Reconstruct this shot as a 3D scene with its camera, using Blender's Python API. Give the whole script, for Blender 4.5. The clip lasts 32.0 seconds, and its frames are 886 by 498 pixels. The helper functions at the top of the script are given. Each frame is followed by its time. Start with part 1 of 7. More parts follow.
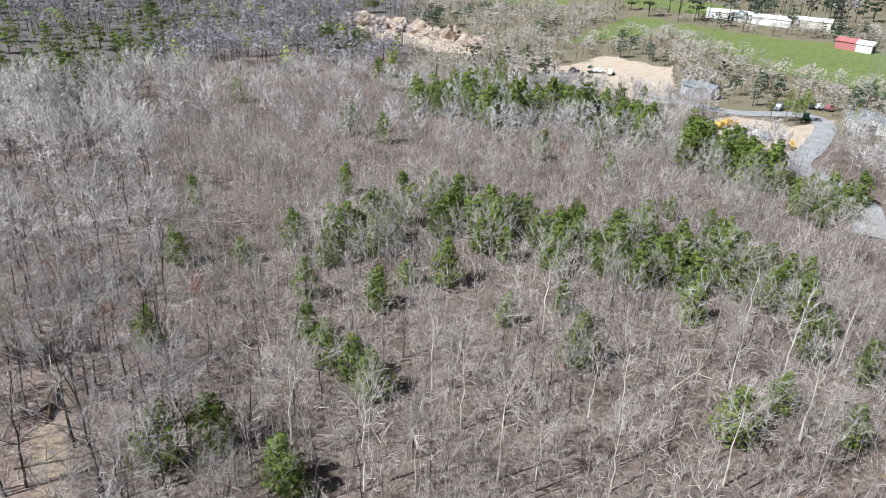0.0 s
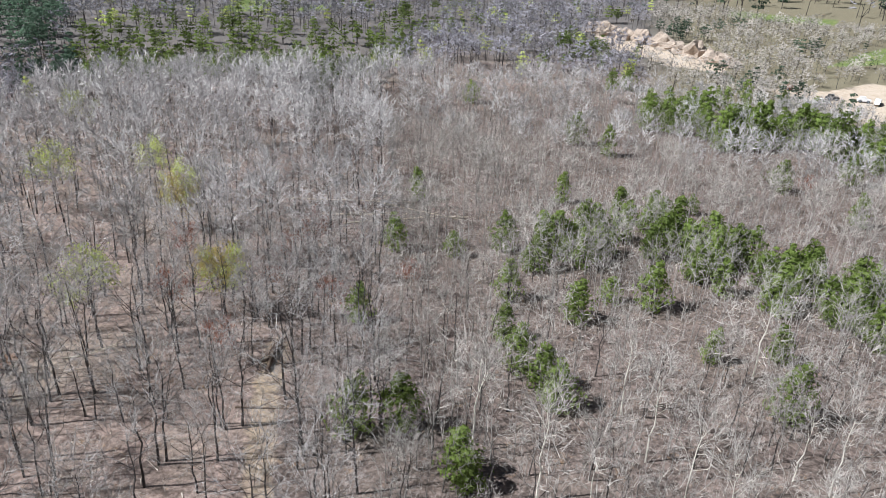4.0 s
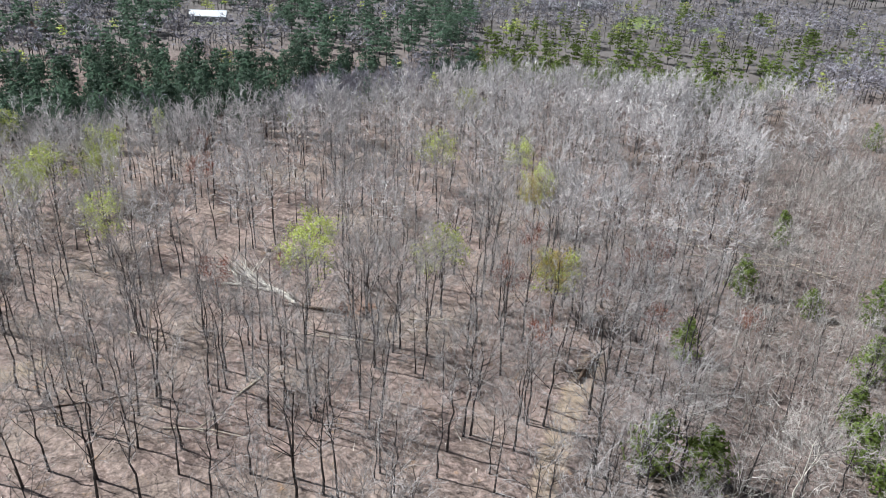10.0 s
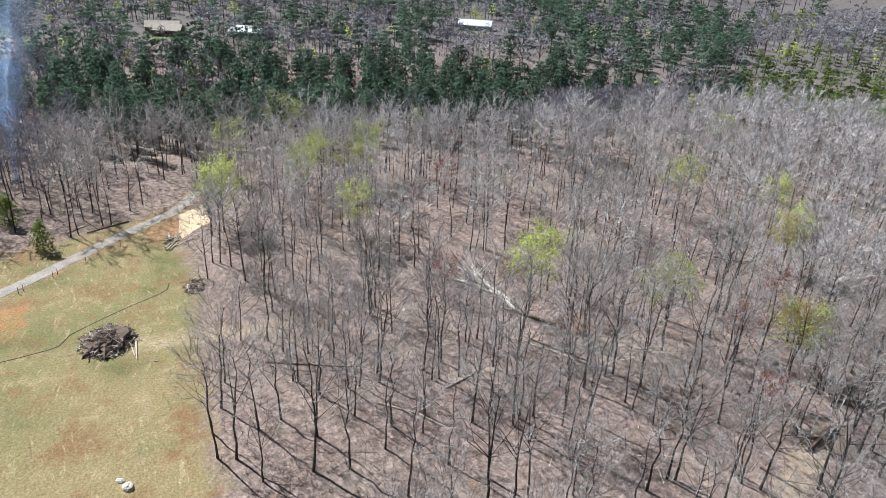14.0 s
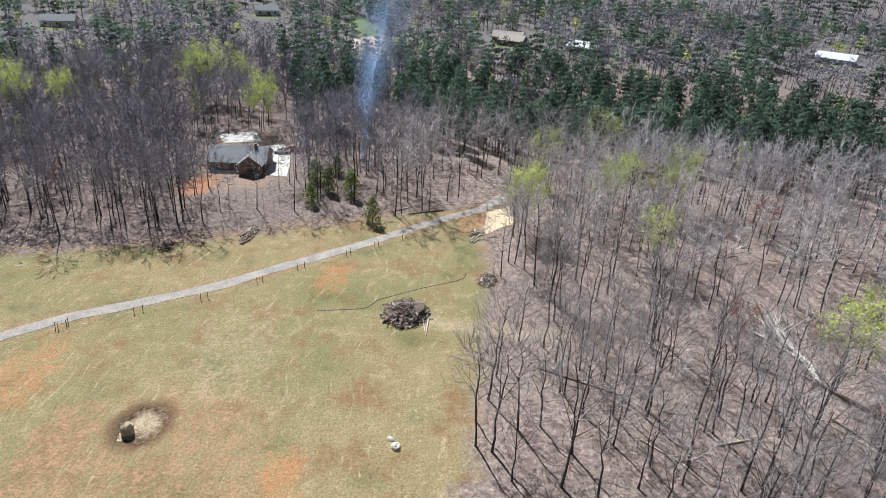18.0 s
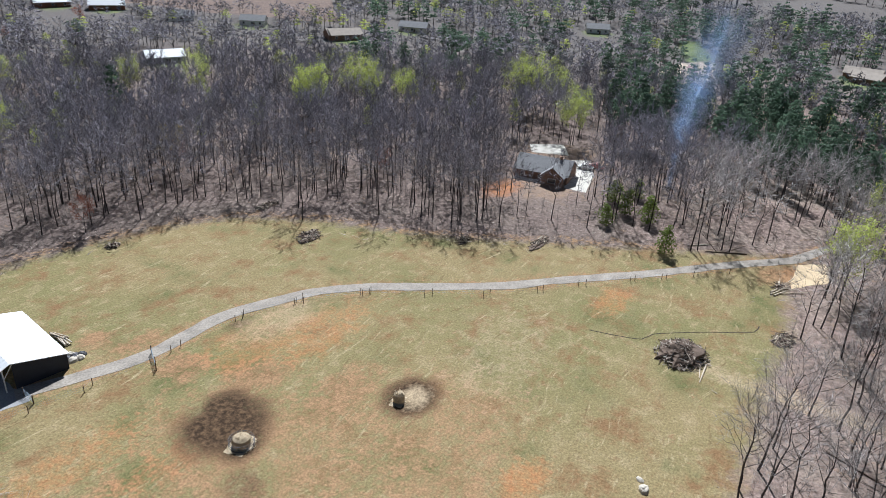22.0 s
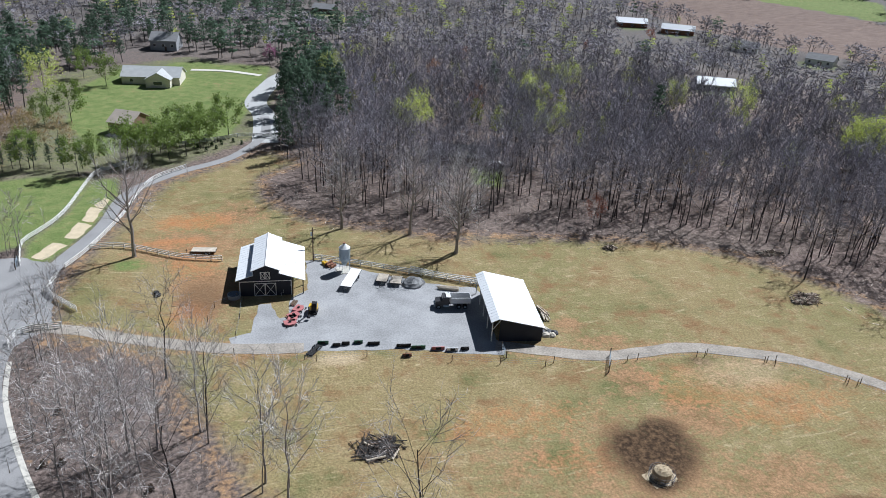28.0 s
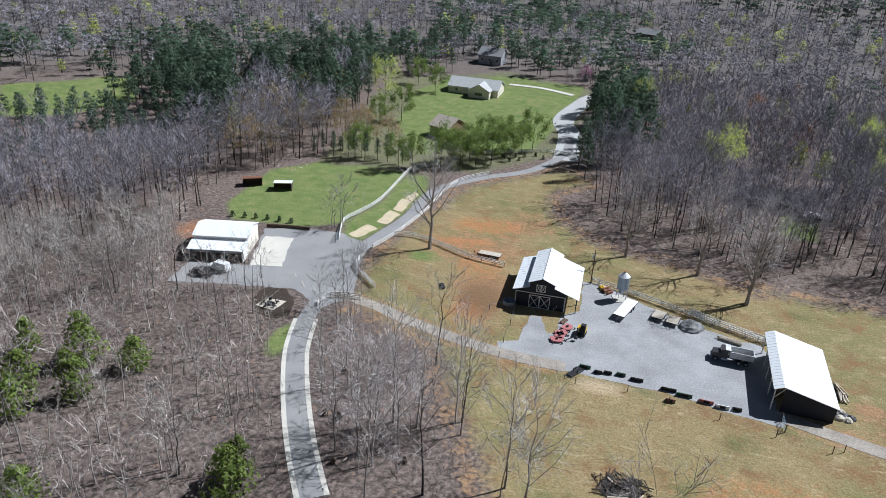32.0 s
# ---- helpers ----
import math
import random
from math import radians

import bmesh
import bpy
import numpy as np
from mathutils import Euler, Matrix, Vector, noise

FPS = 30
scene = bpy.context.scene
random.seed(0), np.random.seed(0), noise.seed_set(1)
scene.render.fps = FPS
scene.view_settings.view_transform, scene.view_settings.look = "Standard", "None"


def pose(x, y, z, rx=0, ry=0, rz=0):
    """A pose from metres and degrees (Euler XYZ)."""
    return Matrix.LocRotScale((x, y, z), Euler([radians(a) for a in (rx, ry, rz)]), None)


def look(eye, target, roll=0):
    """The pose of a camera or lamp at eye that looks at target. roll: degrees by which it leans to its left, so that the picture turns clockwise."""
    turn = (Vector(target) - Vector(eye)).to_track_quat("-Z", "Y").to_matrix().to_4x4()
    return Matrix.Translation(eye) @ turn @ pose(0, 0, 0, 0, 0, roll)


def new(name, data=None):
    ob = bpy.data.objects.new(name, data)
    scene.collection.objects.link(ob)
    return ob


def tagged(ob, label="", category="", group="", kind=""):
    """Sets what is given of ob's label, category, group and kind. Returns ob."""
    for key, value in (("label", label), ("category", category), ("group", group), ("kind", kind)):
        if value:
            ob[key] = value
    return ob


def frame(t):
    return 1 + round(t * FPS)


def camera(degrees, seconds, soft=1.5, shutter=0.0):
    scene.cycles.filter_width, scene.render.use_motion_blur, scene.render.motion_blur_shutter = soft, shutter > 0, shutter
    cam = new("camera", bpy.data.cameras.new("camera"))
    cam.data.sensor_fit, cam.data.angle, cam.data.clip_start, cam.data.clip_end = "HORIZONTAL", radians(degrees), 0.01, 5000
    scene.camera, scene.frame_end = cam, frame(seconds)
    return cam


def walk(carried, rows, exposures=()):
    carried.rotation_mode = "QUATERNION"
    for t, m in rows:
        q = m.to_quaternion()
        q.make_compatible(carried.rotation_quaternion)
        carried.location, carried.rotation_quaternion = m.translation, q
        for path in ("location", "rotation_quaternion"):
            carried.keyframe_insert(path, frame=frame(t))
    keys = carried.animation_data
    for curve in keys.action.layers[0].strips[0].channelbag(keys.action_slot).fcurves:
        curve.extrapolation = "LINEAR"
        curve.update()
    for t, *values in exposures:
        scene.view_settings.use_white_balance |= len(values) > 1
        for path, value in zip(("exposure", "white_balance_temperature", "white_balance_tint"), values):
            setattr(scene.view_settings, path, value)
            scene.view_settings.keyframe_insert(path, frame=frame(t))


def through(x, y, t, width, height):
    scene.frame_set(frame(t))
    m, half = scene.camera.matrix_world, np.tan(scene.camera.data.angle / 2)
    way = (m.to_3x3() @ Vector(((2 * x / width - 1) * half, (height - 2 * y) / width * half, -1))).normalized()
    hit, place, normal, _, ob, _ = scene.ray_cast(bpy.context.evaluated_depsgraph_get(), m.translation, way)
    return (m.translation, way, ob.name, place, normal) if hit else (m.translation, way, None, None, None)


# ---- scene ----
# ---------------------------------------------------------------- camera: a drone that hovers and turns
cam = camera(64.51, 32.0, soft=0.9)
EYE = (0.0, 0.0, 75.0)
PATH = [
    (0.0, 1.41, -24.90, -2.71),
    (0.5, 2.72, -24.89, -2.72),
    (1.0, 4.86, -24.94, -2.74),
    (1.5, 7.45, -25.00, -2.82),
    (2.0, 10.13, -25.08, -2.91),
    (2.5, 12.84, -25.14, -2.99),
    (3.0, 15.28, -25.18, -2.97),
    (3.5, 17.48, -25.19, -2.98),
    (5.5, 28.76, -25.39, -3.07),
    (6.0, 31.09, -25.40, -2.98),
    (6.5, 33.86, -25.43, -3.04),
    (7.0, 36.40, -25.43, -3.02),
    (7.5, 38.81, -25.43, -3.01),
    (8.0, 41.01, -25.44, -3.01),
    (8.5, 43.19, -25.44, -2.96),
    (9.0, 46.18, -25.50, -3.05),
    (9.5, 48.21, -25.50, -2.98),
    (10.0, 50.05, -25.50, -2.91),
    (10.5, 52.09, -25.50, -2.83),
    (11.0, 54.00, -25.48, -2.75),
    (11.5, 56.40, -25.47, -2.72),
    (12.0, 58.86, -25.48, -2.71),
    (12.5, 61.31, -25.48, -2.67),
    (13.0, 64.13, -25.48, -2.64),
    (13.5, 67.30, -25.48, -2.64),
    (15.5, 79.36, -25.49, -2.75),
    (16.0, 82.93, -25.47, -2.71),
    (16.5, 86.53, -25.49, -2.74),
    (17.0, 89.97, -25.49, -2.80),
    (17.5, 93.11, -25.48, -2.77),
    (18.0, 96.54, -25.45, -2.83),
    (18.5, 100.03, -25.45, -2.92),
    (19.0, 103.31, -25.44, -2.89),
    (19.5, 106.16, -25.41, -2.90),
    (20.0, 109.16, -25.39, -2.80),
    (20.5, 112.23, -25.39, -2.77),
    (21.0, 115.29, -25.37, -2.77),
    (21.5, 118.59, -25.34, -2.79),
    (22.0, 122.03, -25.33, -2.85),
    (22.5, 125.29, -25.32, -2.82),
    (23.0, 128.59, -25.32, -2.81),
    (23.5, 132.06, -25.33, -2.84),
    (24.0, 135.29, -25.32, -2.89),
    (24.5, 138.42, -25.29, -2.94),
    (26.5, 152.79, -25.34, -3.01),
    (27.0, 156.31, -25.37, -3.00),
    (27.5, 160.38, -25.42, -3.03),
    (28.0, 164.48, -25.47, -3.09),
    (28.5, 167.89, -25.46, -3.08),
    (29.0, 170.90, -25.45, -3.09),
    (29.5, 174.72, -25.47, -3.14),
    (30.0, 179.15, -25.48, -3.18),
    (30.5, 182.51, -25.45, -3.18),
    (31.0, 185.09, -25.35, -3.10),
    (31.5, 187.26, -25.22, -3.00),
    (32.0, 189.43, -25.08, -2.89),
]
walk(cam, [(t, pose(*EYE, 90 + p, r, y)) for t, y, p, r in PATH], exposures=[(0.0, -0.05, 6000, 7), (12.0, 0.1, 5950, 7), (18.0, 0.05, 5900, 8), (24.0, -0.19, 5800, 8), (28.0, -0.25, 5800, 8), (32.0, -0.32, 5800, 8)])

# ---------------------------------------------------------------- world, sun, exposure
SUN_YAW, SUN_UP = 122.0, 47.0
world = bpy.data.worlds.new("sky")
scene.world = world
world.use_nodes = True
wn = world.node_tree
sky = wn.nodes.new("ShaderNodeTexSky")
sky.sky_type = "NISHITA"
sky.sun_disc = False
sky.sun_elevation = radians(SUN_UP)
sky.sun_rotation = radians(-SUN_YAW)
bg = wn.nodes["Background"]
bg.inputs["Strength"].default_value = 0.034
wn.links.new(sky.outputs[0], bg.inputs["Color"])
sun_data = bpy.data.lights.new("sun", "SUN")
sun_data.energy, sun_data.angle, sun_data.color = 7.7, radians(0.6), (1.0, 0.98, 0.96)
sun = new("sun", sun_data)
sun_from = Vector((-math.sin(radians(SUN_YAW)) * math.cos(radians(SUN_UP)), math.cos(radians(SUN_YAW)) * math.cos(radians(SUN_UP)), math.sin(radians(SUN_UP))))
sun.matrix_world = look(sun_from * 200, (0, 0, 0))


# ---------------------------------------------------------------- materials
def mat(name, color, rough=0.85, metal=0.0, var=0.25, scale=1.0, bump=0.0, fine=None, tint=0.0, rand=0.0, second=None, spec=0.3, through=0.0):
    """A node material: two scales of noise over a base colour, optional relief, optional tint by tree or by object."""
    m = bpy.data.materials.new(name)
    m.use_nodes = True
    t = m.node_tree
    b = t.nodes["Principled BSDF"]
    b.inputs["Roughness"].default_value, b.inputs["Metallic"].default_value = rough, metal
    b.inputs["Specular IOR Level"].default_value = spec
    co = t.nodes.new("ShaderNodeTexCoord")
    src = co.outputs["Object"]
    n1 = t.nodes.new("ShaderNodeTexNoise")
    n1.inputs["Scale"].default_value, n1.inputs["Detail"].default_value = scale, 4
    n2 = t.nodes.new("ShaderNodeTexNoise")
    n2.inputs["Scale"].default_value, n2.inputs["Detail"].default_value = (fine or scale * 9), 3
    t.links.new(src, n1.inputs["Vector"])
    t.links.new(src, n2.inputs["Vector"])
    add = t.nodes.new("ShaderNodeMath")
    add.operation = "ADD"
    t.links.new(n1.outputs["Fac"], add.inputs[0])
    t.links.new(n2.outputs["Fac"], add.inputs[1])
    rng = t.nodes.new("ShaderNodeMapRange")
    rng.inputs["From Min"].default_value, rng.inputs["From Max"].default_value = 0.65, 1.35
    t.links.new(add.outputs[0], rng.inputs["Value"])
    mix = t.nodes.new("ShaderNodeMix")
    mix.data_type = "RGBA"
    c2 = second or tuple(min(1, c * (1 + var)) for c in color)
    c1 = tuple(c * (1 - var) for c in color)
    mix.inputs["A"].default_value, mix.inputs["B"].default_value = (*c1, 1), (*c2, 1)
    t.links.new(rng.outputs[0], mix.inputs["Factor"])
    out = mix.outputs["Result"]
    if tint or rand:
        val = t.nodes.new("ShaderNodeMath")
        val.operation = "ADD"
        if tint:
            at = t.nodes.new("ShaderNodeAttribute")
            at.attribute_name = "tint"
            t.links.new(at.outputs["Fac"], val.inputs[0])
        else:
            val.inputs[0].default_value = 0.0
        oi = t.nodes.new("ShaderNodeObjectInfo")
        sc = t.nodes.new("ShaderNodeMath")
        sc.operation = "MULTIPLY_ADD"
        sc.inputs[1].default_value, sc.inputs[2].default_value = rand, 1.0 - rand / 2
        t.links.new(oi.outputs["Random"], sc.inputs[0])
        t.links.new(sc.outputs[0], val.inputs[1])
        mul = t.nodes.new("ShaderNodeMix")
        mul.data_type, mul.blend_type = "RGBA", "MULTIPLY"
        mul.inputs["Factor"].default_value = 1.0
        t.links.new(out, mul.inputs["A"])
        t.links.new(val.outputs[0], mul.inputs["B"])
        out = mul.outputs["Result"]
    t.links.new(out, b.inputs["Base Color"])
    if through:
        tr = t.nodes.new("ShaderNodeBsdfTranslucent")
        t.links.new(out, tr.inputs["Color"])
        both = t.nodes.new("ShaderNodeMixShader")
        both.inputs[0].default_value = through
        t.links.new(b.outputs[0], both.inputs[1])
        t.links.new(tr.outputs[0], both.inputs[2])
        t.links.new(both.outputs[0], t.nodes["Material Output"].inputs["Surface"])
    if bump:
        bp = t.nodes.new("ShaderNodeBump")
        bp.inputs["Strength"].default_value, bp.inputs["Distance"].default_value = bump, 0.05
        t.links.new(n2.outputs["Fac"], bp.inputs["Height"])
        t.links.new(bp.outputs[0], b.inputs["Normal"])
    return m


BARK = mat("bark", (0.062, 0.053, 0.050), 0.9, var=0.3, scale=0.6, fine=6, bump=0.4, tint=1, rand=0.5)
TWIG = mat("twigs", (0.54, 0.51, 0.50), 0.9, var=0.25, scale=0.15, tint=1, rand=0.4)
CROWN_TWIG = mat("crown_twigs", (0.40, 0.37, 0.355), 0.9, var=0.25, scale=0.15, tint=1, rand=0.4)
# A darker stand's twigs, with backlight shade and haze put into the colour.
SHADED_TWIG = mat("shaded_twigs", (0.29, 0.275, 0.305), 0.9, var=0.3, scale=0.1, tint=1, rand=0.4)
LITTER_STICK = mat("dead_branches", (0.46, 0.40, 0.34), 0.9, var=0.35, scale=0.2, tint=1)
YOUNG_TWIG = mat("sapling_twigs", (0.405, 0.37, 0.34), 0.9, var=0.25, scale=0.15, tint=1, rand=0.3)
GREY_BARK = mat("grey_bark", (0.30, 0.27, 0.25), 0.9, var=0.3, scale=0.5, fine=5, tint=1, rand=0.4)
PALE_BARK = mat("pale_bark", (0.62, 0.57, 0.50), 0.85, var=0.25, scale=0.5, fine=5, bump=0.3, tint=1, rand=0.2)
NEEDLE = mat("needles", (0.19, 0.25, 0.06), 0.7, var=0.4, scale=0.4, tint=1, rand=0.5, through=0.5)
DARK_NEEDLE = mat("dark_needles", (0.085, 0.13, 0.086), 0.75, var=0.4, scale=0.3, tint=1, rand=0.4, through=0.5)
BUD = mat("young_leaves", (0.50, 0.55, 0.16), 0.7, var=0.3, scale=0.5, tint=1, rand=0.4, through=0.5)
RED_BUD = mat("red_buds", (0.30, 0.11, 0.07), 0.8, var=0.3, scale=0.5, tint=1, rand=0.3, through=0.5)
WHITE_ROOF = mat("white_metal_roof", (0.82, 0.84, 0.86), 0.35, var=0.04, scale=0.3)
NAVY = mat("navy_siding", (0.022, 0.026, 0.040), 0.6, var=0.2, scale=0.4)
WHITE = mat("white_paint", (0.78, 0.77, 0.75), 0.6, var=0.08, scale=0.6)
GRAVEL = mat("gravel", (0.315, 0.315, 0.32), 0.95, var=0.32, scale=0.16, fine=3, bump=0.6)
ROAD_GRAVEL = mat("road_gravel", (0.32, 0.285, 0.245), 0.95, var=0.38, scale=0.3, fine=2.5, bump=0.6)
PALE_ASPHALT = mat("pale_asphalt", (0.42, 0.42, 0.415), 0.9, var=0.12, scale=0.12, fine=7, bump=0.2)
ASPHALT = mat("worn_asphalt", (0.28, 0.275, 0.275), 0.9, var=0.15, scale=0.15, fine=8, bump=0.3)
CONCRETE = mat("concrete", (0.58, 0.55, 0.49), 0.9, var=0.12, scale=0.2, fine=5, bump=0.2)
SHINGLE = mat("grey_shingles", (0.27, 0.27, 0.275), 0.9, var=0.2, scale=0.5, fine=5, bump=0.3)


# ---------------------------------------------------------------- mesh helpers
class Geo:
    """Vertices and faces gathered for one mesh."""

    def __init__(self):
        self.v, self.f = [], []

    def face(self, *pts):
        i = len(self.v)
        self.v += [tuple(p) for p in pts]
        self.f.append(tuple(range(i, i + len(pts))))
        return self

    def box(self, c, s, yaw=0.0, m=None):
        x, y, z = (a / 2 for a in s)
        ca, sa = math.cos(radians(yaw)), math.sin(radians(yaw))
        i = len(self.v)
        for dx, dy, dz in ((-x, -y, -z), (x, -y, -z), (x, y, -z), (-x, y, -z), (-x, -y, z), (x, -y, z), (x, y, z), (-x, y, z)):
            self.v.append((c[0] + dx * ca - dy * sa, c[1] + dx * sa + dy * ca, c[2] + dz))
        for q in ((0, 3, 2, 1), (4, 5, 6, 7), (0, 1, 5, 4), (1, 2, 6, 5), (2, 3, 7, 6), (3, 0, 4, 7)):
            self.f.append(tuple(i + k for k in q))
        return self

    def prism(self, outline, depth):
        """An outline of points in space, swept along the vector depth."""
        n, i = len(outline), len(self.v)
        d = Vector(depth)
        self.v += [tuple(p) for p in outline] + [tuple(Vector(p) + d) for p in outline]
        self.f.append(tuple(range(i + n - 1, i - 1, -1)))
        self.f.append(tuple(range(i + n, i + 2 * n)))
        for k in range(n):
            l = (k + 1) % n
            self.f.append((i + k, i + l, i + n + l, i + n + k))
        return self

    def tube(self, pts, radii, sides=6, cap=True):
        i, n = len(self.v), len(pts)
        for k, p in enumerate(pts):
            p = Vector(p)
            a = Vector(pts[min(k + 1, n - 1)]) - Vector(pts[max(k - 1, 0)])
            a = a.normalized() if a.length > 1e-6 else Vector((0, 0, 1))
            u = a.orthogonal().normalized() if abs(a.z) < 0.9 else Vector((1, 0, 0)).cross(a).normalized()
            w = a.cross(u)
            for s in range(sides):
                g = 2 * math.pi * s / sides
                self.v.append(tuple(p + (u * math.cos(g) + w * math.sin(g)) * radii[k]))
        for k in range(n - 1):
            for s in range(sides):
                t = (s + 1) % sides
                self.f.append((i + k * sides + s, i + k * sides + t, i + (k + 1) * sides + t, i + (k + 1) * sides + s))
        if cap:
            self.f.append(tuple(i + s for s in range(sides - 1, -1, -1)))
            self.f.append(tuple(i + (n - 1) * sides + s for s in range(sides)))
        return self

    def sliver(self, p, d, w, rng):
        """One tapering twig."""
        d = Vector(d)
        s = d.cross(Vector((rng.uniform(-1, 1), rng.uniform(-1, 1), rng.uniform(-1, 1))))
        s = s.normalized() * (w / 2) if s.length > 1e-6 else Vector((w / 2, 0, 0))
        p = Vector(p)
        i = len(self.v)
        self.v += [tuple(p - s), tuple(p + s), tuple(p + d)]
        self.f.append((i, i + 1, i + 2))

    def leaf(self, p, size, rng):
        a = Vector((rng.gauss(0, 1), rng.gauss(0, 1), rng.gauss(0, 1))).normalized()
        b = a.orthogonal().normalized() * size
        c = a.cross(b).normalized() * size
        p = Vector(p)
        i = len(self.v)
        self.v += [tuple(p - b * 0.6), tuple(p + c * 0.55), tuple(p + b * 0.6), tuple(p - c * 0.55)]
        self.f += [(i, i + 1, i + 2, i + 3)]

    def mesh(self, name, *mats):
        me = bpy.data.meshes.new(name)
        me.from_pydata(self.v, [], self.f)
        for m in mats:
            me.materials.append(m)
        return me


def part(name, geo, material, parent, label=""):
    ob = new(name, geo.mesh(name, material) if isinstance(geo, Geo) else geo)
    ob.parent = parent
    if label:
        ob["label"] = label
    return ob


def thing(name, label, category, x=0.0, y=0.0, z=0.0, yaw=0.0, group="", kind=""):
    ob = new(name)
    ob.matrix_world = pose(x, y, z, 0, 0, yaw)
    return tagged(ob, label, category, group, kind)


# ---------------------------------------------------------------- plan: areas of the ground
PASTURE = [(-77.6, -1.0), (-102.4, -1.9), (-130.4, -2.3), (-146.5, -1.8), (-164.5, -5.3), (-177.2, -6.4), (-190.3, -1.9), (-183.1, -15.8), (-170.3, -37.9), (-158.5, -56.8), (-143.8, -82.8), (-135.9, -100.7), (-131.0, -116.3), (-119.2, -134.6), (-101.5, -145.6), (-83.9, -149.1), (-65.3, -154.3), (-52.7, -156.9), (-93.6, -147.0), (-73.3, -152.0), (-52.0, -152.9), (-36.5, -162.3), (-21.2, -168.3), (-11.7, -176.1), (-3.5, -189.5), (-2.6, -208.3), (-15.3, -220.1), (-8.9, -232.6), (-1.4, -227.4), (21.4, -206.3), (30.9, -176.8), (35.9, -155.3), (38.3, -138.0), (34.4, -125.3), (15.8, -115.4), (11.4, -101.4), (4.6, -86.5), (1.9, -77.2)]
PADDOCK_LAWN = [(86.7, -172.4), (85.9, -203.5), (74.5, -214.5), (44.0, -215.3), (43.4, -200.3), (50.9, -168.0), (60.1, -162.6), (80.4, -162.3)]
HOUSE_LAWN = [(61.2, -273.8), (63.6, -326.0), (50.9, -356.8), (22.9, -367.1), (-16.0, -360.1), (-8.8, -312.4), (4.1, -253.7), (17.0, -245.7), (33.6, -245.9), (43.7, -233.2)]
HOUSE_GROUNDS = [(75.9, -211.6), (78.0, -251.3), (82.2, -313.1), (78.5, -349.0), (24.2, -382.5), (-22.9, -356.8), (-9.8, -253.3), (19.9, -217.7), (44.1, -215.9)]
FAR_MEADOW = [(232.4, -266.5), (200.6, -298.7), (187.8, -298.3), (169.2, -264.7), (184.6, -236.2), (202.2, -228.7)]
HILL_FIELD = [(70.6, 468.9), (103.1, 531.9), (141.0, 594.4), (171.4, 572.4), (212.8, 529.9), (250.4, 505.6), (277.7, 471.0), (290.4, 448.1), (227.1, 339.5), (216.7, 356.5), (199.7, 379.5), (175.5, 418.6), (152.8, 518.3)]
TOP_FIELD = [(13.8, 616.0), (89.8, 621.1), (98.4, 650.2), (19.4, 656.3)]
TOP_FIELD_B = [(141.2, 642.3), (199.0, 607.2), (242.0, 637.5), (232.5, 684.2), (153.5, 679.3)]
LEFT_FIELD = [(-269.4, 452.8), (-257.8, 475.0), (-266.9, 494.4), (-279.6, 481.1)]
VALLEY_FIELD = [(-309.4, 411.2), (-290.2, 434.6), (-304.9, 473.7), (-330.8, 492.4), (-322.2, 444.4)]
VALLEY_FIELD_B = [(-269.4, 448.8), (-258.5, 479.0), (-267.9, 495.2), (-281.0, 470.7)]
QUARRY = [(-77.5, 518.2), (-66.7, 544.4), (-26.9, 511.2), (15.6, 458.9), (15.1, 429.9), (-12.1, 431.1), (-52.9, 461.3)]
CLAY_YARD = [(32.1, 404.1), (63.2, 410.3), (91.1, 440.8), (124.3, 410.1), (106.3, 336.0), (87.0, 340.2), (59.0, 377.4)]
MACHINE_YARD = [(106.4, 304.4), (128.9, 319.6), (148.3, 304.3), (174.2, 317.9), (159.2, 293.4), (128.2, 246.7), (129.3, 266.8), (103.5, 286.9)]
FOREST_HOUSE_CLEARING = [(-211.5, -102.1), (-230.7, -104.5), (-247.5, -84.2), (-228.7, -70.5), (-195.4, -66.5), (-184.5, -71.5), (-180.4, -82.3), (-190.1, -91.3)]
BROWN_FIELD = [(-314.3, -558.2), (-306.5, -444.9), (-327.4, -377.0), (-356.0, -322.7), (-369.3, -307.8), (-476.1, -407.3), (-468.8, -436.5), (-442.0, -558.3), (-429.0, -607.1)]
GREEN_FIELD_FAR = [(-436.3, -550.8), (-473.7, -441.6), (-557.6, -525.6), (-560.9, -575.0), (-501.7, -595.7)]
YARD = [(-1.1, -131.2), (1.2, -120.4), (5.3, -119.0), (3.0, -113.9), (-7.3, -112.1), (-25.8, -109.5), (-45.0, -103.5), (-46.3, -106.0), (-45.2, -109.1), (-48.8, -126.7), (-47.7, -130.2), (-38.7, -133.6), (-24.8, -142.6), (-17.0, -149.5), (-12.3, -149.7), (-11.2, -135.6), (-7.6, -132.8), (-6.2, -125.3), (-4.6, -124.5), (-3.4, -131.1)]
APRON = [(78.9, -126.2), (79.0, -136.4), (65.0, -137.8), (69.5, -158.8), (59.0, -161.8), (50.2, -161.6), (42.5, -157.2), (37.5, -129.6), (43.0, -123.1), (51.0, -129.5), (66.1, -128.2)]
GARAGE_PAD = [(65.0, -137.8), (67.7, -154.4), (60.4, -155.0), (57.6, -139.2)]
FAR_LAWN = [(-486.5, -118.0), (-499.3, -108.2), (-446.6, -84.6), (-426.1, -96.8)]
TAN_LOT = [(-375.9, -108.1), (-407.7, -100.9), (-427.1, -98.8), (-442.7, -84.5), (-397.8, -73.4), (-370.4, -82.0)]
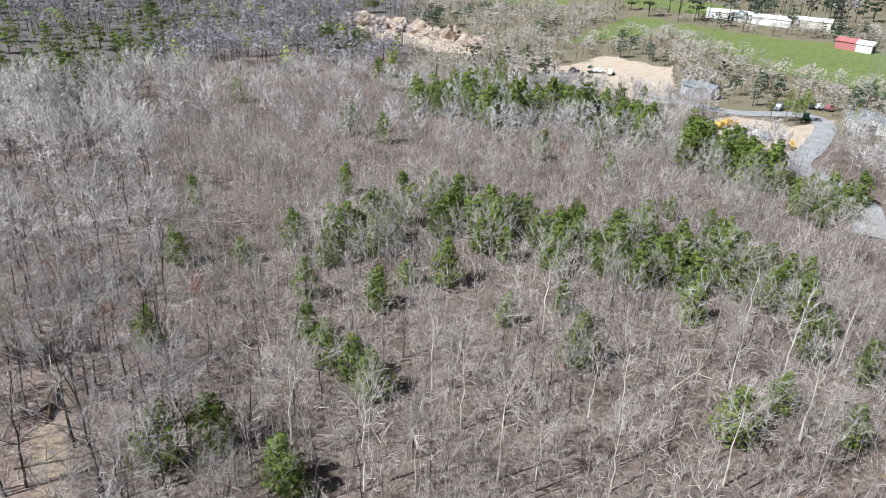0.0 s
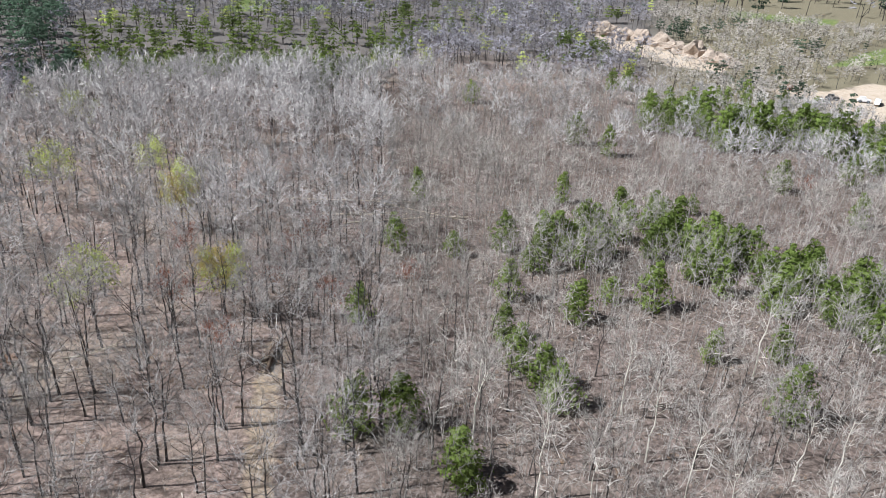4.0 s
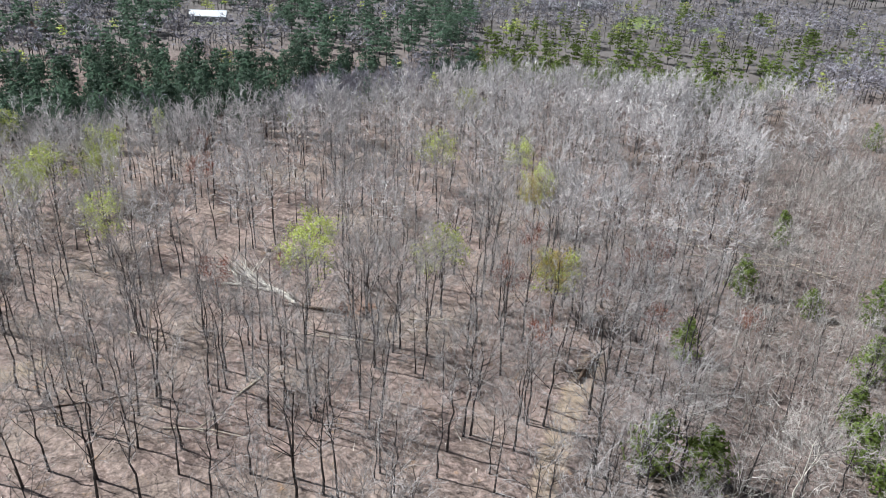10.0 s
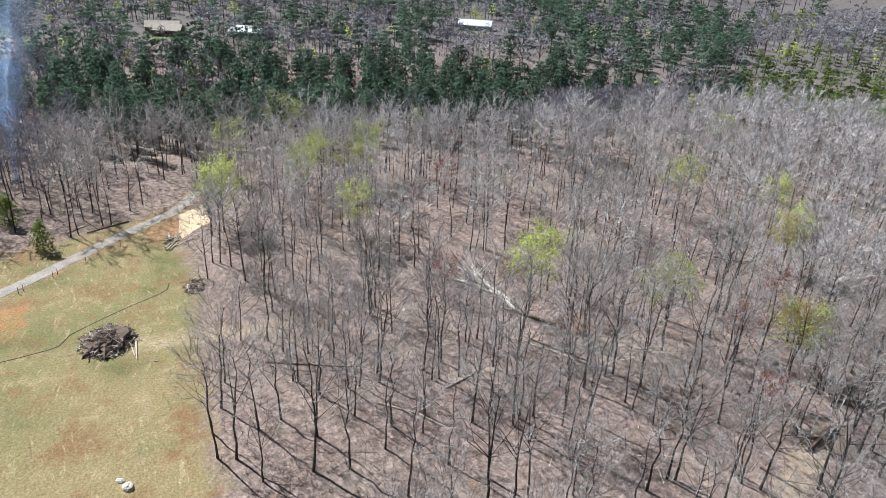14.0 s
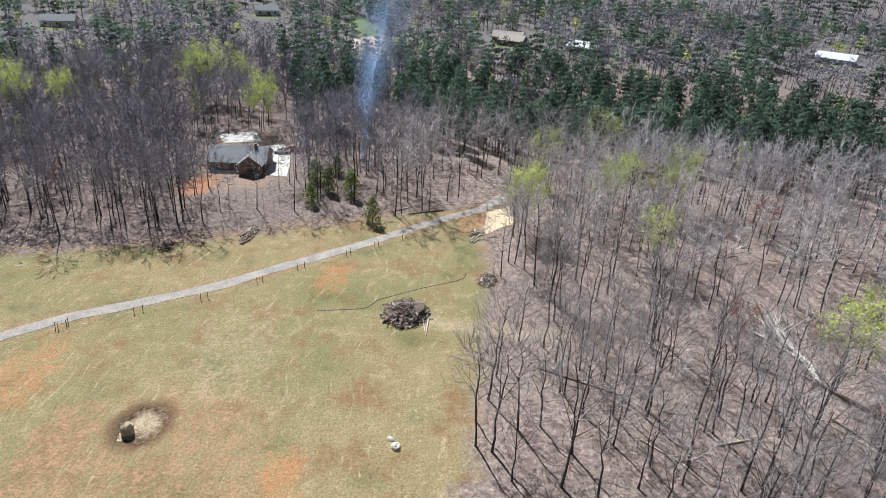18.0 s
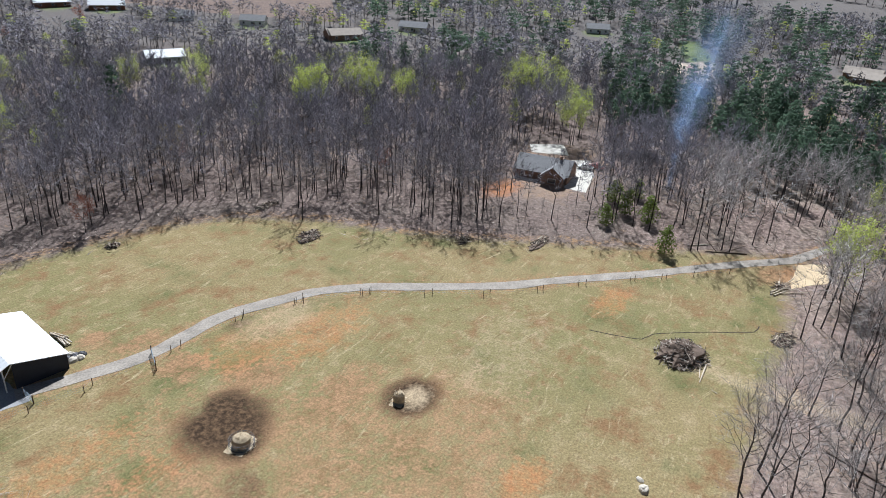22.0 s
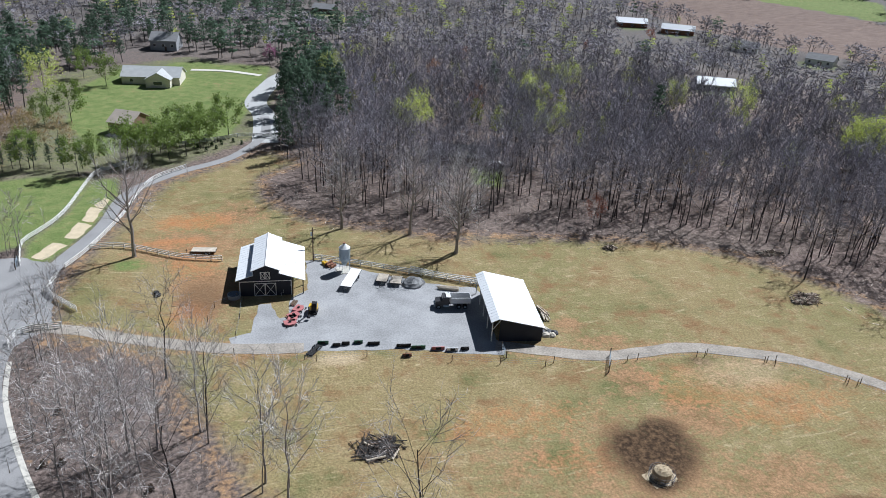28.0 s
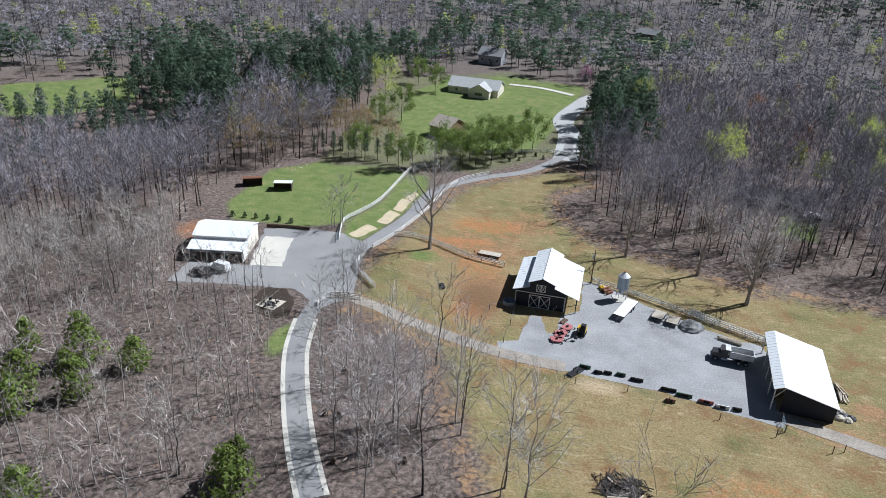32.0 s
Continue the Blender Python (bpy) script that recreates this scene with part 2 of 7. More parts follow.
BANK = [(48.6, -158.0), (50.6, -168.5), (48.8, -174.1), (45.1, -186.3), (42.6, -213.0), (36.0, -213.0), (33.9, -199.7), (37.4, -176.7), (43.4, -158.0)]
BACK_YARD = [(-75.0, -218.2), (-83.2, -209.6), (-76.3, -190.5), (-67.5, -194.7)]
GARAGE_PLOT = [(78.0, -125.6), (92.1, -160.1), (72.4, -165.9), (60.6, -155.7), (56.5, -137.1)]
PATIO_BED = [(58.0, -123.5), (57.3, -128.9), (52.7, -129.0), (48.7, -124.1), (47.8, -118.3), (51.1, -116.8), (55.0, -118.1)]
FOREST_LANE = [(-45.1, 60.0), (-50.1, 68.1), (-54.1, 75.1), (-59.9, 86.4), (-64.6, 96.8)]
LOT_CENTRES = [(-58.4, -508.3), (-227.6, -298.5), (-283.9, -424.5), (-321.1, -336.2), (-336.1, -274.3), (-264.5, -450.7), (-383.7, -259.4), (-337.1, -275.1), (-472.4, -168.4), (-439.7, -8.1), (-431.4, 178.8), (-431.1, -6.1), (40.1, -253.3), (35.6, -389.3), (80.7, -186.1)]
def lot(x, y):
    """A cleared plot round a house, open on the side of the valley."""
    d = Vector((x, y)).normalized()
    n = Vector((-d.y, d.x))
    return [tuple(Vector((x, y)) + d * a + n * b) for a, b in ((14, -9), (14, 9), (2, 16), (-26, 15), (-62, 8), (-60, -8), (-20, -16), (2, -16))]


LOTS = [lot(x, y) for x, y in LOT_CENTRES]
CLAY_PAD = [(-173.7, -5.3), (-184.0, -4.6), (-189.3, 1.4), (-177.7, 2.7), (-168.4, -4.2)]


def inside(poly, X, Y, soft=2.0):
    """1 inside the polygon, 0 outside, with a soft edge."""
    X, Y = np.asarray(X, float), np.asarray(Y, float)
    best = np.full(X.shape, 1e9)
    odd = np.zeros(X.shape, bool)
    for (x0, y0), (x1, y1) in zip(poly, poly[1:] + poly[:1]):
        dx, dy = x1 - x0, y1 - y0
        t = np.clip(((X - x0) * dx + (Y - y0) * dy) / (dx * dx + dy * dy + 1e-9), 0, 1)
        best = np.minimum(best, np.hypot(X - x0 - t * dx, Y - y0 - t * dy))
        odd ^= ((y0 > Y) != (y1 > Y)) & (X < dx * (Y - y0) / (dy if abs(dy) > 1e-9 else 1e-9) + x0)
    return np.clip(0.5 + np.where(odd, best, -best) / (2 * soft), 0, 1)


def near_line(line, X, Y):
    best = np.full(np.shape(X), 1e9)
    for (x0, y0), (x1, y1) in zip(line, line[1:]):
        dx, dy = x1 - x0, y1 - y0
        t = np.clip(((X - x0) * dx + (Y - y0) * dy) / (dx * dx + dy * dy + 1e-9), 0, 1)
        best = np.minimum(best, np.hypot(X - x0 - t * dx, Y - y0 - t * dy))
    return best


DRIVE = [(26.9, -71.7), (32.1, -81.6), (37.4, -93.6), (42.1, -106.8), (44.2, -118.1), (43.8, -131.4), (43.2, -143.1), (41.6, -156.7), (35.4, -176.7), (31.8, -199.7), (19.7, -215.5), (3.9, -228.8), (-7.3, -252.5), (-8.9, -277.6)]
STREET = [(-7.4, -243.5), (-8.9, -277.6), (-6.4, -300.6), (-15.7, -336.0), (-22.7, -351.5)]
TRACK = [(42.0, -129.7), (32.4, -127.1), (21.5, -121.5), (9.3, -117.0), (2.4, -115.0), (-8.4, -113.3)]
FARM_ROAD = [(-44.6, -107.2), (-52.8, -103.8), (-65.4, -99.5), (-80.4, -99.6), (-90.8, -96.2), (-102.3, -90.4), (-111.2, -81.4), (-126.9, -61.6), (-141.5, -47.8), (-156.4, -33.4), (-171.1, -20.8), (-185.0, -7.5), (-189.1, -5.0), (-202.3, 1.6), (-217.7, 8.0)]
QUARRY_ROAD = [(93.2, 355.7), (109.2, 341.7), (130.6, 324.6), (161.2, 323.0), (163.7, 306.0), (144.9, 274.8), (128.8, 251.9), (132.3, 229.6), (132.3, 211.1), (120.4, 185.2)]


CREST_TURN = [10, 18, 22, 26, 35, 44, 49, 54, 58, 63, 70, 76, 82, 88, 98]
CREST_REACH = [480, 430, 380, 325, 327, 322, 303, 275, 256, 245, 240, 238, 234, 222, 215]


def crest(az):
    """How far off the wooded ridge ends, by the bearing."""
    return np.interp(az, CREST_TURN, CREST_REACH, left=600, right=600)


def height(X, Y):
    """Flat about the farm; a valley behind the ridge; beyond the near woods the land climbs gently."""
    r = np.hypot(X, Y)
    az = np.degrees(np.arctan2(-X, Y))
    k = np.clip((r - 260) / 300, 0, 1)
    q = np.clip(r - 260, 0, 840)
    valley = np.exp(-((r - crest(az) - 62) / 40) ** 2) * np.clip((az - 16) / 10, 0, 1) * np.clip((98 - az) / 8, 0, 1)
    return k * (1.6 * np.sin(X / 70 + 1.0) * np.sin(Y / 83) + 1.2 * np.sin((X + Y) / 41)) + 0.06 * q * q / (q + 120) - 9.0 * valley


def smooth_line(line, step=2.0):
    """A polyline rounded off and cut into short steps."""
    pts = [Vector((*p, 0)) for p in line]
    out = []
    for i in range(len(pts) - 1):
        p0, p1, p2, p3 = pts[max(i - 1, 0)], pts[i], pts[i + 1], pts[min(i + 2, len(pts) - 1)]
        n = max(2, int((p2 - p1).length / step))
        for k in range(n):
            t = k / n
            out.append(0.5 * ((2 * p1) + (p2 - p0) * t + (2 * p0 - 5 * p1 + 4 * p2 - p3) * t * t + (3 * p1 - p0 - 3 * p2 + p3) * t ** 3))
    out.append(pts[-1])
    return [(p.x, p.y) for p in out]


# ---------------------------------------------------------------- ground: one sheet to the horizon
def build_ground():
    az = np.radians(np.concatenate([np.arange(-44, 236, 0.42), np.arange(236, 316, 4.0)]))
    rad = np.concatenate([[0.0, 20, 45, 65], 80 * 1.018 ** np.arange(0, 177), [2200, 2800, 3600, 4600]])
    A, Rr = np.meshgrid(az, rad)
    X, Y = -np.sin(A) * Rr, np.cos(A) * Rr
    Z = height(X, Y)
    n, m = A.shape
    me = bpy.data.meshes.new("ground")
    me.vertices.add(n * m)
    me.vertices.foreach_set("co", np.stack([X, Y, Z], -1).astype(np.float32).ravel())
    idx = np.arange(n * m).reshape(n, m)
    nxt = np.roll(idx, -1, axis=1)
    q = np.stack([idx[:-1], idx[1:], nxt[1:], nxt[:-1]], -1).reshape(-1, 4)[:, ::-1]
    me.loops.add(q.size)
    me.loops.foreach_set("vertex_index", q.ravel().astype(np.int32))
    me.polygons.add(len(q))
    me.polygons.foreach_set("loop_start", np.arange(0, q.size, 4, dtype=np.int32))
    me.update()
    x, y = X.ravel(), Y.ravel()

    def put(name, a):
        at = me.attributes.new(name, "FLOAT", "POINT")
        at.data.foreach_set("value", np.clip(a, 0, 1).astype(np.float32))

    pasture = inside(PASTURE, x, y, 6.0)
    lawn = np.max([inside(p, x, y, 2.0) for p in (PADDOCK_LAWN, HOUSE_LAWN, FAR_MEADOW, HILL_FIELD, TOP_FIELD, TOP_FIELD_B, LEFT_FIELD, VALLEY_FIELD, VALLEY_FIELD_B, GREEN_FIELD_FAR, FAR_LAWN, BACK_YARD, BANK)], axis=0)
    lawn = np.maximum(lawn, 0.5 * inside(HOUSE_GROUNDS, x, y, 4.0))
    clay = np.max([inside(p, x, y, 2.0) for p in (QUARRY, CLAY_YARD, MACHINE_YARD, TAN_LOT)], axis=0)
    bare = 0.5 * inside(FOREST_HOUSE_CLEARING, x, y, 5.0)
    put("pasture", pasture)
    put("clay", clay)
    put("bare", bare)
    put("plough", inside(BROWN_FIELD, x, y, 3.0))

    def spots(rows):
        a = np.zeros(x.shape)
        for sx, sy, rx, ry, k in rows:
            a = np.maximum(a, k * np.clip(1.6 * (1 - np.hypot((x - sx) / rx, (y - sy) / ry)), 0, 1))
        return a

    rr, aa = np.hypot(x, y), np.degrees(np.arctan2(-x, y))
    aa = np.where(aa < -90, aa + 360, aa)
    # Darker litter, plus the shade under dense trees painted into its colour.
    put("thicket_shade", np.maximum.reduce([(0.62 + 0.2 * np.clip((aa - 140) / 10, 0, 1)) * np.clip((aa - 98) / 10, 0, 1) * np.clip((rr - 120) / 20, 0, 1), 0.95 * np.clip((aa - 165) / 20, 0, 1) * np.clip((230 - rr) / 40, 0, 1), 0.72 * np.clip((46 - aa) / 16, 0, 1) * np.clip((360 - rr) / 40, 0, 1)]))
    # Far litter darkened and greyed: woodland shade and haze put into its colour.
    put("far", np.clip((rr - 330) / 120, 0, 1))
    put("scrub", np.clip((6 - aa) / 6, 0, 1) * np.clip((rr - 300) / 60, 0, 1))
    put("lawn", np.maximum(lawn, spots(FRESH + [spot(p, 17, 17, 0.75) for p in LOT_CENTRES[:12]])))
    put("mud", spots(MUD))
    verge = np.minimum(near_line(FARM_ROAD, x, y), near_line(TRACK, x, y))
    put("dirt", np.maximum.reduce([spots(DIRT), 0.5 * np.clip((aa - 108) / 8, 0, 1) * np.clip((156 - aa) / 10, 0, 1) * np.clip((112 - rr) / 14, 0, 1), 0.62 * np.clip((4.2 - verge) / 2.5, 0, 1), 0.55 * np.clip(1 - np.abs(pasture - 0.3) / 0.3, 0, 1) * (aa > 100)]))
    put("orange", spots(ORANGE))
    put("straw", np.maximum(spots(STRAW), 0.6 * np.clip((3.4 - near_line(FOREST_LANE, x, y)) / 1.6, 0, 1)))
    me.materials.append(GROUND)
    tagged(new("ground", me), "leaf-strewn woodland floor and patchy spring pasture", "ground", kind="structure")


def spot(p, rx, ry, k=1.0):
    return (*p, rx, ry, k)


DIRT = [spot((10.0, -138.0), 10, 17, 1.0), spot((15.0, -162.0), 20, 14, 0.75), spot((2.0, -180.0), 12, 12, 0.7), spot((-66.0, -92.0), 7, 8, 0.8), spot((-70.0, -79.0), 12, 8, 0.75), spot((-76.0, -64.0), 16, 8, 0.7), spot((-58.0, -70.0), 15, 12, 0.75), spot((-83.0, -53.0), 12, 10, 0.7), spot((-66.0, -105.0), 8, 3, 0.8), spot((-62.0, -112.0), 6, 4, 0.8), spot((-48.0, -60.0), 14, 9, 0.5), spot((-176.0, -8.0), 10, 7, 0.8), spot((-38.0, -76.0), 16, 9, 0.45), spot((24.0, -118.0), 10, 3, 0.5)]
MUD = [spot((-57.7, -68.8), 6, 5), spot((-59.3, -73.9), 11, 9), spot((-62.5, -77.5), 7, 5, 0.9), spot((-52.0, -62.0), 5, 5, 0.45), spot((-82.0, -94.4), 6, 3, 0.5), spot((-82.7, -53.7), 8, 6.5), spot((10.3, -135.4), 9, 12, 0.4)]
ORANGE = [spot((-89.9, -78.7), 22, 8, 0.6), spot((-78.7, -91.3), 20, 6, 0.5), spot((-49.2, -74.3), 18, 6, 0.5), spot((-39.1, -85.3), 22, 8, 0.55), spot((-40.7, -111.6), 20, 6, 0.45), spot((-87.8, -82.6), 18, 8, 0.6), spot((-76.6, -85.6), 14, 8, 0.6), spot((13.2, -128.9), 7, 9, 0.8), spot((18.7, -164.7), 14, 4, 0.9), spot((13.6, -176.9), 16, 8, 0.9), spot((12.3, -152.1), 10, 12, 0.7), spot((-185.2, -89.9), 14, 8), spot((-137.4, -37.1), 12, 6, 0.7), spot((-75.6, -29.0), 9, 5, 0.8), spot((86.5, -153.8), 8, 8, 0.9), spot((-106.1, 70.5), 6, 6, 0.7), spot((-179.2, -6.6), 8, 5, 0.4)]
FRESH = [spot((-118.4, -38.9), 22, 10, 0.30), spot((-132.2, -64.6), 30, 8, 0.27), spot((-104.0, -106.1), 10, 6, 0.36), spot((-86.8, -141.5), 20, 8, 0.27), spot((-84.7, -74.5), 14, 6, 0.30), spot((-15.5, -156.0), 16, 6, 0.36), spot((-33.2, -146.9), 14, 6, 0.36), spot((-3.3, -96.5), 16, 8, 0.27), spot((26.4, -153.8), 7, 5, 0.80), spot((3.6, -120.7), 10, 3, 0.42), spot((46.0, -109.9), 4, 9, 0.90), spot((-69.6, -43.6), 16, 6, 0.30)]
STRAW = [spot((-82.8, -53.1), 5, 4),spot((-104.9, -46.8), 30, 16, 0.42), spot((-87.7, -89.6), 18, 9, 0.6), spot((-108.9, -51.3), 26, 12, 0.35), spot((-14.4, -108.5), 7, 4), spot((-122.0, 0.1), 5, 40, 0.7)]


def ground_material():
    m = bpy.data.materials.new("ground")
    m.use_nodes = True
    t = m.node_tree
    L = t.links.new
    b = t.nodes["Principled BSDF"]
    b.inputs["Roughness"].default_value = 0.95
    b.inputs["Specular IOR Level"].default_value = 0.1
    co = t.nodes.new("ShaderNodeTexCoord").outputs["Object"]

    def noise_at(scale, detail=5, rough=0.6):
        n = t.nodes.new("ShaderNodeTexNoise")
        n.inputs["Scale"].default_value, n.inputs["Detail"].default_value, n.inputs["Roughness"].default_value = scale, detail, rough
        L(co, n.inputs["Vector"])
        return n.outputs["Fac"]

    def ramp(fac, lo, hi):
        r = t.nodes.new("ShaderNodeMapRange")
        r.inputs["From Min"].default_value, r.inputs["From Max"].default_value = lo, hi
        L(fac, r.inputs["Value"])
        return r.outputs[0]

    def blend(f, a, c):
        x = t.nodes.new("ShaderNodeMix")
        x.data_type = "RGBA"
        L(f, x.inputs["Factor"])
        for s, v in (("A", a), ("B", c)):
            if isinstance(v, tuple):
                x.inputs[s].default_value = (*v, 1)
            else:
                L(v, x.inputs[s])
        return x.outputs["Result"]

    def mask(name, wobble, amount=0.6, lo=0.35, hi=0.65):
        a = t.nodes.new("ShaderNodeAttribute")
        a.attribute_name = name
        s = t.nodes.new("ShaderNodeMath")
        s.operation = "MULTIPLY_ADD"
        s.inputs[1].default_value, s.inputs[2].default_value = amount, -amount / 2
        L(wobble, s.inputs[0])
        d = t.nodes.new("ShaderNodeMath")
        d.operation = "ADD"
        L(a.outputs["Fac"], d.inputs[0])
        L(s.outputs[0], d.inputs[1])
        return ramp(d.outputs[0], lo, hi)

    fine, mid, broad, grit = noise_at(1.1), noise_at(0.28), noise_at(0.045), noise_at(0.75, 2)
    both_n = t.nodes.new("ShaderNodeMath")
    both_n.operation = "MULTIPLY_ADD"
    both_n.inputs[1].default_value = 0.5
    half = t.nodes.new("ShaderNodeMath")
    half.operation = "MULTIPLY"
    half.inputs[1].default_value = 0.5
    L(fine, half.inputs[0])
    L(mid, both_n.inputs[0])
    L(half.outputs[0], both_n.inputs[2])
    both = both_n.outputs[0]
    litter = blend(ramp(fine, 0.35, 0.7), (0.175, 0.122, 0.10), (0.47, 0.36, 0.318))
    litter = blend(ramp(broad, 0.45, 0.75), litter, (0.34, 0.28, 0.225))
    litter = blend(ramp(mid, 0.55, 0.8), litter, (0.24, 0.19, 0.15))
    streak = t.nodes.new("ShaderNodeTexNoise")
    streak.inputs["Scale"].default_value, streak.inputs["Detail"].default_value = 0.5, 6
    mp = t.nodes.new("ShaderNodeMapping")
    mp.inputs["Rotation"].default_value, mp.inputs["Scale"].default_value = (0, 0, radians(-25)), (0.25, 1.6, 1)
    L(co, mp.inputs["Vector"])
    L(mp.outputs[0], streak.inputs["Vector"])
    grass = blend(ramp(noise_at(0.018, 3), 0.42, 0.6), (0.262, 0.208, 0.105), (0.2, 0.184, 0.082))
    grass = blend(ramp(noise_at(0.3, 6, 0.75), 0.5, 0.66), grass, (0.345, 0.272, 0.155))
    grass = blend(ramp(noise_at(0.12, 6, 0.75), 0.5, 0.64), grass, (0.225, 0.138, 0.07))
    grass = blend(ramp(noise_at(0.075, 5, 0.7), 0.54, 0.68), grass, (0.14, 0.14, 0.058))
    warp = t.nodes.new("ShaderNodeTexNoise")
    warp.inputs["Scale"].default_value = 0.025
    L(co, warp.inputs["Vector"])
    bent = t.nodes.new("ShaderNodeMix")
    bent.data_type, bent.blend_type = "RGBA", "LINEAR_LIGHT"
    bent.inputs["Factor"].default_value = 9.0
    bent.clamp_factor = False
    L(co, bent.inputs["A"])
    L(warp.outputs["Color"], bent.inputs["B"])
    for turn, lo, tone in ((-58, 0.60, (0.42, 0.345, 0.205)), (28, 0.62, (0.42, 0.345, 0.205)), (80, 0.60, (0.17, 0.115, 0.06))):
        mown, lie = t.nodes.new("ShaderNodeTexNoise"), t.nodes.new("ShaderNodeMapping")
        mown.inputs["Scale"].default_value, mown.inputs["Detail"].default_value, mown.inputs["Roughness"].default_value = 1.0, 5, 0.65
        lie.inputs["Rotation"].default_value, lie.inputs["Scale"].default_value = (0, 0, radians(turn)), (0.12, 1.1, 1)
        L(bent.outputs["Result"], lie.inputs["Vector"])
        L(lie.outputs[0], mown.inputs["Vector"])
        grass = blend(ramp(mown.outputs["Fac"], lo, lo + 0.14), grass, tone)
    lawn = blend(ramp(mid, 0.3, 0.7), (0.118, 0.165, 0.052), (0.205, 0.235, 0.09))
    clay = blend(ramp(mid, 0.3, 0.7), (0.42, 0.33, 0.25), (0.58, 0.49, 0.40))
    litter = blend(ramp(grit, 0.35, 0.75), litter, (0.13, 0.10, 0.085))
    # Litter darkened for its own tone and for painted shade beneath the trees.
    litter = blend(mask("thicket_shade", mid, 0.8, 0.2, 1.0), litter, blend(ramp(fine, 0.38, 0.64), (0.072, 0.058, 0.052), (0.215, 0.17, 0.152)))
    # Shade and haze of the far woods, as one flat litter colour.
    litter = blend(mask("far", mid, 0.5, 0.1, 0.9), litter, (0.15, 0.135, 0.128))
    litter = blend(mask("scrub", mid, 0.8, 0.2, 0.9), litter, (0.20, 0.175, 0.12))
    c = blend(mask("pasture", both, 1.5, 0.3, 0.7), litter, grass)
    c = blend(mask("lawn", both, 0.9, 0.3, 0.75), c, lawn)
    c = blend(mask("clay", mid, 0.7), c, clay)
    c = blend(mask("bare", mid, 1.4, 0.2, 0.9), c, (0.36, 0.25, 0.17))
    c = blend(mask("plough", mid, 0.2), c, blend(ramp(streak.outputs["Fac"], 0.35, 0.65), (0.15, 0.11, 0.095), (0.24, 0.18, 0.15)))
    c = blend(mask("dirt", both, 3.4, 0.25, 0.8), c, blend(ramp(both, 0.38, 0.6), (0.19, 0.105, 0.055), (0.37, 0.235, 0.13)))
    c = blend(mask("orange", both, 2.8, 0.3, 1.4), c, (0.45, 0.19, 0.08))
    c = blend(mask("mud", both, 1.9, 0.12, 0.8), c, blend(ramp(fine, 0.4, 0.65), (0.042, 0.027, 0.017), (0.14, 0.088, 0.05)))
    c = blend(mask("straw", both, 2.2, 0.3, 1.2), c, (0.46, 0.36, 0.235))
    tuft = t.nodes.new("ShaderNodeMapRange")
    tuft.inputs["From Min"].default_value, tuft.inputs["From Max"].default_value = 0.3, 0.7
    tuft.inputs["To Min"].default_value, tuft.inputs["To Max"].default_value = 0.62, 1.38
    L(noise_at(2.6, 4, 0.7), tuft.inputs["Value"])
    grain = t.nodes.new("ShaderNodeMix")
    grain.data_type, grain.blend_type = "RGBA", "MULTIPLY"
    grain.inputs["Factor"].default_value = 1.0
    L(c, grain.inputs["A"])
    L(tuft.outputs[0], grain.inputs["B"])
    L(grain.outputs["Result"], b.inputs["Base Color"])
    bp = t.nodes.new("ShaderNodeBump")
    bp.inputs["Strength"].default_value, bp.inputs["Distance"].default_value = 0.8, 0.25
    L(fine, bp.inputs["Height"])
    L(bp.outputs[0], b.inputs["Normal"])
    return m


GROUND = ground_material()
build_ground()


def strip(name, line, width, material, label, category, z=0.05, offset=0.0, rugged=0.0):
    """A road or kerb along a line, with a little thickness."""
    g = Geo()
    pts = smooth_line(line)
    rows = []
    for i, (x, y) in enumerate(pts):
        x0, y0 = pts[max(i - 1, 0)]
        x1, y1 = pts[min(i + 1, len(pts) - 1)]
        d = Vector((x1 - x0, y1 - y0)).normalized()
        nx, ny = -d.y, d.x
        h = float(height(x, y)) + z
        rag = 0.16 * width * rugged
        la, lc = width / 2 + rag * noise.noise(Vector((i * 0.37, 3.1, z))), width / 2 + rag * noise.noise(Vector((i * 0.37, 9.7, z)))
        a = (x + nx * (offset + la), y + ny * (offset + la))
        c = (x + nx * (offset - lc), y + ny * (offset - lc))
        rows.append(((*a, h - 0.3), (*a, h), (*c, h), (*c, h - 0.3)))
    for p, q in zip(rows, rows[1:]):
        for k in range(3):
            g.face(p[k], p[k + 1], q[k + 1], q[k])
    return tagged(new(name, g.mesh(name, material)), label, category, kind="structure")


def slab(name, poly, material, label, category, z=0.04, rough=0.3):
    g = Geo()
    rng = random.Random(len(poly))
    edge = []
    for (x0, y0), (x1, y1) in zip(poly, poly[1:] + poly[:1]):
        n = max(1, int(math.hypot(x1 - x0, y1 - y0) / 1.6)) if rough else 1
        edge += [(x0 + (x1 - x0) * k / n + rng.uniform(-rough, rough), y0 + (y1 - y0) * k / n + rng.uniform(-rough, rough), z - 0.3) for k in range(n)]
    g.prism(edge, (0, 0, 0.3))
    me = g.mesh(name, material)
    return tagged(new(name, me), label, category, kind="structure")


strip("driveway", DRIVE, 3.4, ASPHALT, "grey asphalt driveway curving up from the woods", "driveway", 0.05)
strip("kerb_strip", DRIVE[:5], 0.8, CONCRETE, "pale concrete edging strip beside the driveway", "kerb", 0.08, 2.1)
strip("kerb_strip", DRIVE[:5], 0.8, CONCRETE, "pale concrete edging strip beside the driveway", "kerb", 0.08, -2.1)
strip("street", STREET, 9.0, PALE_ASPHALT, "pale asphalt street ending at the farm gate", "street", 0.04)
strip("gravel_track", TRACK, 3.2, ROAD_GRAVEL, "light gravel track between the drive and the yard", "track", 0.045, rugged=1.0)
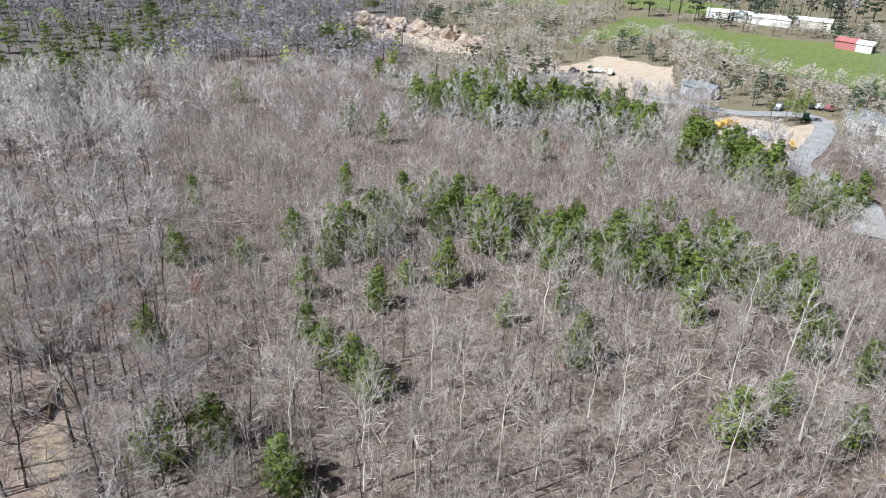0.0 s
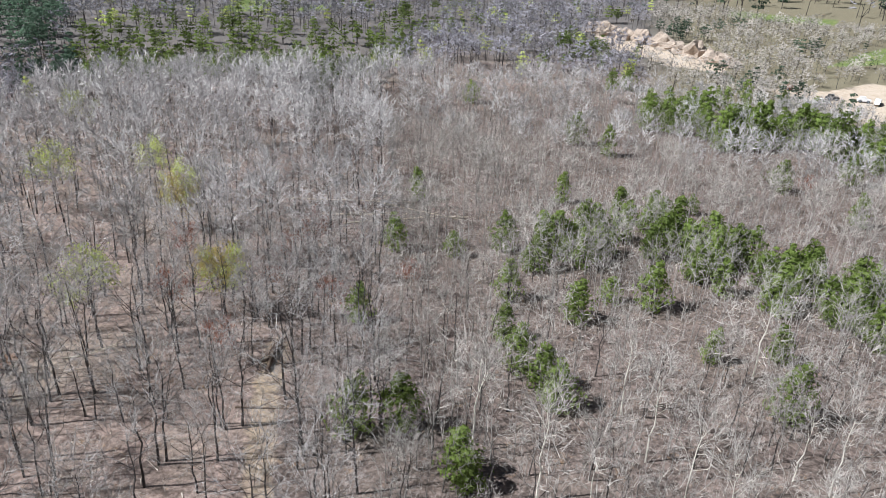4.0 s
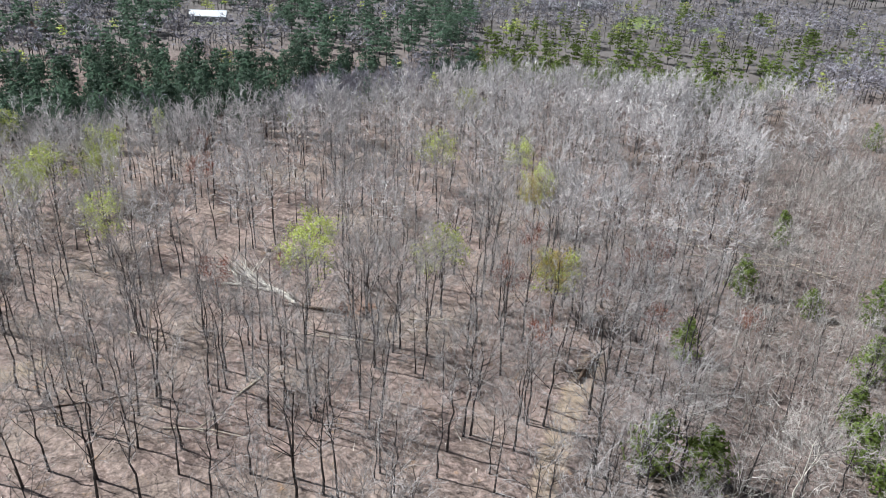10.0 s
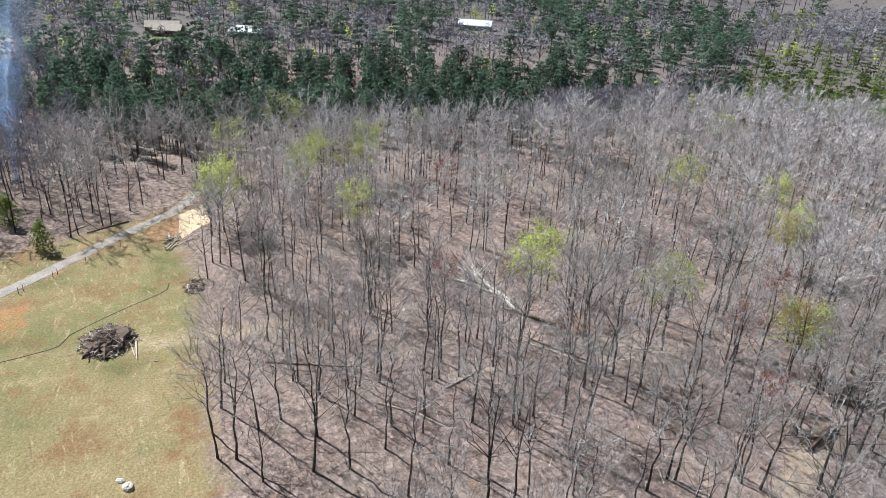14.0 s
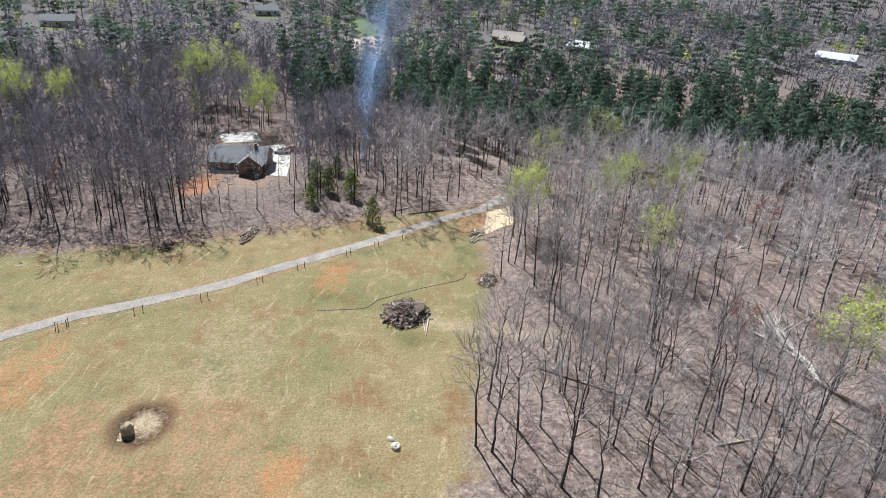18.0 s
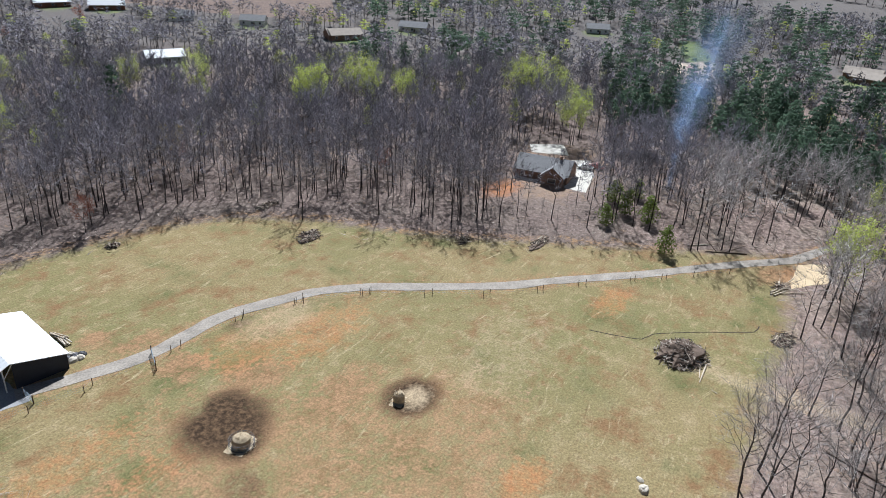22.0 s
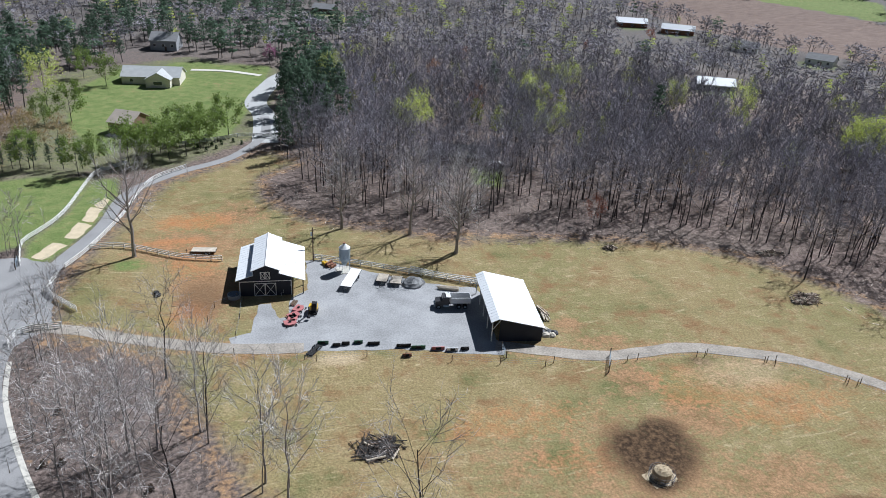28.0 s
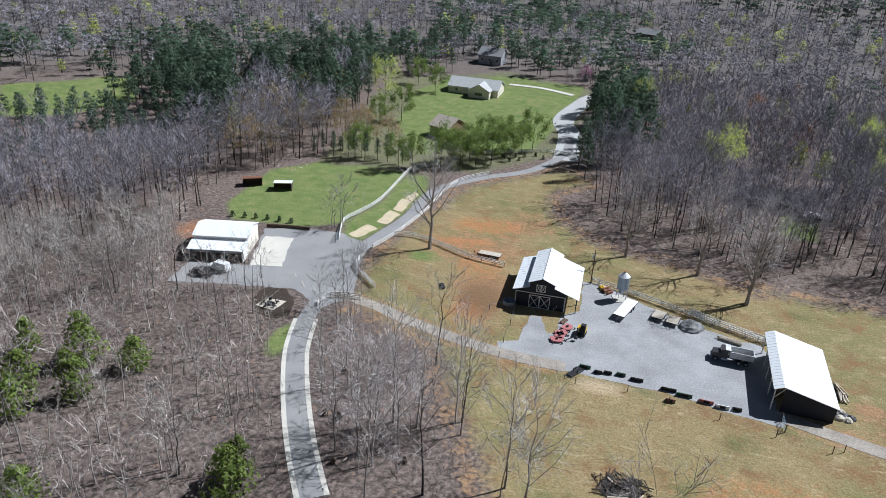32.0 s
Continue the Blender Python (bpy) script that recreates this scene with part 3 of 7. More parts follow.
strip("farm_road", FARM_ROAD, 3.3, ROAD_GRAVEL, "pale gravel farm road across the pasture", "road", 0.045, rugged=1.0)
strip("quarry_road", QUARRY_ROAD, 9.0, GRAVEL, "pale gravel road between the works yards", "road", 0.3)
strip("house_path", [(21.3, -353.8), (5.4, -351.7), (-10.3, -343.2)], 3.5, CONCRETE, "pale concrete drive across the house lawn", "driveway", 0.1)
slab("gravel_yard", YARD, GRAVEL, "grey gravel yard between barn and machine shed", "yard", 0.03)
slab("asphalt_apron", APRON, ASPHALT, "worn asphalt apron before the garage", "apron", 0.035)
slab("concrete_pad", GARAGE_PAD, CONCRETE, "pale concrete pad at the garage doors", "pad", 0.06)


# ---------------------------------------------------------------- trees
def bare_tree(seed, h=21.0, limbs=14, subs=7, twigs=10, sides=6, spread=0.24, clear=0.36, w=0.045, buds=0.0, leaf=0.25, long=1.0, girth=1.0):
    """A leafless hardwood: trunk and arching limbs in one mesh, fine branches in another, leaf buds in a third."""
    rng = random.Random(seed)
    wood, fine, bud = Geo(), Geo(), Geo()
    lean = Vector((rng.uniform(-0.06, 0.06), rng.uniform(-0.06, 0.06), 0))
    r0 = (h * 0.0066 + 0.03) * girth
    axis = []
    n = 6 if sides > 4 else 3
    stem = h * 0.68
    for k in range(n + 1):
        f = k / n
        axis.append(Vector((0, 0, -0.2 if k == 0 else f * stem)) + lean * f * stem + Vector((rng.uniform(-1, 1), rng.uniform(-1, 1), 0)) * 0.016 * h * min(f * 2, 1))
    rad = [r0 * (1.25 if k == 0 else 1 - 0.72 * (k / n) ** 1.1) for k in range(n + 1)]
    wood.tube(axis, rad, sides, cap=False)

    def at(z):
        s = min(max(z / stem, 0) * n, n - 1e-4)
        k = int(s)
        return axis[k].lerp(axis[k + 1], s - k), rad[k] + (rad[k + 1] - rad[k]) * (s - k)

    wide, tall, mid_z = h * spread, h * (1 - clear) * 0.5, h * (clear + (1 - clear) * 0.5)
    off = lean * h * 0.8
    lumps = [(rng.uniform(0, 6.283), rng.uniform(0.7, 1.25)) for _ in range(4)]

    def dome(a, u, k):
        """A point of the crown: turn a, height u from -1 to 1, share k of the way out."""
        swell = 1.0 + 0.3 * sum(math.cos(a - b) * (c - 0.9) for b, c in lumps)
        out = wide * swell * math.sqrt(max(1 - u * u, 0.05)) * k
        return Vector((math.cos(a) * out, math.sin(a) * out, mid_z + tall * u * k)) + off

    def twig(b, way, length):
        e = (way * 0.7 + Vector((rng.gauss(0, 0.62), rng.gauss(0, 0.62), rng.gauss(0.15, 0.5)))).normalized()
        fine.sliver(b, e * length, w, rng)
        if buds and rng.random() < buds:
            for _ in range(10):
                bud.leaf(b + e * length * rng.uniform(0.2, 1.2) + Vector((rng.gauss(0, .6), rng.gauss(0, .6), rng.gauss(0, .5))), leaf * rng.uniform(0.6, 1.3), rng)

    for i in range(limbs):
        u = min(-0.55 + 1.5 * (i + rng.random()) / limbs, 0.95)
        a = i * 2.4 + rng.uniform(-0.5, 0.5)
        end = dome(a, u, rng.uniform(0.62, 0.86))
        hor = math.hypot(end.x - off.x, end.y - off.y)
        p, r = at(min(max(end.z - hor * rng.uniform(0.7, 1.5) - 0.05 * h, clear * h * 0.7), stem * 0.98))
        out = Vector((math.cos(a), math.sin(a), 0))
        mid = p.lerp(end, 0.5) + out * hor * 0.16 + Vector((rng.gauss(0, 0.02), rng.gauss(0, 0.02), rng.gauss(-0.01, 0.01))) * h
        rl = max(r * rng.uniform(0.4, 0.62), 0.03)
        if sides > 3:
            wood.tube([p, mid, end], [rl, rl * 0.62, rl * 0.2], 3, cap=False)
        else:
            wood.sliver(p, mid - p, rl * 2.0, rng)
            fine.sliver(p.lerp(mid, 0.6), end - p.lerp(mid, 0.6), rl * 1.5, rng)
        for j in range(subs):
            g = 0.4 + 0.6 * (j + rng.random()) / subs
            q = p.lerp(mid, g / 0.5) if g < 0.5 else mid.lerp(end, (g - 0.5) / 0.5)
            run = ((end - mid).normalized() * 0.55 + (q - (off + Vector((0, 0, mid_z - 0.2 * tall)))).normalized() * 0.6 + Vector((rng.gauss(0, 0.5), rng.gauss(0, 0.5), rng.gauss(0.1, 0.4)))).normalized()
            size = h * long * rng.uniform(0.09, 0.17) * (1.15 - 0.3 * g)
            fine.sliver(q, run * size, w * 1.9, rng)
            for m in range(twigs):
                twig(q + run * size * (0.1 + 0.85 * (m + rng.random()) / twigs), run, h * long * rng.uniform(0.045, 0.098))
    return wood, fine, bud


def facet(g, p, way, size, rng):
    """One small spray of foliage that faces roughly along way."""
    nrm = Vector((way.x + rng.gauss(0, 0.38), way.y + rng.gauss(0, 0.38), way.z + rng.gauss(0, 0.38))).normalized()
    u = nrm.orthogonal().normalized()
    v = nrm.cross(u)
    a = rng.uniform(0, 6.283)
    i = len(g.v)
    for k, s in ((0.0, 1.0), (2.1, 0.75), (4.2, 0.75)):
        g.v.append(tuple(p + (u * math.cos(a + k) + v * math.sin(a + k)) * size * s * rng.uniform(0.7, 1.15)))
    g.f.append((i, i + 1, i + 2))


def pine_tree(seed, h=12.0, whorls=9, per=5, fill=10, base=0.12, spread=0.26, sides=5, size=0.4, power=0.7):
    """A pine: a tapering trunk, whorls of boughs and a rounded tuft of needle sprays on each bough."""
    rng = random.Random(seed)
    wood, green = Geo(), Geo()
    bend = Vector((rng.uniform(-.03, .03), rng.uniform(-.03, .03), 0)) * h
    wood.tube([(0, 0, -0.2), tuple(bend + Vector((0, 0, h * 0.5))), tuple(bend * 1.4 + Vector((0, 0, h * 0.96)))], [h * 0.013, h * 0.009, 0.02], sides, cap=False)
    for i in range(whorls):
        f = base + (0.96 - base) * (i / (whorls - 1)) ** 0.95
        t = (f - base) / (1 - base)
        reach = h * spread * (1.04 - t) ** power * min(1.0, 0.62 + 2.2 * t) * rng.uniform(0.75, 1.15)
        for j in range(per if i < whorls - 1 else 2):
            if rng.random() < 0.12:
                continue
            a = 2 * math.pi * (j + rng.uniform(-0.35, 0.35)) / per + i * 1.3
            ln = reach * rng.uniform(0.6, 1.15)
            p = Vector((0, 0, f * h)) + bend * f * 1.4
            tip = p + Vector((math.cos(a) * ln, math.sin(a) * ln, ln * rng.uniform(0.0, 0.35)))
            wood.sliver(p - Vector((0, 0, 0.05 * h * (1 - t))), tip - p, 0.05 + 0.005 * h, rng)
            r = max(0.40 * reach, 0.06 * h) * rng.uniform(0.8, 1.25)
            c = p.lerp(tip, 0.68)
            for _ in range(fill):
                e = Vector((rng.gauss(0, 1), rng.gauss(0, 1), rng.gauss(0.25, 0.8))).normalized()
                facet(green, c + Vector((e.x * r, e.y * r, e.z * r * 0.7)), e + Vector((math.cos(a), math.sin(a), 0.6)) * 0.4, size, rng)
    return wood, green


def far_tree(seed, h=20.0, clumps=11, fill=7, w=0.42, spread=0.27):
    """A leafless tree of few faces for the far woods: a stem, a few limbs and a rounded crown of twig clumps."""
    rng = random.Random(seed)
    wood, crown = Geo(), Geo()
    wood.tube([(0, 0, -0.3), (rng.uniform(-.5, .5), rng.uniform(-.5, .5), h * 0.72)], [0.2, 0.07], 3, cap=False)
    root = Vector((0, 0, h * 0.55))
    for i in range(clumps):
        u = -0.55 + 1.5 * (i + rng.random()) / clumps
        a = i * 2.4 + rng.uniform(-0.4, 0.4)
        hor = spread * h * math.sqrt(max(1 - u * u, 0.08)) * rng.uniform(0.45, 0.95)
        c = Vector((math.cos(a) * hor, math.sin(a) * hor, h * (0.69 + 0.25 * u)))
        if i % 2:
            q = Vector((0, 0, max(c.z - hor * 1.2 - 1.5, h * 0.3)))
            wood.sliver(q, c - q, 0.24, rng)
        for _ in range(fill):
            e = ((c - root).normalized() * 0.75 + Vector((rng.gauss(0, 0.75), rng.gauss(0, 0.75), rng.gauss(0.1, 0.6)))).normalized()
            crown.sliver(c - e * h * 0.02 + Vector((rng.gauss(0, .5), rng.gauss(0, .5), rng.gauss(0, .4))), e * h * rng.uniform(0.07, 0.14), w, rng)
    return wood, crown


def sapling(seed, h=6.0, twigs=14):
    """A thin, bushy young tree of the undergrowth."""
    rng = random.Random(seed)
    fine = Geo()
    for k in range(2):
        fine.sliver((rng.uniform(-.3, .3), rng.uniform(-.3, .3), -0.1), (rng.uniform(-.5, .5), rng.uniform(-.5, .5), h * rng.uniform(0.7, 1.0)), 0.09, rng)
    for k in range(twigs):
        a, f = rng.uniform(0, 6.283), rng.uniform(0.15, 0.8)
        fine.sliver((rng.uniform(-.25, .25), rng.uniform(-.25, .25), f * h), Vector((math.cos(a), math.sin(a), rng.uniform(0.5, 1.8))).normalized() * h * rng.uniform(0.15, 0.34), 0.07, rng)
    return (fine,)


def joined(name, placed, variants, mats, label, category):
    """Many trees in one mesh. placed: rows of variant, x, y, scale, turn, tint, stretch. variants: a list of tuples of Geo, one for each material."""
    if not placed:
        return None
    V, Fs, M, T = [], [], [], []
    base = 0
    packs = []
    for tup in variants:
        vs = np.concatenate([np.array(g.v, np.float32).reshape(-1, 3) for g in tup])
        tris, mi, off = [], [], 0
        for k, g in enumerate(tup):
            for fc in g.f:
                for j in range(1, len(fc) - 1):
                    tris.append((fc[0] + off, fc[j] + off, fc[j + 1] + off))
                    mi.append(k)
            off += len(g.v)
        packs.append((vs, np.array(tris, np.int32), np.array(mi, np.int32)))
    for var, x, y, sc, turn, tint, tall in placed:
        vs, tris, mi = packs[int(var)]
        c, s = math.cos(turn), math.sin(turn)
        rot = np.array([[c, s, 0], [-s, c, 0], [0, 0, 1]], np.float32)
        V.append(vs @ rot * np.array([sc, sc, sc * tall], np.float32) + np.array([x, y, float(height(x, y))], np.float32))
        Fs.append(tris + base)
        M.append(mi)
        T.append(np.full(len(vs), tint, np.float32))
        base += len(vs)
    V, Fs, M, T = np.concatenate(V), np.concatenate(Fs), np.concatenate(M), np.concatenate(T)
    me = bpy.data.meshes.new(name)
    me.vertices.add(len(V))
    me.vertices.foreach_set("co", V.ravel())
    me.loops.add(Fs.size)
    me.loops.foreach_set("vertex_index", Fs.ravel())
    me.polygons.add(len(Fs))
    me.polygons.foreach_set("loop_start", np.arange(0, Fs.size, 3, dtype=np.int32))
    for m in mats:
        me.materials.append(m)
    me.polygons.foreach_set("material_index", M)
    at = me.attributes.new("tint", "FLOAT", "POINT")
    at.data.foreach_set("value", T)
    me.update()
    return tagged(new(name, me), label, category, kind="stuff")


FALLEN_TREE_GAP = [(-117.9, 43.6), (-132.1, 51.9), (-138.3, 58.3), (-131.4, 69.9), (-110.6, 71.8), (-100.4, 67.1), (-108.2, 53.3)]
DARK_HOUSE_PLOT = [(-56.0, -212.0), (-79.0, -204.0), (-86.0, -222.0), (-60.0, -232.0)]
FOREST_HOUSE_FRONT = [(-194.9, -93.5), (-205.4, -67.0), (-184.8, -57.6), (-166.6, -58.2), (-161.4, -72.3), (-174.5, -85.0)]
CLEAR = [FALLEN_TREE_GAP, DARK_HOUSE_PLOT, HOUSE_GROUNDS, PASTURE, PADDOCK_LAWN, HOUSE_LAWN, FAR_MEADOW, HILL_FIELD, TOP_FIELD, TOP_FIELD_B, LEFT_FIELD, VALLEY_FIELD, VALLEY_FIELD_B, QUARRY, CLAY_YARD, MACHINE_YARD, FOREST_HOUSE_CLEARING, BROWN_FIELD, GREEN_FIELD_FAR, YARD, APRON, CLAY_PAD, GARAGE_PLOT, PATIO_BED, FAR_LAWN, TAN_LOT, BACK_YARD, BANK] + LOTS


def scatter(r0, r1, step, seed, a0=-42.0, a1=233.0):
    """Places in the woods between two distances, on a shaken grid, off the open ground and the roads."""
    rng = np.random.default_rng(seed)
    g = np.arange(-r1, r1, step)
    X, Y = np.meshgrid(g, g)
    X = (X + rng.uniform(-0.85, 0.85, X.shape) * step).ravel()
    Y = (Y + rng.uniform(-0.85, 0.85, Y.shape) * step).ravel()
    r = np.hypot(X, Y)
    az = np.degrees(np.arctan2(-X, Y))
    az = np.where(az < -90, az + 360, az)
    ok = (r >= r0) & (r < r1) & (az > a0) & (az < a1)
    X, Y, az, r = X[ok], Y[ok], az[ok], r[ok]
    ok = np.ones(X.shape, bool)
    for p in CLEAR:
        ok &= inside(p, X, Y, 0.5) < 0.5
    for line, w in ((DRIVE, 4.0), (STREET, 7.0), (TRACK, 3.5), (FARM_ROAD, 3.5), (QUARRY_ROAD, 7.0), (FOREST_LANE, 2.5)):
        ok &= near_line(line, X, Y) > w
    return X[ok], Y[ok], az[ok], r[ok], rng


def patchy(X, Y, size, seed):
    """A soft random value over the plan, 0 to 1."""
    return np.array([0.5 + 0.5 * noise.noise(Vector((x / size, y / size, seed))) for x, y in zip(X, Y)])


def young_woods(az, r):
    """Where the woods are young and thick: beyond the clearing to the east, and by the drive."""
    return ((az < 24) & (r < 330)) | ((az > 194) & (r < 175))


def is_pine(X, Y, az, r, rng):
    """The evergreens stand in groves, by the part of the woods."""
    k = 0.32 * rng.random(az.shape) + 0.68 * np.clip((patchy(X, Y, 42.0, 21.0) - 0.26) / 0.48, 0, 1)
    past = r - crest(az)
    share = np.where(r > 420, 0.30, 0.04)
    share = np.where((az > 22) & (az <= 47) & (past > 6) & (past < 130), 0.92, share)
    share = np.where((az > 47) & (az <= 62) & (past > 10), np.where(past < 60, 0.40, 0.66), share)
    share = np.where((az > 62) & (az < 98) & (past > 8), np.where(past < 110, 0.75, 0.5), share)
    share = np.where((az < 12) & (r > 330), 0.3, share)
    share = np.where((az >= 98) & (az < 108) & (r > 260), 0.5, share)
    share = np.where((az >= 108) & (az < 130) & (r > 340), 0.42, share)
    share = np.where((az >= 130) & (az < 170) & (r > 300), 0.12, share)
    share = np.where((az > 172) & (r > 200), 0.55, share)
    share = np.where((az > 186) & (r > 165), 0.66, share)
    share = np.where((az > 190) & (r > 430), 0.16, share)
    share = np.where((az > 188) & (az < 206) & (r > 165) & (r < 275), 0.12, share)
    return k < share


def tree_scale(az, r):
    """The far slopes carry lower woods than the old trees about the farm."""
    lo = np.where(az > 98, 0.62, np.where(az < 22, 0.7, 0.72))
    return 1.0 + (lo - 1.0) * np.clip((r - 300) / 110, 0, 1)


LOW_GROWTH = [(214.7, -219.0), (162.1, -262.0), (130.2, -232.7), (109.0, -196.0), (164.8, -162.4)]


def rows_of(X, Y, n, rng, lo=0.65, hi=1.1):
    """Rows for joined(); the growth below the far meadow is low."""
    size = 1.0 - 0.45 * inside(LOW_GROWTH, X, Y, 3.0)
    az = np.degrees(np.arctan2(-X, Y))
    tall = tree_scale(np.where(az < -90, az + 360, az), np.hypot(X, Y))
    return [(rng.integers(n), x, y, rng.uniform(lo, hi) * k, rng.uniform(0, 6.28), rng.uniform(-0.4, 0.4), g) for x, y, k, g in zip(X, Y, size, tall)]


HI = [bare_tree(s, h=22 + 2 * (s % 3), limbs=13, subs=5, twigs=9, spread=0.20 + 0.03 * (s % 3), clear=0.34 + 0.05 * (s % 2), w=0.038, sides=5) for s in range(9)]
MID = [bare_tree(20 + s, h=23, limbs=11, subs=4, twigs=8, sides=3, w=0.09, spread=0.21 + 0.03 * (s % 3), clear=0.38, long=1.0) for s in range(7)]
LOW = [bare_tree(40 + s, h=21, limbs=10, subs=4, twigs=7, sides=3, w=0.155, spread=0.25 + 0.03 * (s % 2), clear=0.36, long=1.05) for s in range(7)]
YOUNG = [bare_tree(50 + s, h=15, limbs=6, subs=2, twigs=6, sides=3, w=0.07, spread=0.19, clear=0.24, long=1.45) for s in range(7)]
FAR_BARE = [far_tree(60 + s, 20, clumps=12, fill=8, w=0.38) for s in range(7)]
DISTANT_BARE = [far_tree(68 + s, 20, clumps=8, fill=5, w=0.6) for s in range(5)]
FAR_PINE = [pine_tree(75 + s, h=17 + s % 3, whorls=4, per=4 + s % 2, fill=8, base=0.34 + 0.08 * (s % 3), spread=0.25 + 0.04 * (s % 3), sides=3, size=1.05, power=0.45 + 0.15 * (s % 2)) for s in range(9)]
PINE_TALL = [pine_tree(90 + s, h=20, whorls=6, per=5, fill=10, base=0.42, spread=0.23, sides=3, size=0.8, power=0.5) for s in range(5)]
BUDDING = [bare_tree(100 + s, h=19, limbs=9, subs=4, twigs=4, sides=4, w=0.05, spread=0.25, buds=1.0, leaf=0.32, clear=0.34) for s in range(4)]


def near_woods():
    X, Y, az, r, rng = scatter(52, 240, 5.0, 11)
    keep = np.where(young_woods(az, r), np.where((az > 12) & (az < 30), 0.32, np.where(az > 194, 0.42, 0.2)), np.where(az < 62, np.where((az < 48) & (r < 160), 0.56, 0.40), 0.46))
    keep = np.where((az > 50) & (az < 84) & (r < 130), 0.62, keep)
    keep = np.where((az > 96) & (r > 150), 0.85, keep)
    keep = np.where(inside(FOREST_HOUSE_FRONT, X, Y, 1.0) > 0.5, 0.22, keep)
    keep = np.where((az > 150) & (r < 140), 0.05, keep)
    keep = np.where((az > 72) & (r < 80), 0.0, keep)
    keep = np.where((az > 100) & (inside(PASTURE, X, Y, 12.0) > 0.03), 0.10, keep)
    ok = rng.random(X.shape) < keep
    X, Y, az, r = X[ok], Y[ok], az[ok], r[ok]
    order = np.argsort(r)
    protos = [(w.mesh("trunk", BARK), f.mesh("crown", CROWN_TWIG)) for w, f, _ in HI]
    young_crowns = [f.mesh("crown", YOUNG_TWIG) for _, f, _ in HI]
    for n, i in enumerate(order[:330]):
        w, f = protos[n % len(protos)]
        young = young_woods(az[i], r[i])
        ob = thing("tree", "slim grey leafless tree in young woods" if young else "tall leafless hardwood tree with dark grey-brown bark", "tree", X[i], Y[i], 0, rng.uniform(0, 360), "bare woodland trees")
        s = rng.uniform(0.5, 0.72) if young else rng.uniform(0.72, 1.12)
        ob.scale = (s, s, s * rng.uniform(0.9, 1.15))
        part("trunk", w, BARK, ob)
        part("crown", young_crowns[n % len(HI)] if young else f, TWIG, ob)
    rest = order[330:]
    yw = young_woods(az[rest], r[rest])
    thin = rest[yw]
    joined("pole_trees", rows_of(X[thin], Y[thin], len(MID), rng, 0.5, 0.75), [t[:2] for t in MID], [GREY_BARK, YOUNG_TWIG], "taller grey leafless trees among young woods", "woods")
    rest = rest[~yw]
    pale = rest[az[rest] < 100]
    joined("woodland_trees", rows_of(X[pale], Y[pale], len(MID), rng, 0.7, 1.1), [t[:2] for t in MID], [BARK, TWIG], "leafless grey-brown hardwood trees over fallen leaves", "woods")
    # These twigs are coloured darker, as if seen against the sun.
    dark = rest[az[rest] >= 100]
    joined("oak_woods", rows_of(X[dark], Y[dark], len(MID), rng, 0.65, 1.1), [t[:2] for t in MID], [BARK, SHADED_TWIG], "leafless woods behind the pasture, backlit shade in the twig colour", "woods")


near_woods()
X, Y, az, r, rng = scatter(240, 350, 6.6, 12)
pn = is_pine(X, Y, az, r, rng)
yw = young_woods(az, r) & ~pn
od = ~pn & (~yw | (rng.random(X.shape) < 0.45))
# oak marks the trees that get the shade-darkened twig colour.
oak = od & ((az > 96) | (r > crest(az) + 4))
od &= ~oak
by = od & (az + 5.0 * rng.standard_normal(X.shape) < 22)
od &= ~by
joined("tall_young_woods", rows_of(X[by], Y[by], 7, rng, 0.5, 0.85), [t[:2] for t in LOW], [GREY_BARK, TWIG], "leafless grey-brown woods before the quarry", "woods")
joined("middle_woods", rows_of(X[od], Y[od], 7, rng, 0.75, 1.1), [t[:2] for t in LOW], [BARK, TWIG], "grey leafless woods of tall slim hardwoods", "woods")
joined("middle_oaks", rows_of(X[oak], Y[oak], 7, rng, 0.6, 1.1), [t[:2] for t in LOW], [BARK, SHADED_TWIG], "leafless woods of mixed height, shade in the twig colour", "woods")
leafing = oak & (rng.random(X.shape) < 0.075)
joined("budding_woods", rows_of(X[leafing], Y[leafing], 5, rng, 0.55, 0.8), PINE_TALL, [BARK, BUD], "woodland trees in fresh yellow-green leaf", "woods")
low_pine = pn & (az < 47)
joined("young_pines", rows_of(X[low_pine], Y[low_pine], 5, rng, 0.55, 0.9), PINE_TALL, [BARK, NEEDLE], "plantation of young green pines beyond the ridge", "pines")
low_pine = pn & (az >= 47)
joined("middle_pines", rows_of(X[low_pine], Y[low_pine], 5, rng, 0.7, 1.15), PINE_TALL, [BARK, DARK_NEEDLE], "dark green pines with bare lower trunks", "pines")
X, Y, az, r, rng = scatter(52, 330, 4.4, 15)
ok = young_woods(az, r) & (rng.random(X.shape) < 0.8) & ((az < 72) | (r > 78))
joined("young_woods", rows_of(X[ok], Y[ok], 7, rng, 0.5, 1.05), [t[:2] for t in YOUNG], [GREY_BARK, YOUNG_TWIG], "thick leafless young woods of slim grey trees", "woods")
X, Y, az, r, rng = scatter(60, 260, 2.6, 16)
ok = (rng.random(X.shape) < np.where(young_woods(az, r), 0.85, np.where((az > 172) & (r < 160), 0.8, 0.24))) & (patchy(X, Y, 14.0, 3.0) > 0.3) & ((az < 72) | (r > 78))
joined("undergrowth", rows_of(X[ok], Y[ok], 5, rng, 0.35, 1.0), [sapling(110 + s) for s in range(5)], [YOUNG_TWIG], "leafless saplings and brush on the woodland floor", "undergrowth")


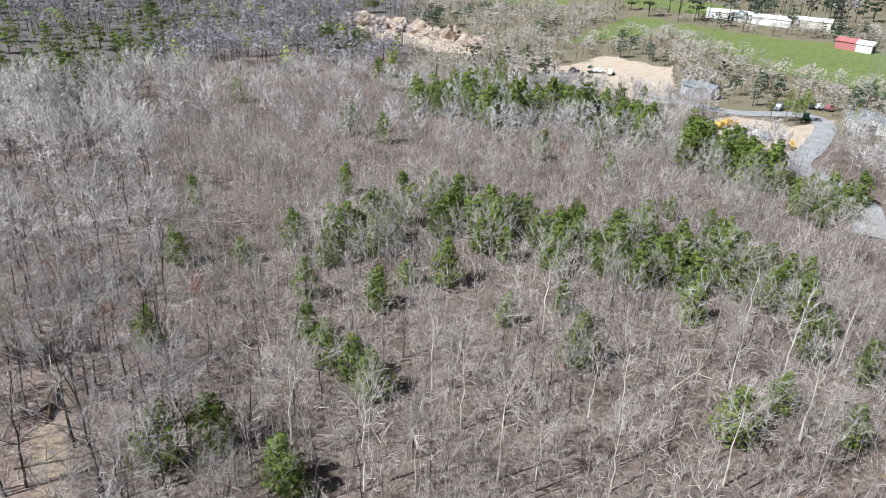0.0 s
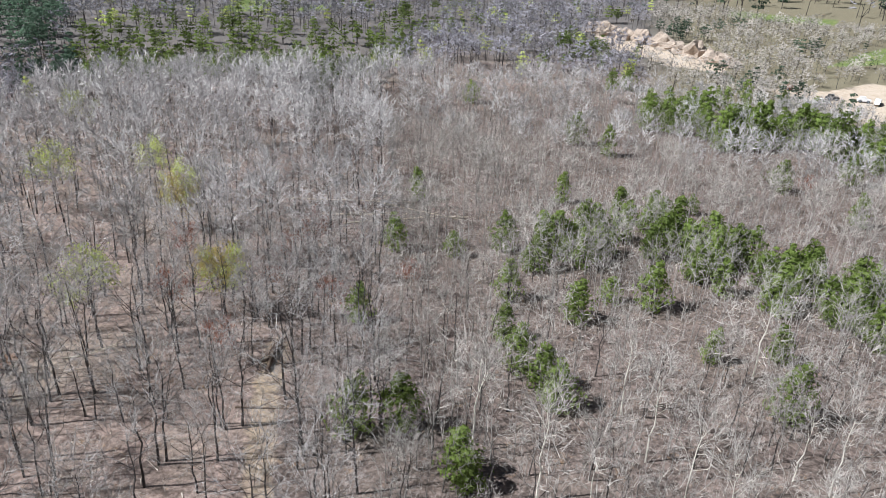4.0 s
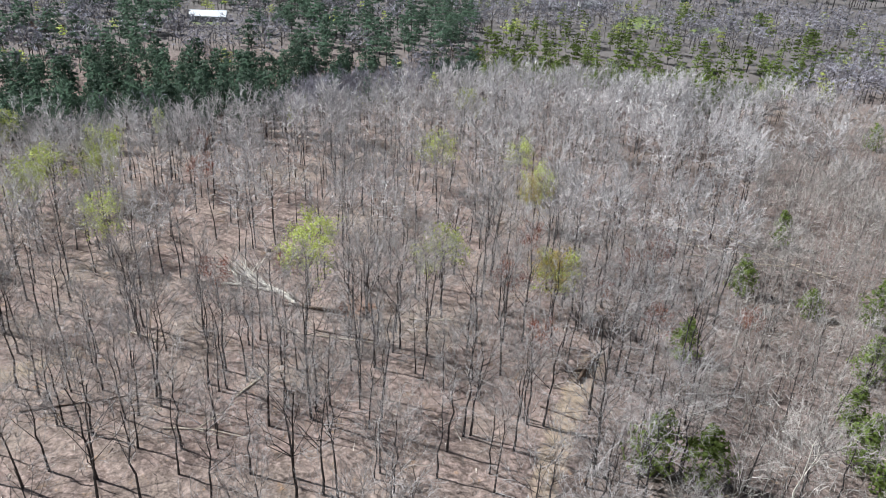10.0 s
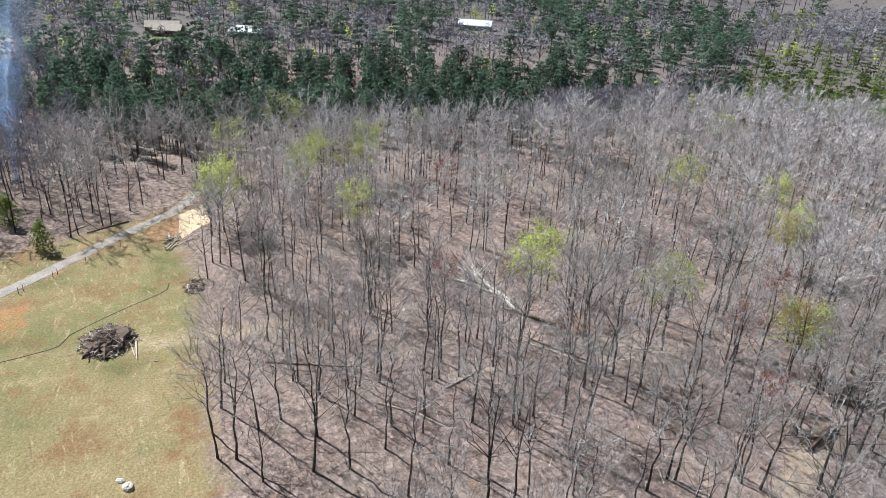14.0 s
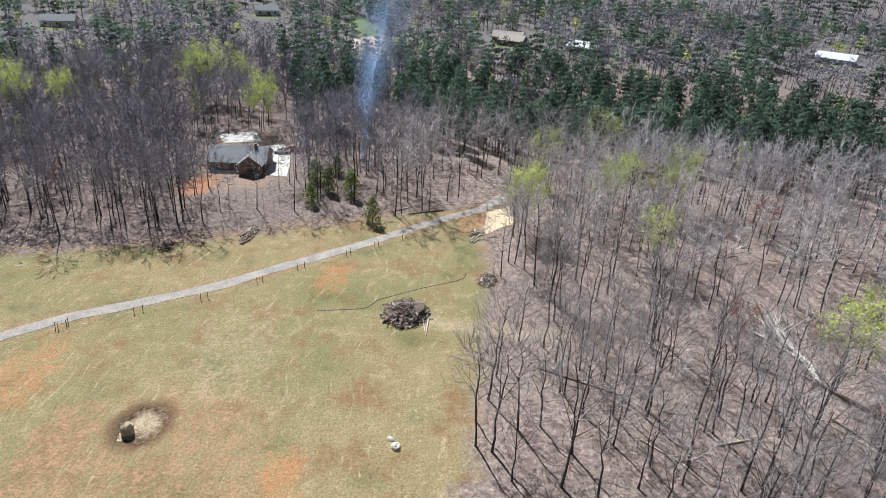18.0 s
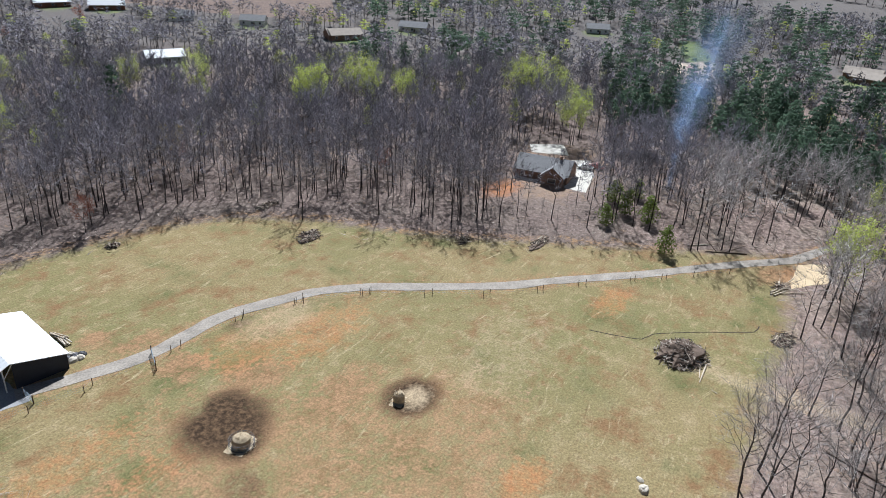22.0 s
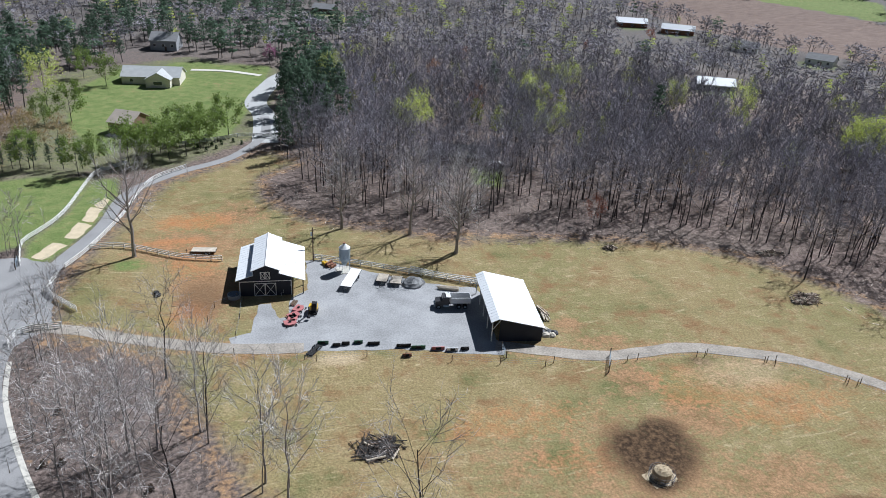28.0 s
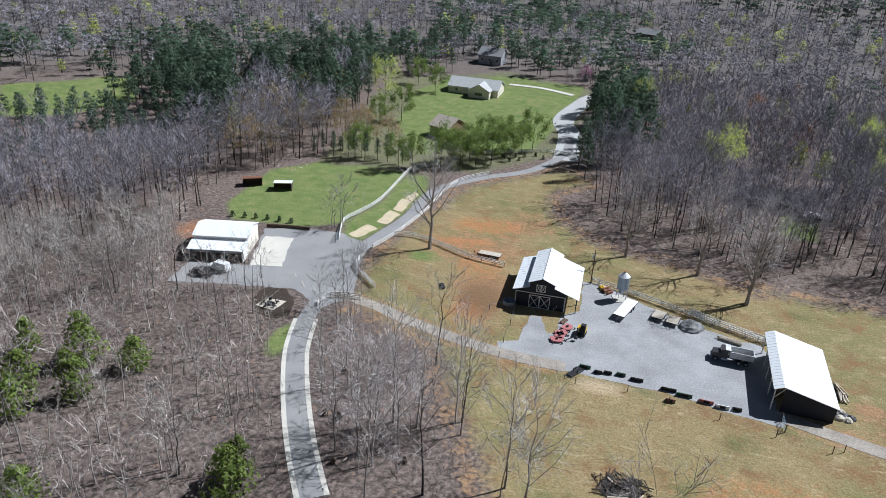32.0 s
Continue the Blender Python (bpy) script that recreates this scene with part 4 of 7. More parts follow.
def debris(n, seed):
    """Dead branches lying about on the woodland floor."""
    rng2 = random.Random(seed)
    g = Geo()
    for _ in range(n):
        a = rng2.uniform(0, 6.283)
        d = Vector((math.cos(a), math.sin(a), rng2.uniform(0, 0.25))) * rng2.uniform(0.8, 3.0)
        g.sliver((rng2.uniform(-6, 6), rng2.uniform(-6, 6), 0.06), d, rng2.uniform(0.07, 0.2), rng2)
    return (g,)


X, Y, az, r, rng = scatter(84, 260, 9.0, 17)
joined("fallen_branches", rows_of(X, Y, 4, rng, 0.7, 1.3), [debris(9, 300 + s) for s in range(4)], [LITTER_STICK], "dead grey branches scattered over the leaf litter", "branches")
X, Y, az, r, rng = scatter(350, 600, 8.8, 13)
pn = is_pine(X, Y, az, r, rng)
works = (az < 4) & (rng.random(az.shape) < 0.12)
X, Y, az, r, pn = X[~works], Y[~works], az[~works], r[~works], pn[~works]
wx, wy, wa, wr, rng = scatter(330, 620, 7.5, 19, -42, 4)
thick = patchy(wx, wy, 30.0, 4.0) > 0.44
joined("works_brush", rows_of(wx[thick], wy[thick], 7, rng, 0.35, 0.7), FAR_BARE, [BARK, YOUNG_TWIG], "brown leafless brush between the works yards", "brush")
by = (az < 4) & ~pn
joined("works_trees", rows_of(X[by], Y[by], 7, rng, 0.45, 0.9), FAR_BARE, [BARK, YOUNG_TWIG], "low bare trees around the works yards", "woods")
by = (az < 4) & pn
joined("works_pines", rows_of(X[by], Y[by], 9, rng, 0.4, 0.95), FAR_PINE, [BARK, DARK_NEEDLE], "low evergreens around the works yards", "pines")
by = (az >= 4) & (az < 47) & pn
joined("plantation_pines", rows_of(X[by], Y[by], 9, rng, 0.55, 1.05), FAR_PINE, [BARK, NEEDLE], "green pine plantation on the slope beyond the ridge", "pines")
rest = (az >= 4) & ~by
X, Y, az, r, pn = X[rest], Y[rest], az[rest], r[rest], pn[rest]
budding = ~pn & (rng.random(X.shape) < np.where(az > 100, 0.13, 0.08))
joined("far_budding_woods", rows_of(X[budding], Y[budding], 9, rng, 0.5, 0.95), FAR_PINE, [BARK, BUD], "far trees in fresh yellow-green leaf", "woods")
# Far crowns take the twigs with shade and haze in their colour.
joined("far_woods", rows_of(X[~pn & ~budding], Y[~pn & ~budding], 7, rng, 0.65, 1.3), FAR_BARE, [BARK, SHADED_TWIG], "far dark leafless woods", "woods")
joined("far_pines", rows_of(X[pn], Y[pn], 9, rng, 0.5, 1.35), FAR_PINE, [BARK, DARK_NEEDLE], "far dark green pine woods", "pines")
X, Y, az, r, rng = scatter(600, 900, 17, 14)
ok = (patchy(X, Y, 120.0, 9.0) > 0.40) & ((az > 4) | (rng.random(X.shape) < 0.75))
X, Y, az, r = X[ok], Y[ok], az[ok], r[ok]
pn = (rng.random(X.shape) < 0.35)
joined("distant_woods", rows_of(X[~pn], Y[~pn], 5, rng, 1.5, 2.1), DISTANT_BARE, [BARK, SHADED_TWIG], "distant grey woods, haze in the twig colour", "woods")
joined("distant_pines", rows_of(X[pn], Y[pn], 9, rng, 1.1, 1.9), FAR_PINE, [BARK, DARK_NEEDLE], "distant dark pines", "pines")

# pines in the young woods: bands and single trees
PINE_BANDS = [
    [(-30.6, 162.8), (-20.7, 158.7), (-13.2, 169.0), (-7.2, 180.1), (1.3, 183.5), (8.9, 172.1), (15.8, 161.9), (30.8, 167.5), (40.1, 170.6), (44.6, 157.1), (49.9, 145.3), (52.3, 140.0)],
    [(-10.1, 303.5), (12.0, 303.2), (23.3, 287.1), (38.5, 299.0), (60.2, 298.6), (72.0, 274.9)],
    [(93.1, 263.1), (96.8, 236.2), (105.1, 222.4), (112.5, 210.0), (116.3, 196.0)],
    [(63.3, 159.4), (71.9, 163.9), (69.4, 142.0), (71.2, 136.9)],
]
PINES = [(-24.6, 252.6), (-30.5, 358.8), (-38.5, 262.0), (-28.2, 161.3), (-29.5, 133.2), (-13.4, 129.9), (-25.7, 116.9), (-47.2, 148.5), (-61.9, 145.1), (-69.2, 179.6), (-54.4, 110.8), (-92.6, 299.9), (-30.8, 197.6), (32.6, 241.4), (56.0, 260.4), (13.0, 125.5), (26.5, 112.0), (-20.2, 107.4), (-15.1, 104.2), (-11.6, 99.4), (80.6, 128.1), (80.0, 111.5), (59.9, 101.0), (48.6, 92.4), (68.2, 93.3), (72.8, 118.6), (6.3, 206.3), (26.0, 131.8), (0.6, 142.3), (-8.3, 141.2), (52.4, 219.5), (64.8, 190.7), (73.8, 183.3), (87.0, 152.8), (-34.2, 83.9), (-21.6, 77.5), (-19.5, 75.4), (-40.2, 79.6), (67.3, -94.6), (71.9, -84.8), (76.7, -94.2), (81.5, -84.1), (88.9, -95.0), (78.2, -78.6), (64.0, -61.7), (38.7, -73.0), (38.4, -69.6), (-196.7, -57.8), (-204.5, -52.8), (-177.6, -53.7), (-169.3, -34.7), (-188.3, -51.8), (-186.1, -44.4)]
band_rng = random.Random(5)
spots_of_pine = list(PINES)
for line in PINE_BANDS:
    for x, y in smooth_line(line, 3.2):
        for _ in range(2):
            spots_of_pine.append((x + band_rng.gauss(0, 5.5), y + band_rng.gauss(0, 5.5)))
pine_protos = []
for s in range(6):
    w, g = pine_tree(120 + s, h=9.5, whorls=8, per=6, fill=18, base=0.08, spread=0.36 + 0.05 * (s % 3), size=0.46, power=0.6)
    pine_protos.append((w.mesh("trunk", BARK), g.mesh("crown", NEEDLE)))
for n, (x, y) in enumerate(spots_of_pine):
    ob = thing("pine", "bushy green pine standing among leafless saplings", "pine", x, y, float(height(x, y)), band_rng.uniform(0, 360), "green pines in the young woods")
    s = band_rng.uniform(0.75, 1.25) * (0.75 if x < -150 else 1.45 if y > 220 else 1.0)
    ob.scale = (s * 1.12, s * 1.12, s * band_rng.uniform(0.85, 1.1))
    part("trunk", pine_protos[n % 6][0], BARK, ob)
    part("crown", pine_protos[n % 6][1], NEEDLE, ob)

# tall pines by the house grounds and the street
TALL_PINES = [(77.6, -221.2), (75.1, -223.4), (71.4, -223.3), (68.5, -222.3), (66.3, -224.3), (63.6, -222.6), (60.2, -222.4), (55.9, -223.2), (52.2, -222.5), (47.0, -222.3), (-11.7, -235.1), (-13.3, -242.1), (-15.2, -238.8), (-17.4, -246.8), (-19.5, -237.6), (-13.8, -224.9), (-22.1, -241.7), (-16.7, -257.1), (-20.4, -264.3), (-24.2, -256.0), (-25.3, -313.2), (-29.7, -328.6), (-31.0, -306.1), (87.1, -316.4), (84.9, -334.1), (83.9, -359.5), (78.5, -294.5), (79.6, -280.3), (23.2, -389.2), (15.9, -394.0), (7.1, -404.5), (-2.5, -399.6), (-10.2, -396.9), (31.7, -396.9), (42.0, -403.2), (70.9, -361.3), (74.5, -357.2), (67.7, -365.2)]
tall_protos = [pine_tree(160 + k, h=17, whorls=9, per=5, fill=12, base=0.34, spread=0.2, size=0.5) for k in range(4)]
tall_protos = [(w.mesh("trunk", BARK), g.mesh("crown", DARK_NEEDLE)) for w, g in tall_protos]
for n, (x, y) in enumerate(TALL_PINES):
    ob = thing("tall_pine", "tall dark green pine with a bare lower trunk", "pine", x, y, float(height(x, y)), n * 71, "tall pines by the house grounds")
    k = band_rng.uniform(0.42, 0.6) if n < 10 else band_rng.uniform(0.75, 1.1)
    ob.scale = (k, k, k)
    part("trunk", tall_protos[n % 4][0], BARK, ob)
    part("crown", tall_protos[n % 4][1], DARK_NEEDLE, ob)

# pines closing in round the house grounds
grove = random.Random(31)
for n in range(46):
    a, d = radians(grove.uniform(181, 200)), grove.uniform(345, 440)
    x, y = -math.sin(a) * d, math.cos(a) * d
    if any(inside(p, [x], [y], 1.0)[0] > 0.4 for p in (HOUSE_LAWN, *LOTS)) or math.hypot(x - 36, y + 391) < 18:
        continue
    ob = thing("tall_pine", "tall dark green pine behind the houses", "pine", x, y, float(height(x, y)), n * 53, "tall pines by the house grounds")
    k = grove.uniform(0.7, 1.0)
    ob.scale = (k * 1.2, k * 1.2, k)
    part("trunk", tall_protos[n % 4][0], BARK, ob)
    part("crown", tall_protos[n % 4][1], DARK_NEEDLE, ob)

# pale-barked trees
PALE = [(15.0, 78.9), (30.8, 95.7), (25.8, 96.8), (9.7, 80.8), (4.2, 92.0), (-0.9, 102.4), (65.1, 111.8), (77.7, 116.7), (60.5, 93.8), (20.9, 123.5), (43.9, 82.2), (-2.4, 77.7), (-9.7, 77.1), (-21.7, 83.3), (26.4, 79.8), (53.4, 107.2), (65.9, 132.7), (103.9, 165.0)]
pale_protos = [bare_tree(130 + s, h=22, limbs=10, subs=6, twigs=8, spread=0.17, clear=0.40, w=0.05, sides=5) for s in range(4)]
pale_protos = [(w.mesh("trunk", PALE_BARK), f.mesh("crown", YOUNG_TWIG)) for w, f, _ in pale_protos]
for n, (x, y) in enumerate(PALE):
    ob = thing("pale_tree", "leafless tree with a pale whitish trunk and limbs", "tree", x, y, 0, n * 77, "pale-barked trees")
    s = band_rng.uniform(0.75, 1.1)
    ob.scale = (s, s, s)
    part("trunk", pale_protos[n % 4][0], PALE_BARK, ob)
    part("crown", pale_protos[n % 4][1], TWIG, ob)

# open-grown trees by the drive and the pasture edge
SOLO = [(25.9, -158.3), (17.5, -85.6), (26.7, -81.6), (19.6, -73.0), (42.7, -122.5), (38.1, -124.4), (36.0, -130.8), (15.0, -91.1), (0.7, -77.7), (-3.0, -77.9), (8.2, -89.8), (19.4, -90.3), (23.2, -81.9), (15.5, -90.0), (0.2, -79.6), (-2.7, -75.6), (9.5, -92.7), (33.8, -97.1), (-23.2, -166.9), (-39.9, -160.7), (-49.1, -149.0), (-48.6, -147.9)]
solo_protos = [bare_tree(140 + s, h=20, limbs=17, subs=5, twigs=8, spread=0.25, clear=0.26, w=0.042, sides=5) for s in range(5)]
solo_protos += [bare_tree(146 + s, h=21, limbs=20, subs=6, twigs=9, spread=0.27, clear=0.24, w=0.042, sides=7, girth=2.0) for s in range(3)]
solo_protos = [(w.mesh("trunk", GREY_BARK), f.mesh("crown", TWIG)) for w, f, _ in solo_protos]
for n, (x, y) in enumerate(SOLO):
    ob = thing("bare_tree", "slender leafless tree with an open grey crown", "tree", x, y, 0, n * 67, "open-grown bare trees")
    s = 1.45 if n == 0 else band_rng.uniform(1.05, 1.4) if n < 4 or n > 10 else band_rng.uniform(0.6, 0.9)
    ob.scale = (s * 0.85, s * 0.85, s)
    k = 5 + n % 3 if n == 0 or n > 17 else n % 5
    part("trunk", solo_protos[k][0], BARK, ob)
    part("crown", solo_protos[k][1], TWIG, ob)

# trees coming into leaf
LIME = [(-187.8, 174.5), (-150.0, 126.6), (-196.8, 49.3), (-189.1, 34.0), (-170.0, 5.8), (-187.5, 44.4), (-180.4, 27.1), (-118.7, 68.9), (-112.1, 62.8), (-95.9, 84.5), (-114.5, 132.2), (-79.9, 101.3), (-136.9, 149.1), (-243.0, 35.2), (-196.0, -177.9), (-268.0, -126.4), (-276.3, -121.4), (-275.5, -112.3), (-224.4, -178.9), (-224.1, -170.5), (-234.5, -160.0), (-244.3, -90.9), (-236.4, 29.2), (-212.2, 10.2), (-172.5, 5.9), (-154.5, 37.1), (-112.7, -267.5), (-101.2, -217.0), (-142.3, -285.3), (-172.7, -250.6), (-189.2, -231.7), (-196.1, -178.3), (-223.8, -173.0), (-233.4, -159.0), (-279.1, -125.7), (-241.7, -90.9), (-112.3, -266.3), (-139.9, -288.4), (-176.5, -255.6), (-196.4, -178.7), (-55.1, -224.1), (-38.6, -298.9), (68.3, -284.5)]
for n, (x, y) in enumerate(LIME):
    w, f, b = BUDDING[n % 4]
    if n < 4:
        proto = [(w.mesh("trunk", BARK), f.mesh("crown", TWIG), b.mesh("young_leaves", BUD))]
    if n < 4:
        lime_protos = proto if n == 0 else lime_protos + proto
    tm, cm, lm = lime_protos[n % 4]
    ob = thing("budding_tree", "tree hazed with fresh yellow-green leaves", "tree", x, y, float(height(x, y)), n * 97, "trees coming into leaf")
    s = band_rng.uniform(0.85, 1.1) if n < 14 else band_rng.uniform(0.95, 1.35)
    ob.scale = (s, s, s)
    part("trunk", tm, BARK, ob)
    part("crown", cm, TWIG, ob)
    part("leaves", lm, BUD, ob, "fresh yellow-green leaves")


def leafy_copies(name, spots, leaf_material, label, leaf_label, group, lo, hi, wide=1.0):
    """Trees like the budding ones, in another leaf colour."""
    meshes = [b.mesh("leaves", leaf_material) for _, _, b in BUDDING]
    for n, (x, y) in enumerate(spots):
        tm, cm, _ = lime_protos[n % 4]
        ob = thing(name, label, "tree", x, y, float(height(x, y)), n * 61, group)
        s = band_rng.uniform(lo, hi)
        ob.scale = (s * wide, s * wide, s)
        part("trunk", tm, BARK, ob)
        part("crown", cm, TWIG, ob)
        part("leaves", meshes[n % 4], leaf_material, ob, leaf_label)


SPRING_GREEN = mat("spring_leaves", (0.20, 0.27, 0.07), 0.7, var=0.3, scale=0.5, tint=1, rand=0.3, through=0.5)
RUST_BUD = mat("rusty_buds", (0.46, 0.19, 0.07), 0.8, var=0.3, scale=0.5, tint=1, rand=0.3, through=0.5)
OCHRE_BUD = mat("ochre_buds", (0.42, 0.33, 0.11), 0.75, var=0.3, scale=0.5, tint=1, rand=0.3, through=0.5)
leafy_copies("red_tree", [(-214.5, 83.1), (-88.6, -260.0), (-248.3, -398.5), (-113.0, -355.5), (-198.7, -386.6), (-168.9, -123.2), (-69.6, 86.6), (-182.3, 69.2), (39.0, 235.7), (-79.7, 126.7), (-76.6, 132.3), (-75.9, 113.3), (-59.9, 108.8), (-49.9, 125.1), (-99.8, 114.9), (-123.4, 48.1), (-123.9, 63.2), (-88.6, 96.8), (-89.7, -156.2), (-135.4, -177.1)], RED_BUD, "tree with dull red buds among bare woods", "dull red buds", "trees in red bud", 0.4, 0.75)
leafy_copies("ochre_tree", [(-113.9, 131.6), (-80.6, 102.5), (-114.4, 132.3), (-80.4, 101.3), (110.3, -265.7), (101.0, -279.3), (90.9, -293.8), (-133.6, -177.3)], OCHRE_BUD, "tree hazed with ochre catkins", "ochre catkins", "trees in ochre catkin", 0.7, 0.9)
REDBUD_PINK = mat("pink_blossom", (0.42, 0.16, 0.30), 0.8, var=0.25, scale=0.6, through=0.5)
leafy_copies("redbud_tree", [(-15.4, -364.2), (-380.2, -82.5)], REDBUD_PINK, "small tree in pink blossom beside a lawn", "pink blossom", "trees in pink blossom", 0.4, 0.55, 1.2)
leafy_copies("rust_tree", [(-97.3, -284.2), (-88.5, -319.4)], RUST_BUD, "tree hazed with rusty orange buds in bare woods", "rusty orange buds", "trees in rusty bud", 0.6, 0.8)
BROWN_BUD = mat("brown_buds", (0.36, 0.265, 0.14), 0.8, var=0.3, scale=0.5, tint=1, rand=0.3, through=0.5)
leafy_copies("brown_oak", [(54.0, -228.0), (62.0, -233.0), (70.0, -229.0), (78.0, -236.0), (85.0, -228.0), (92.0, -218.0), (97.0, -230.0), (66.0, -244.0), (75.0, -250.0), (86.0, -244.0), (95.0, -246.0), (104.0, -236.0), (90.0, -262.0), (100.0, -258.0), (89.0, -207.0), (96.0, -203.0)], BROWN_BUD, "broad oak hazed with brown catkins behind the paddock", "brown catkins", "oaks behind the paddock", 0.7, 0.95, 1.1)
LEAFY = [bare_tree(170 + k, h=15, limbs=9, subs=5, twigs=4, sides=4, w=0.05, spread=0.34, clear=0.22, buds=1.0, leaf=0.42) for k in range(3)]
leafy_meshes = [(w.mesh("trunk", BARK), f.mesh("crown", TWIG), b.mesh("leaves", SPRING_GREEN)) for w, f, b in LEAFY]
for n, (x, y) in enumerate([(32.0, -228.2), (27.7, -225.5), (22.8, -227.7), (17.9, -231.8), (13.8, -238.6), (8.4, -245.8), (4.7, -253.6), (25.9, -235.0), (20.5, -240.5), (15.9, -247.8), (33.9, -222.4), (42.8, -218.3), (47.0, -215.8), (61.6, -223.9), (65.3, -263.9), (59.0, -274.6), (53.9, -324.5), (64.5, -336.9)]):
    ob = thing("green_tree", "round tree in fresh green leaf by the house lawn", "tree", x, y, float(height(x, y)), n * 61, "trees in green leaf")
    k = band_rng.uniform(0.8, 1.1)
    ob.scale = (k, k, k)
    tm, cm, lm = leafy_meshes[n % 3]
    part("trunk", tm, BARK, ob)
    part("crown", cm, TWIG, ob)
    part("leaves", lm, SPRING_GREEN, ob, "fresh green leaves")


# ---------------------------------------------------------------- buildings of the farm
RED = mat("red_paint", (0.42, 0.16, 0.16), 0.5, var=0.2, scale=1.5)
YELLOW = mat("yellow_paint", (0.62, 0.40, 0.03), 0.5, var=0.15, scale=1.5)
BLACK = mat("black_rubber", (0.02, 0.02, 0.021), 0.8, var=0.2, scale=2)
DARK_METAL = mat("dark_metal", (0.06, 0.06, 0.065), 0.5, 0.5, var=0.25, scale=1.5)
GALV = mat("galvanised_steel", (0.30, 0.36, 0.42), 0.42, 0.4, var=0.12, scale=0.8)
GREEN_PAINT = mat("green_paint", (0.03, 0.09, 0.05), 0.55, var=0.2, scale=1.5)
PLANK = mat("weathered_planks", (0.52, 0.46, 0.38), 0.85, var=0.2, scale=0.9, fine=9)
POST = mat("dark_wood_post", (0.13, 0.09, 0.065), 0.9, var=0.3, scale=1.5)
GLASS = mat("window_glass", (0.03, 0.035, 0.045), 0.08, var=0.1, scale=1, spec=0.7)
DARK_SHINGLE = mat("charcoal_shingles", (0.045, 0.045, 0.05), 0.9, var=0.2, scale=0.5, fine=5)
PALE_SHINGLE = mat("pale_grey_shingles", (0.43, 0.44, 0.44), 0.9, var=0.12, scale=0.6, fine=5)
CREAM = mat("cream_siding", (0.70, 0.65, 0.56), 0.75, var=0.1, scale=0.4)
BRICK_WALL = mat("brown_brick", (0.24, 0.15, 0.105), 0.9, var=0.25, scale=0.5, fine=7)
GREY_WALL = mat("grey_siding", (0.33, 0.34, 0.36), 0.8, var=0.12, scale=0.4)
BROWN_WALL = mat("dark_brown_siding", (0.10, 0.075, 0.06), 0.8, var=0.2, scale=0.4)
TAN_ROOF = mat("tan_shingles", (0.46, 0.40, 0.34), 0.9, var=0.15, scale=0.6, fine=5)
RUST = mat("rusty_sheet", (0.22, 0.10, 0.06), 0.7, 0.2, var=0.3, scale=0.5)
HAY = mat("hay", (0.46, 0.37, 0.25), 0.95, var=0.3, scale=1.2, fine=8, bump=0.6)
CHAR = mat("charred_wood", (0.045, 0.04, 0.037), 0.95, var=0.5, scale=1.0, fine=6)
LOG = mat("pale_log", (0.55, 0.47, 0.37), 0.85, var=0.25, scale=0.7, fine=6)
BRUSH_WOOD = mat("brush_wood", (0.15, 0.11, 0.085), 0.95, var=0.45, scale=0.7, fine=5)
STONE = mat("pale_stone", (0.55, 0.50, 0.42), 0.9, var=0.25, scale=0.8, bump=0.4)
SAND = mat("tan_sand", (0.62, 0.48, 0.31), 0.95, var=0.15, scale=0.25, fine=3, bump=0.3)
QUARRY_ROCK = mat("quarry_rock", (0.37, 0.30, 0.245), 0.95, var=0.35, scale=0.15, fine=1.2, bump=0.6)
STRAW_MAT = mat("straw_blanket", (0.55, 0.46, 0.32), 0.95, var=0.18, scale=0.6, fine=5, bump=0.4)
MULCH = mat("dark_mulch", (0.05, 0.038, 0.03), 0.95, var=0.3, scale=0.8, bump=0.5)
GREY_STONE = mat("crushed_stone", (0.25, 0.25, 0.25), 0.95, var=0.25, scale=0.6, fine=6, bump=0.6)
SHRUB = mat("dark_shrub", (0.04, 0.07, 0.025), 0.8, var=0.4, scale=0.8, rand=0.4)
WHITE_STEEL = mat("white_body", (0.75, 0.76, 0.77), 0.3, var=0.04, scale=0.5, spec=0.5)


def sheet(g, a, b, c, d, t=0.12):
    """A roof slope: a thick quad, a to d along the top."""
    g.prism([Vector(a), Vector(b), Vector(c), Vector(d)], (0, 0, -t))


def ribs(parent, a, b, c, d, n, material):
    """Standing seams on a metal roof slope from edge a-b to edge d-c."""
    a, b, c, d = (Vector(p) for p in (a, b, c, d))
    for i in range(1, n):
        p, q = a.lerp(b, i / n), d.lerp(c, i / n)
        part("roof_seam", Geo().tube([p + Vector((0, 0, .01)), q + Vector((0, 0, .01))], [0.03, 0.03], 4, cap=False), material, parent)


def cross_door(parent, x0, x1, z0, z1, y, name="door"):
    """A dark door leaf with white frame and crossed braces."""
    leaf = part(name, Geo().box(((x0 + x1) / 2, y, (z0 + z1) / 2), (x1 - x0, 0.08, z1 - z0)), NAVY, parent, "navy door with white cross braces")
    g = Geo()
    for x in (x0, x1):
        g.box((x, y - 0.06, (z0 + z1) / 2), (0.14, 0.05, z1 - z0))
    for z in (z0, z1):
        g.box(((x0 + x1) / 2, y - 0.06, z), (x1 - x0, 0.052, 0.14))
    for p, q in (((x0, z0), (x1, z1)), ((x0, z1), (x1, z0))):
        g.tube([(p[0], y - 0.065, p[1]), (q[0], y - 0.065, q[1])], [0.07, 0.07], 4)
    part("brace_frame", g, WHITE, leaf, "white painted braces")
    return leaf


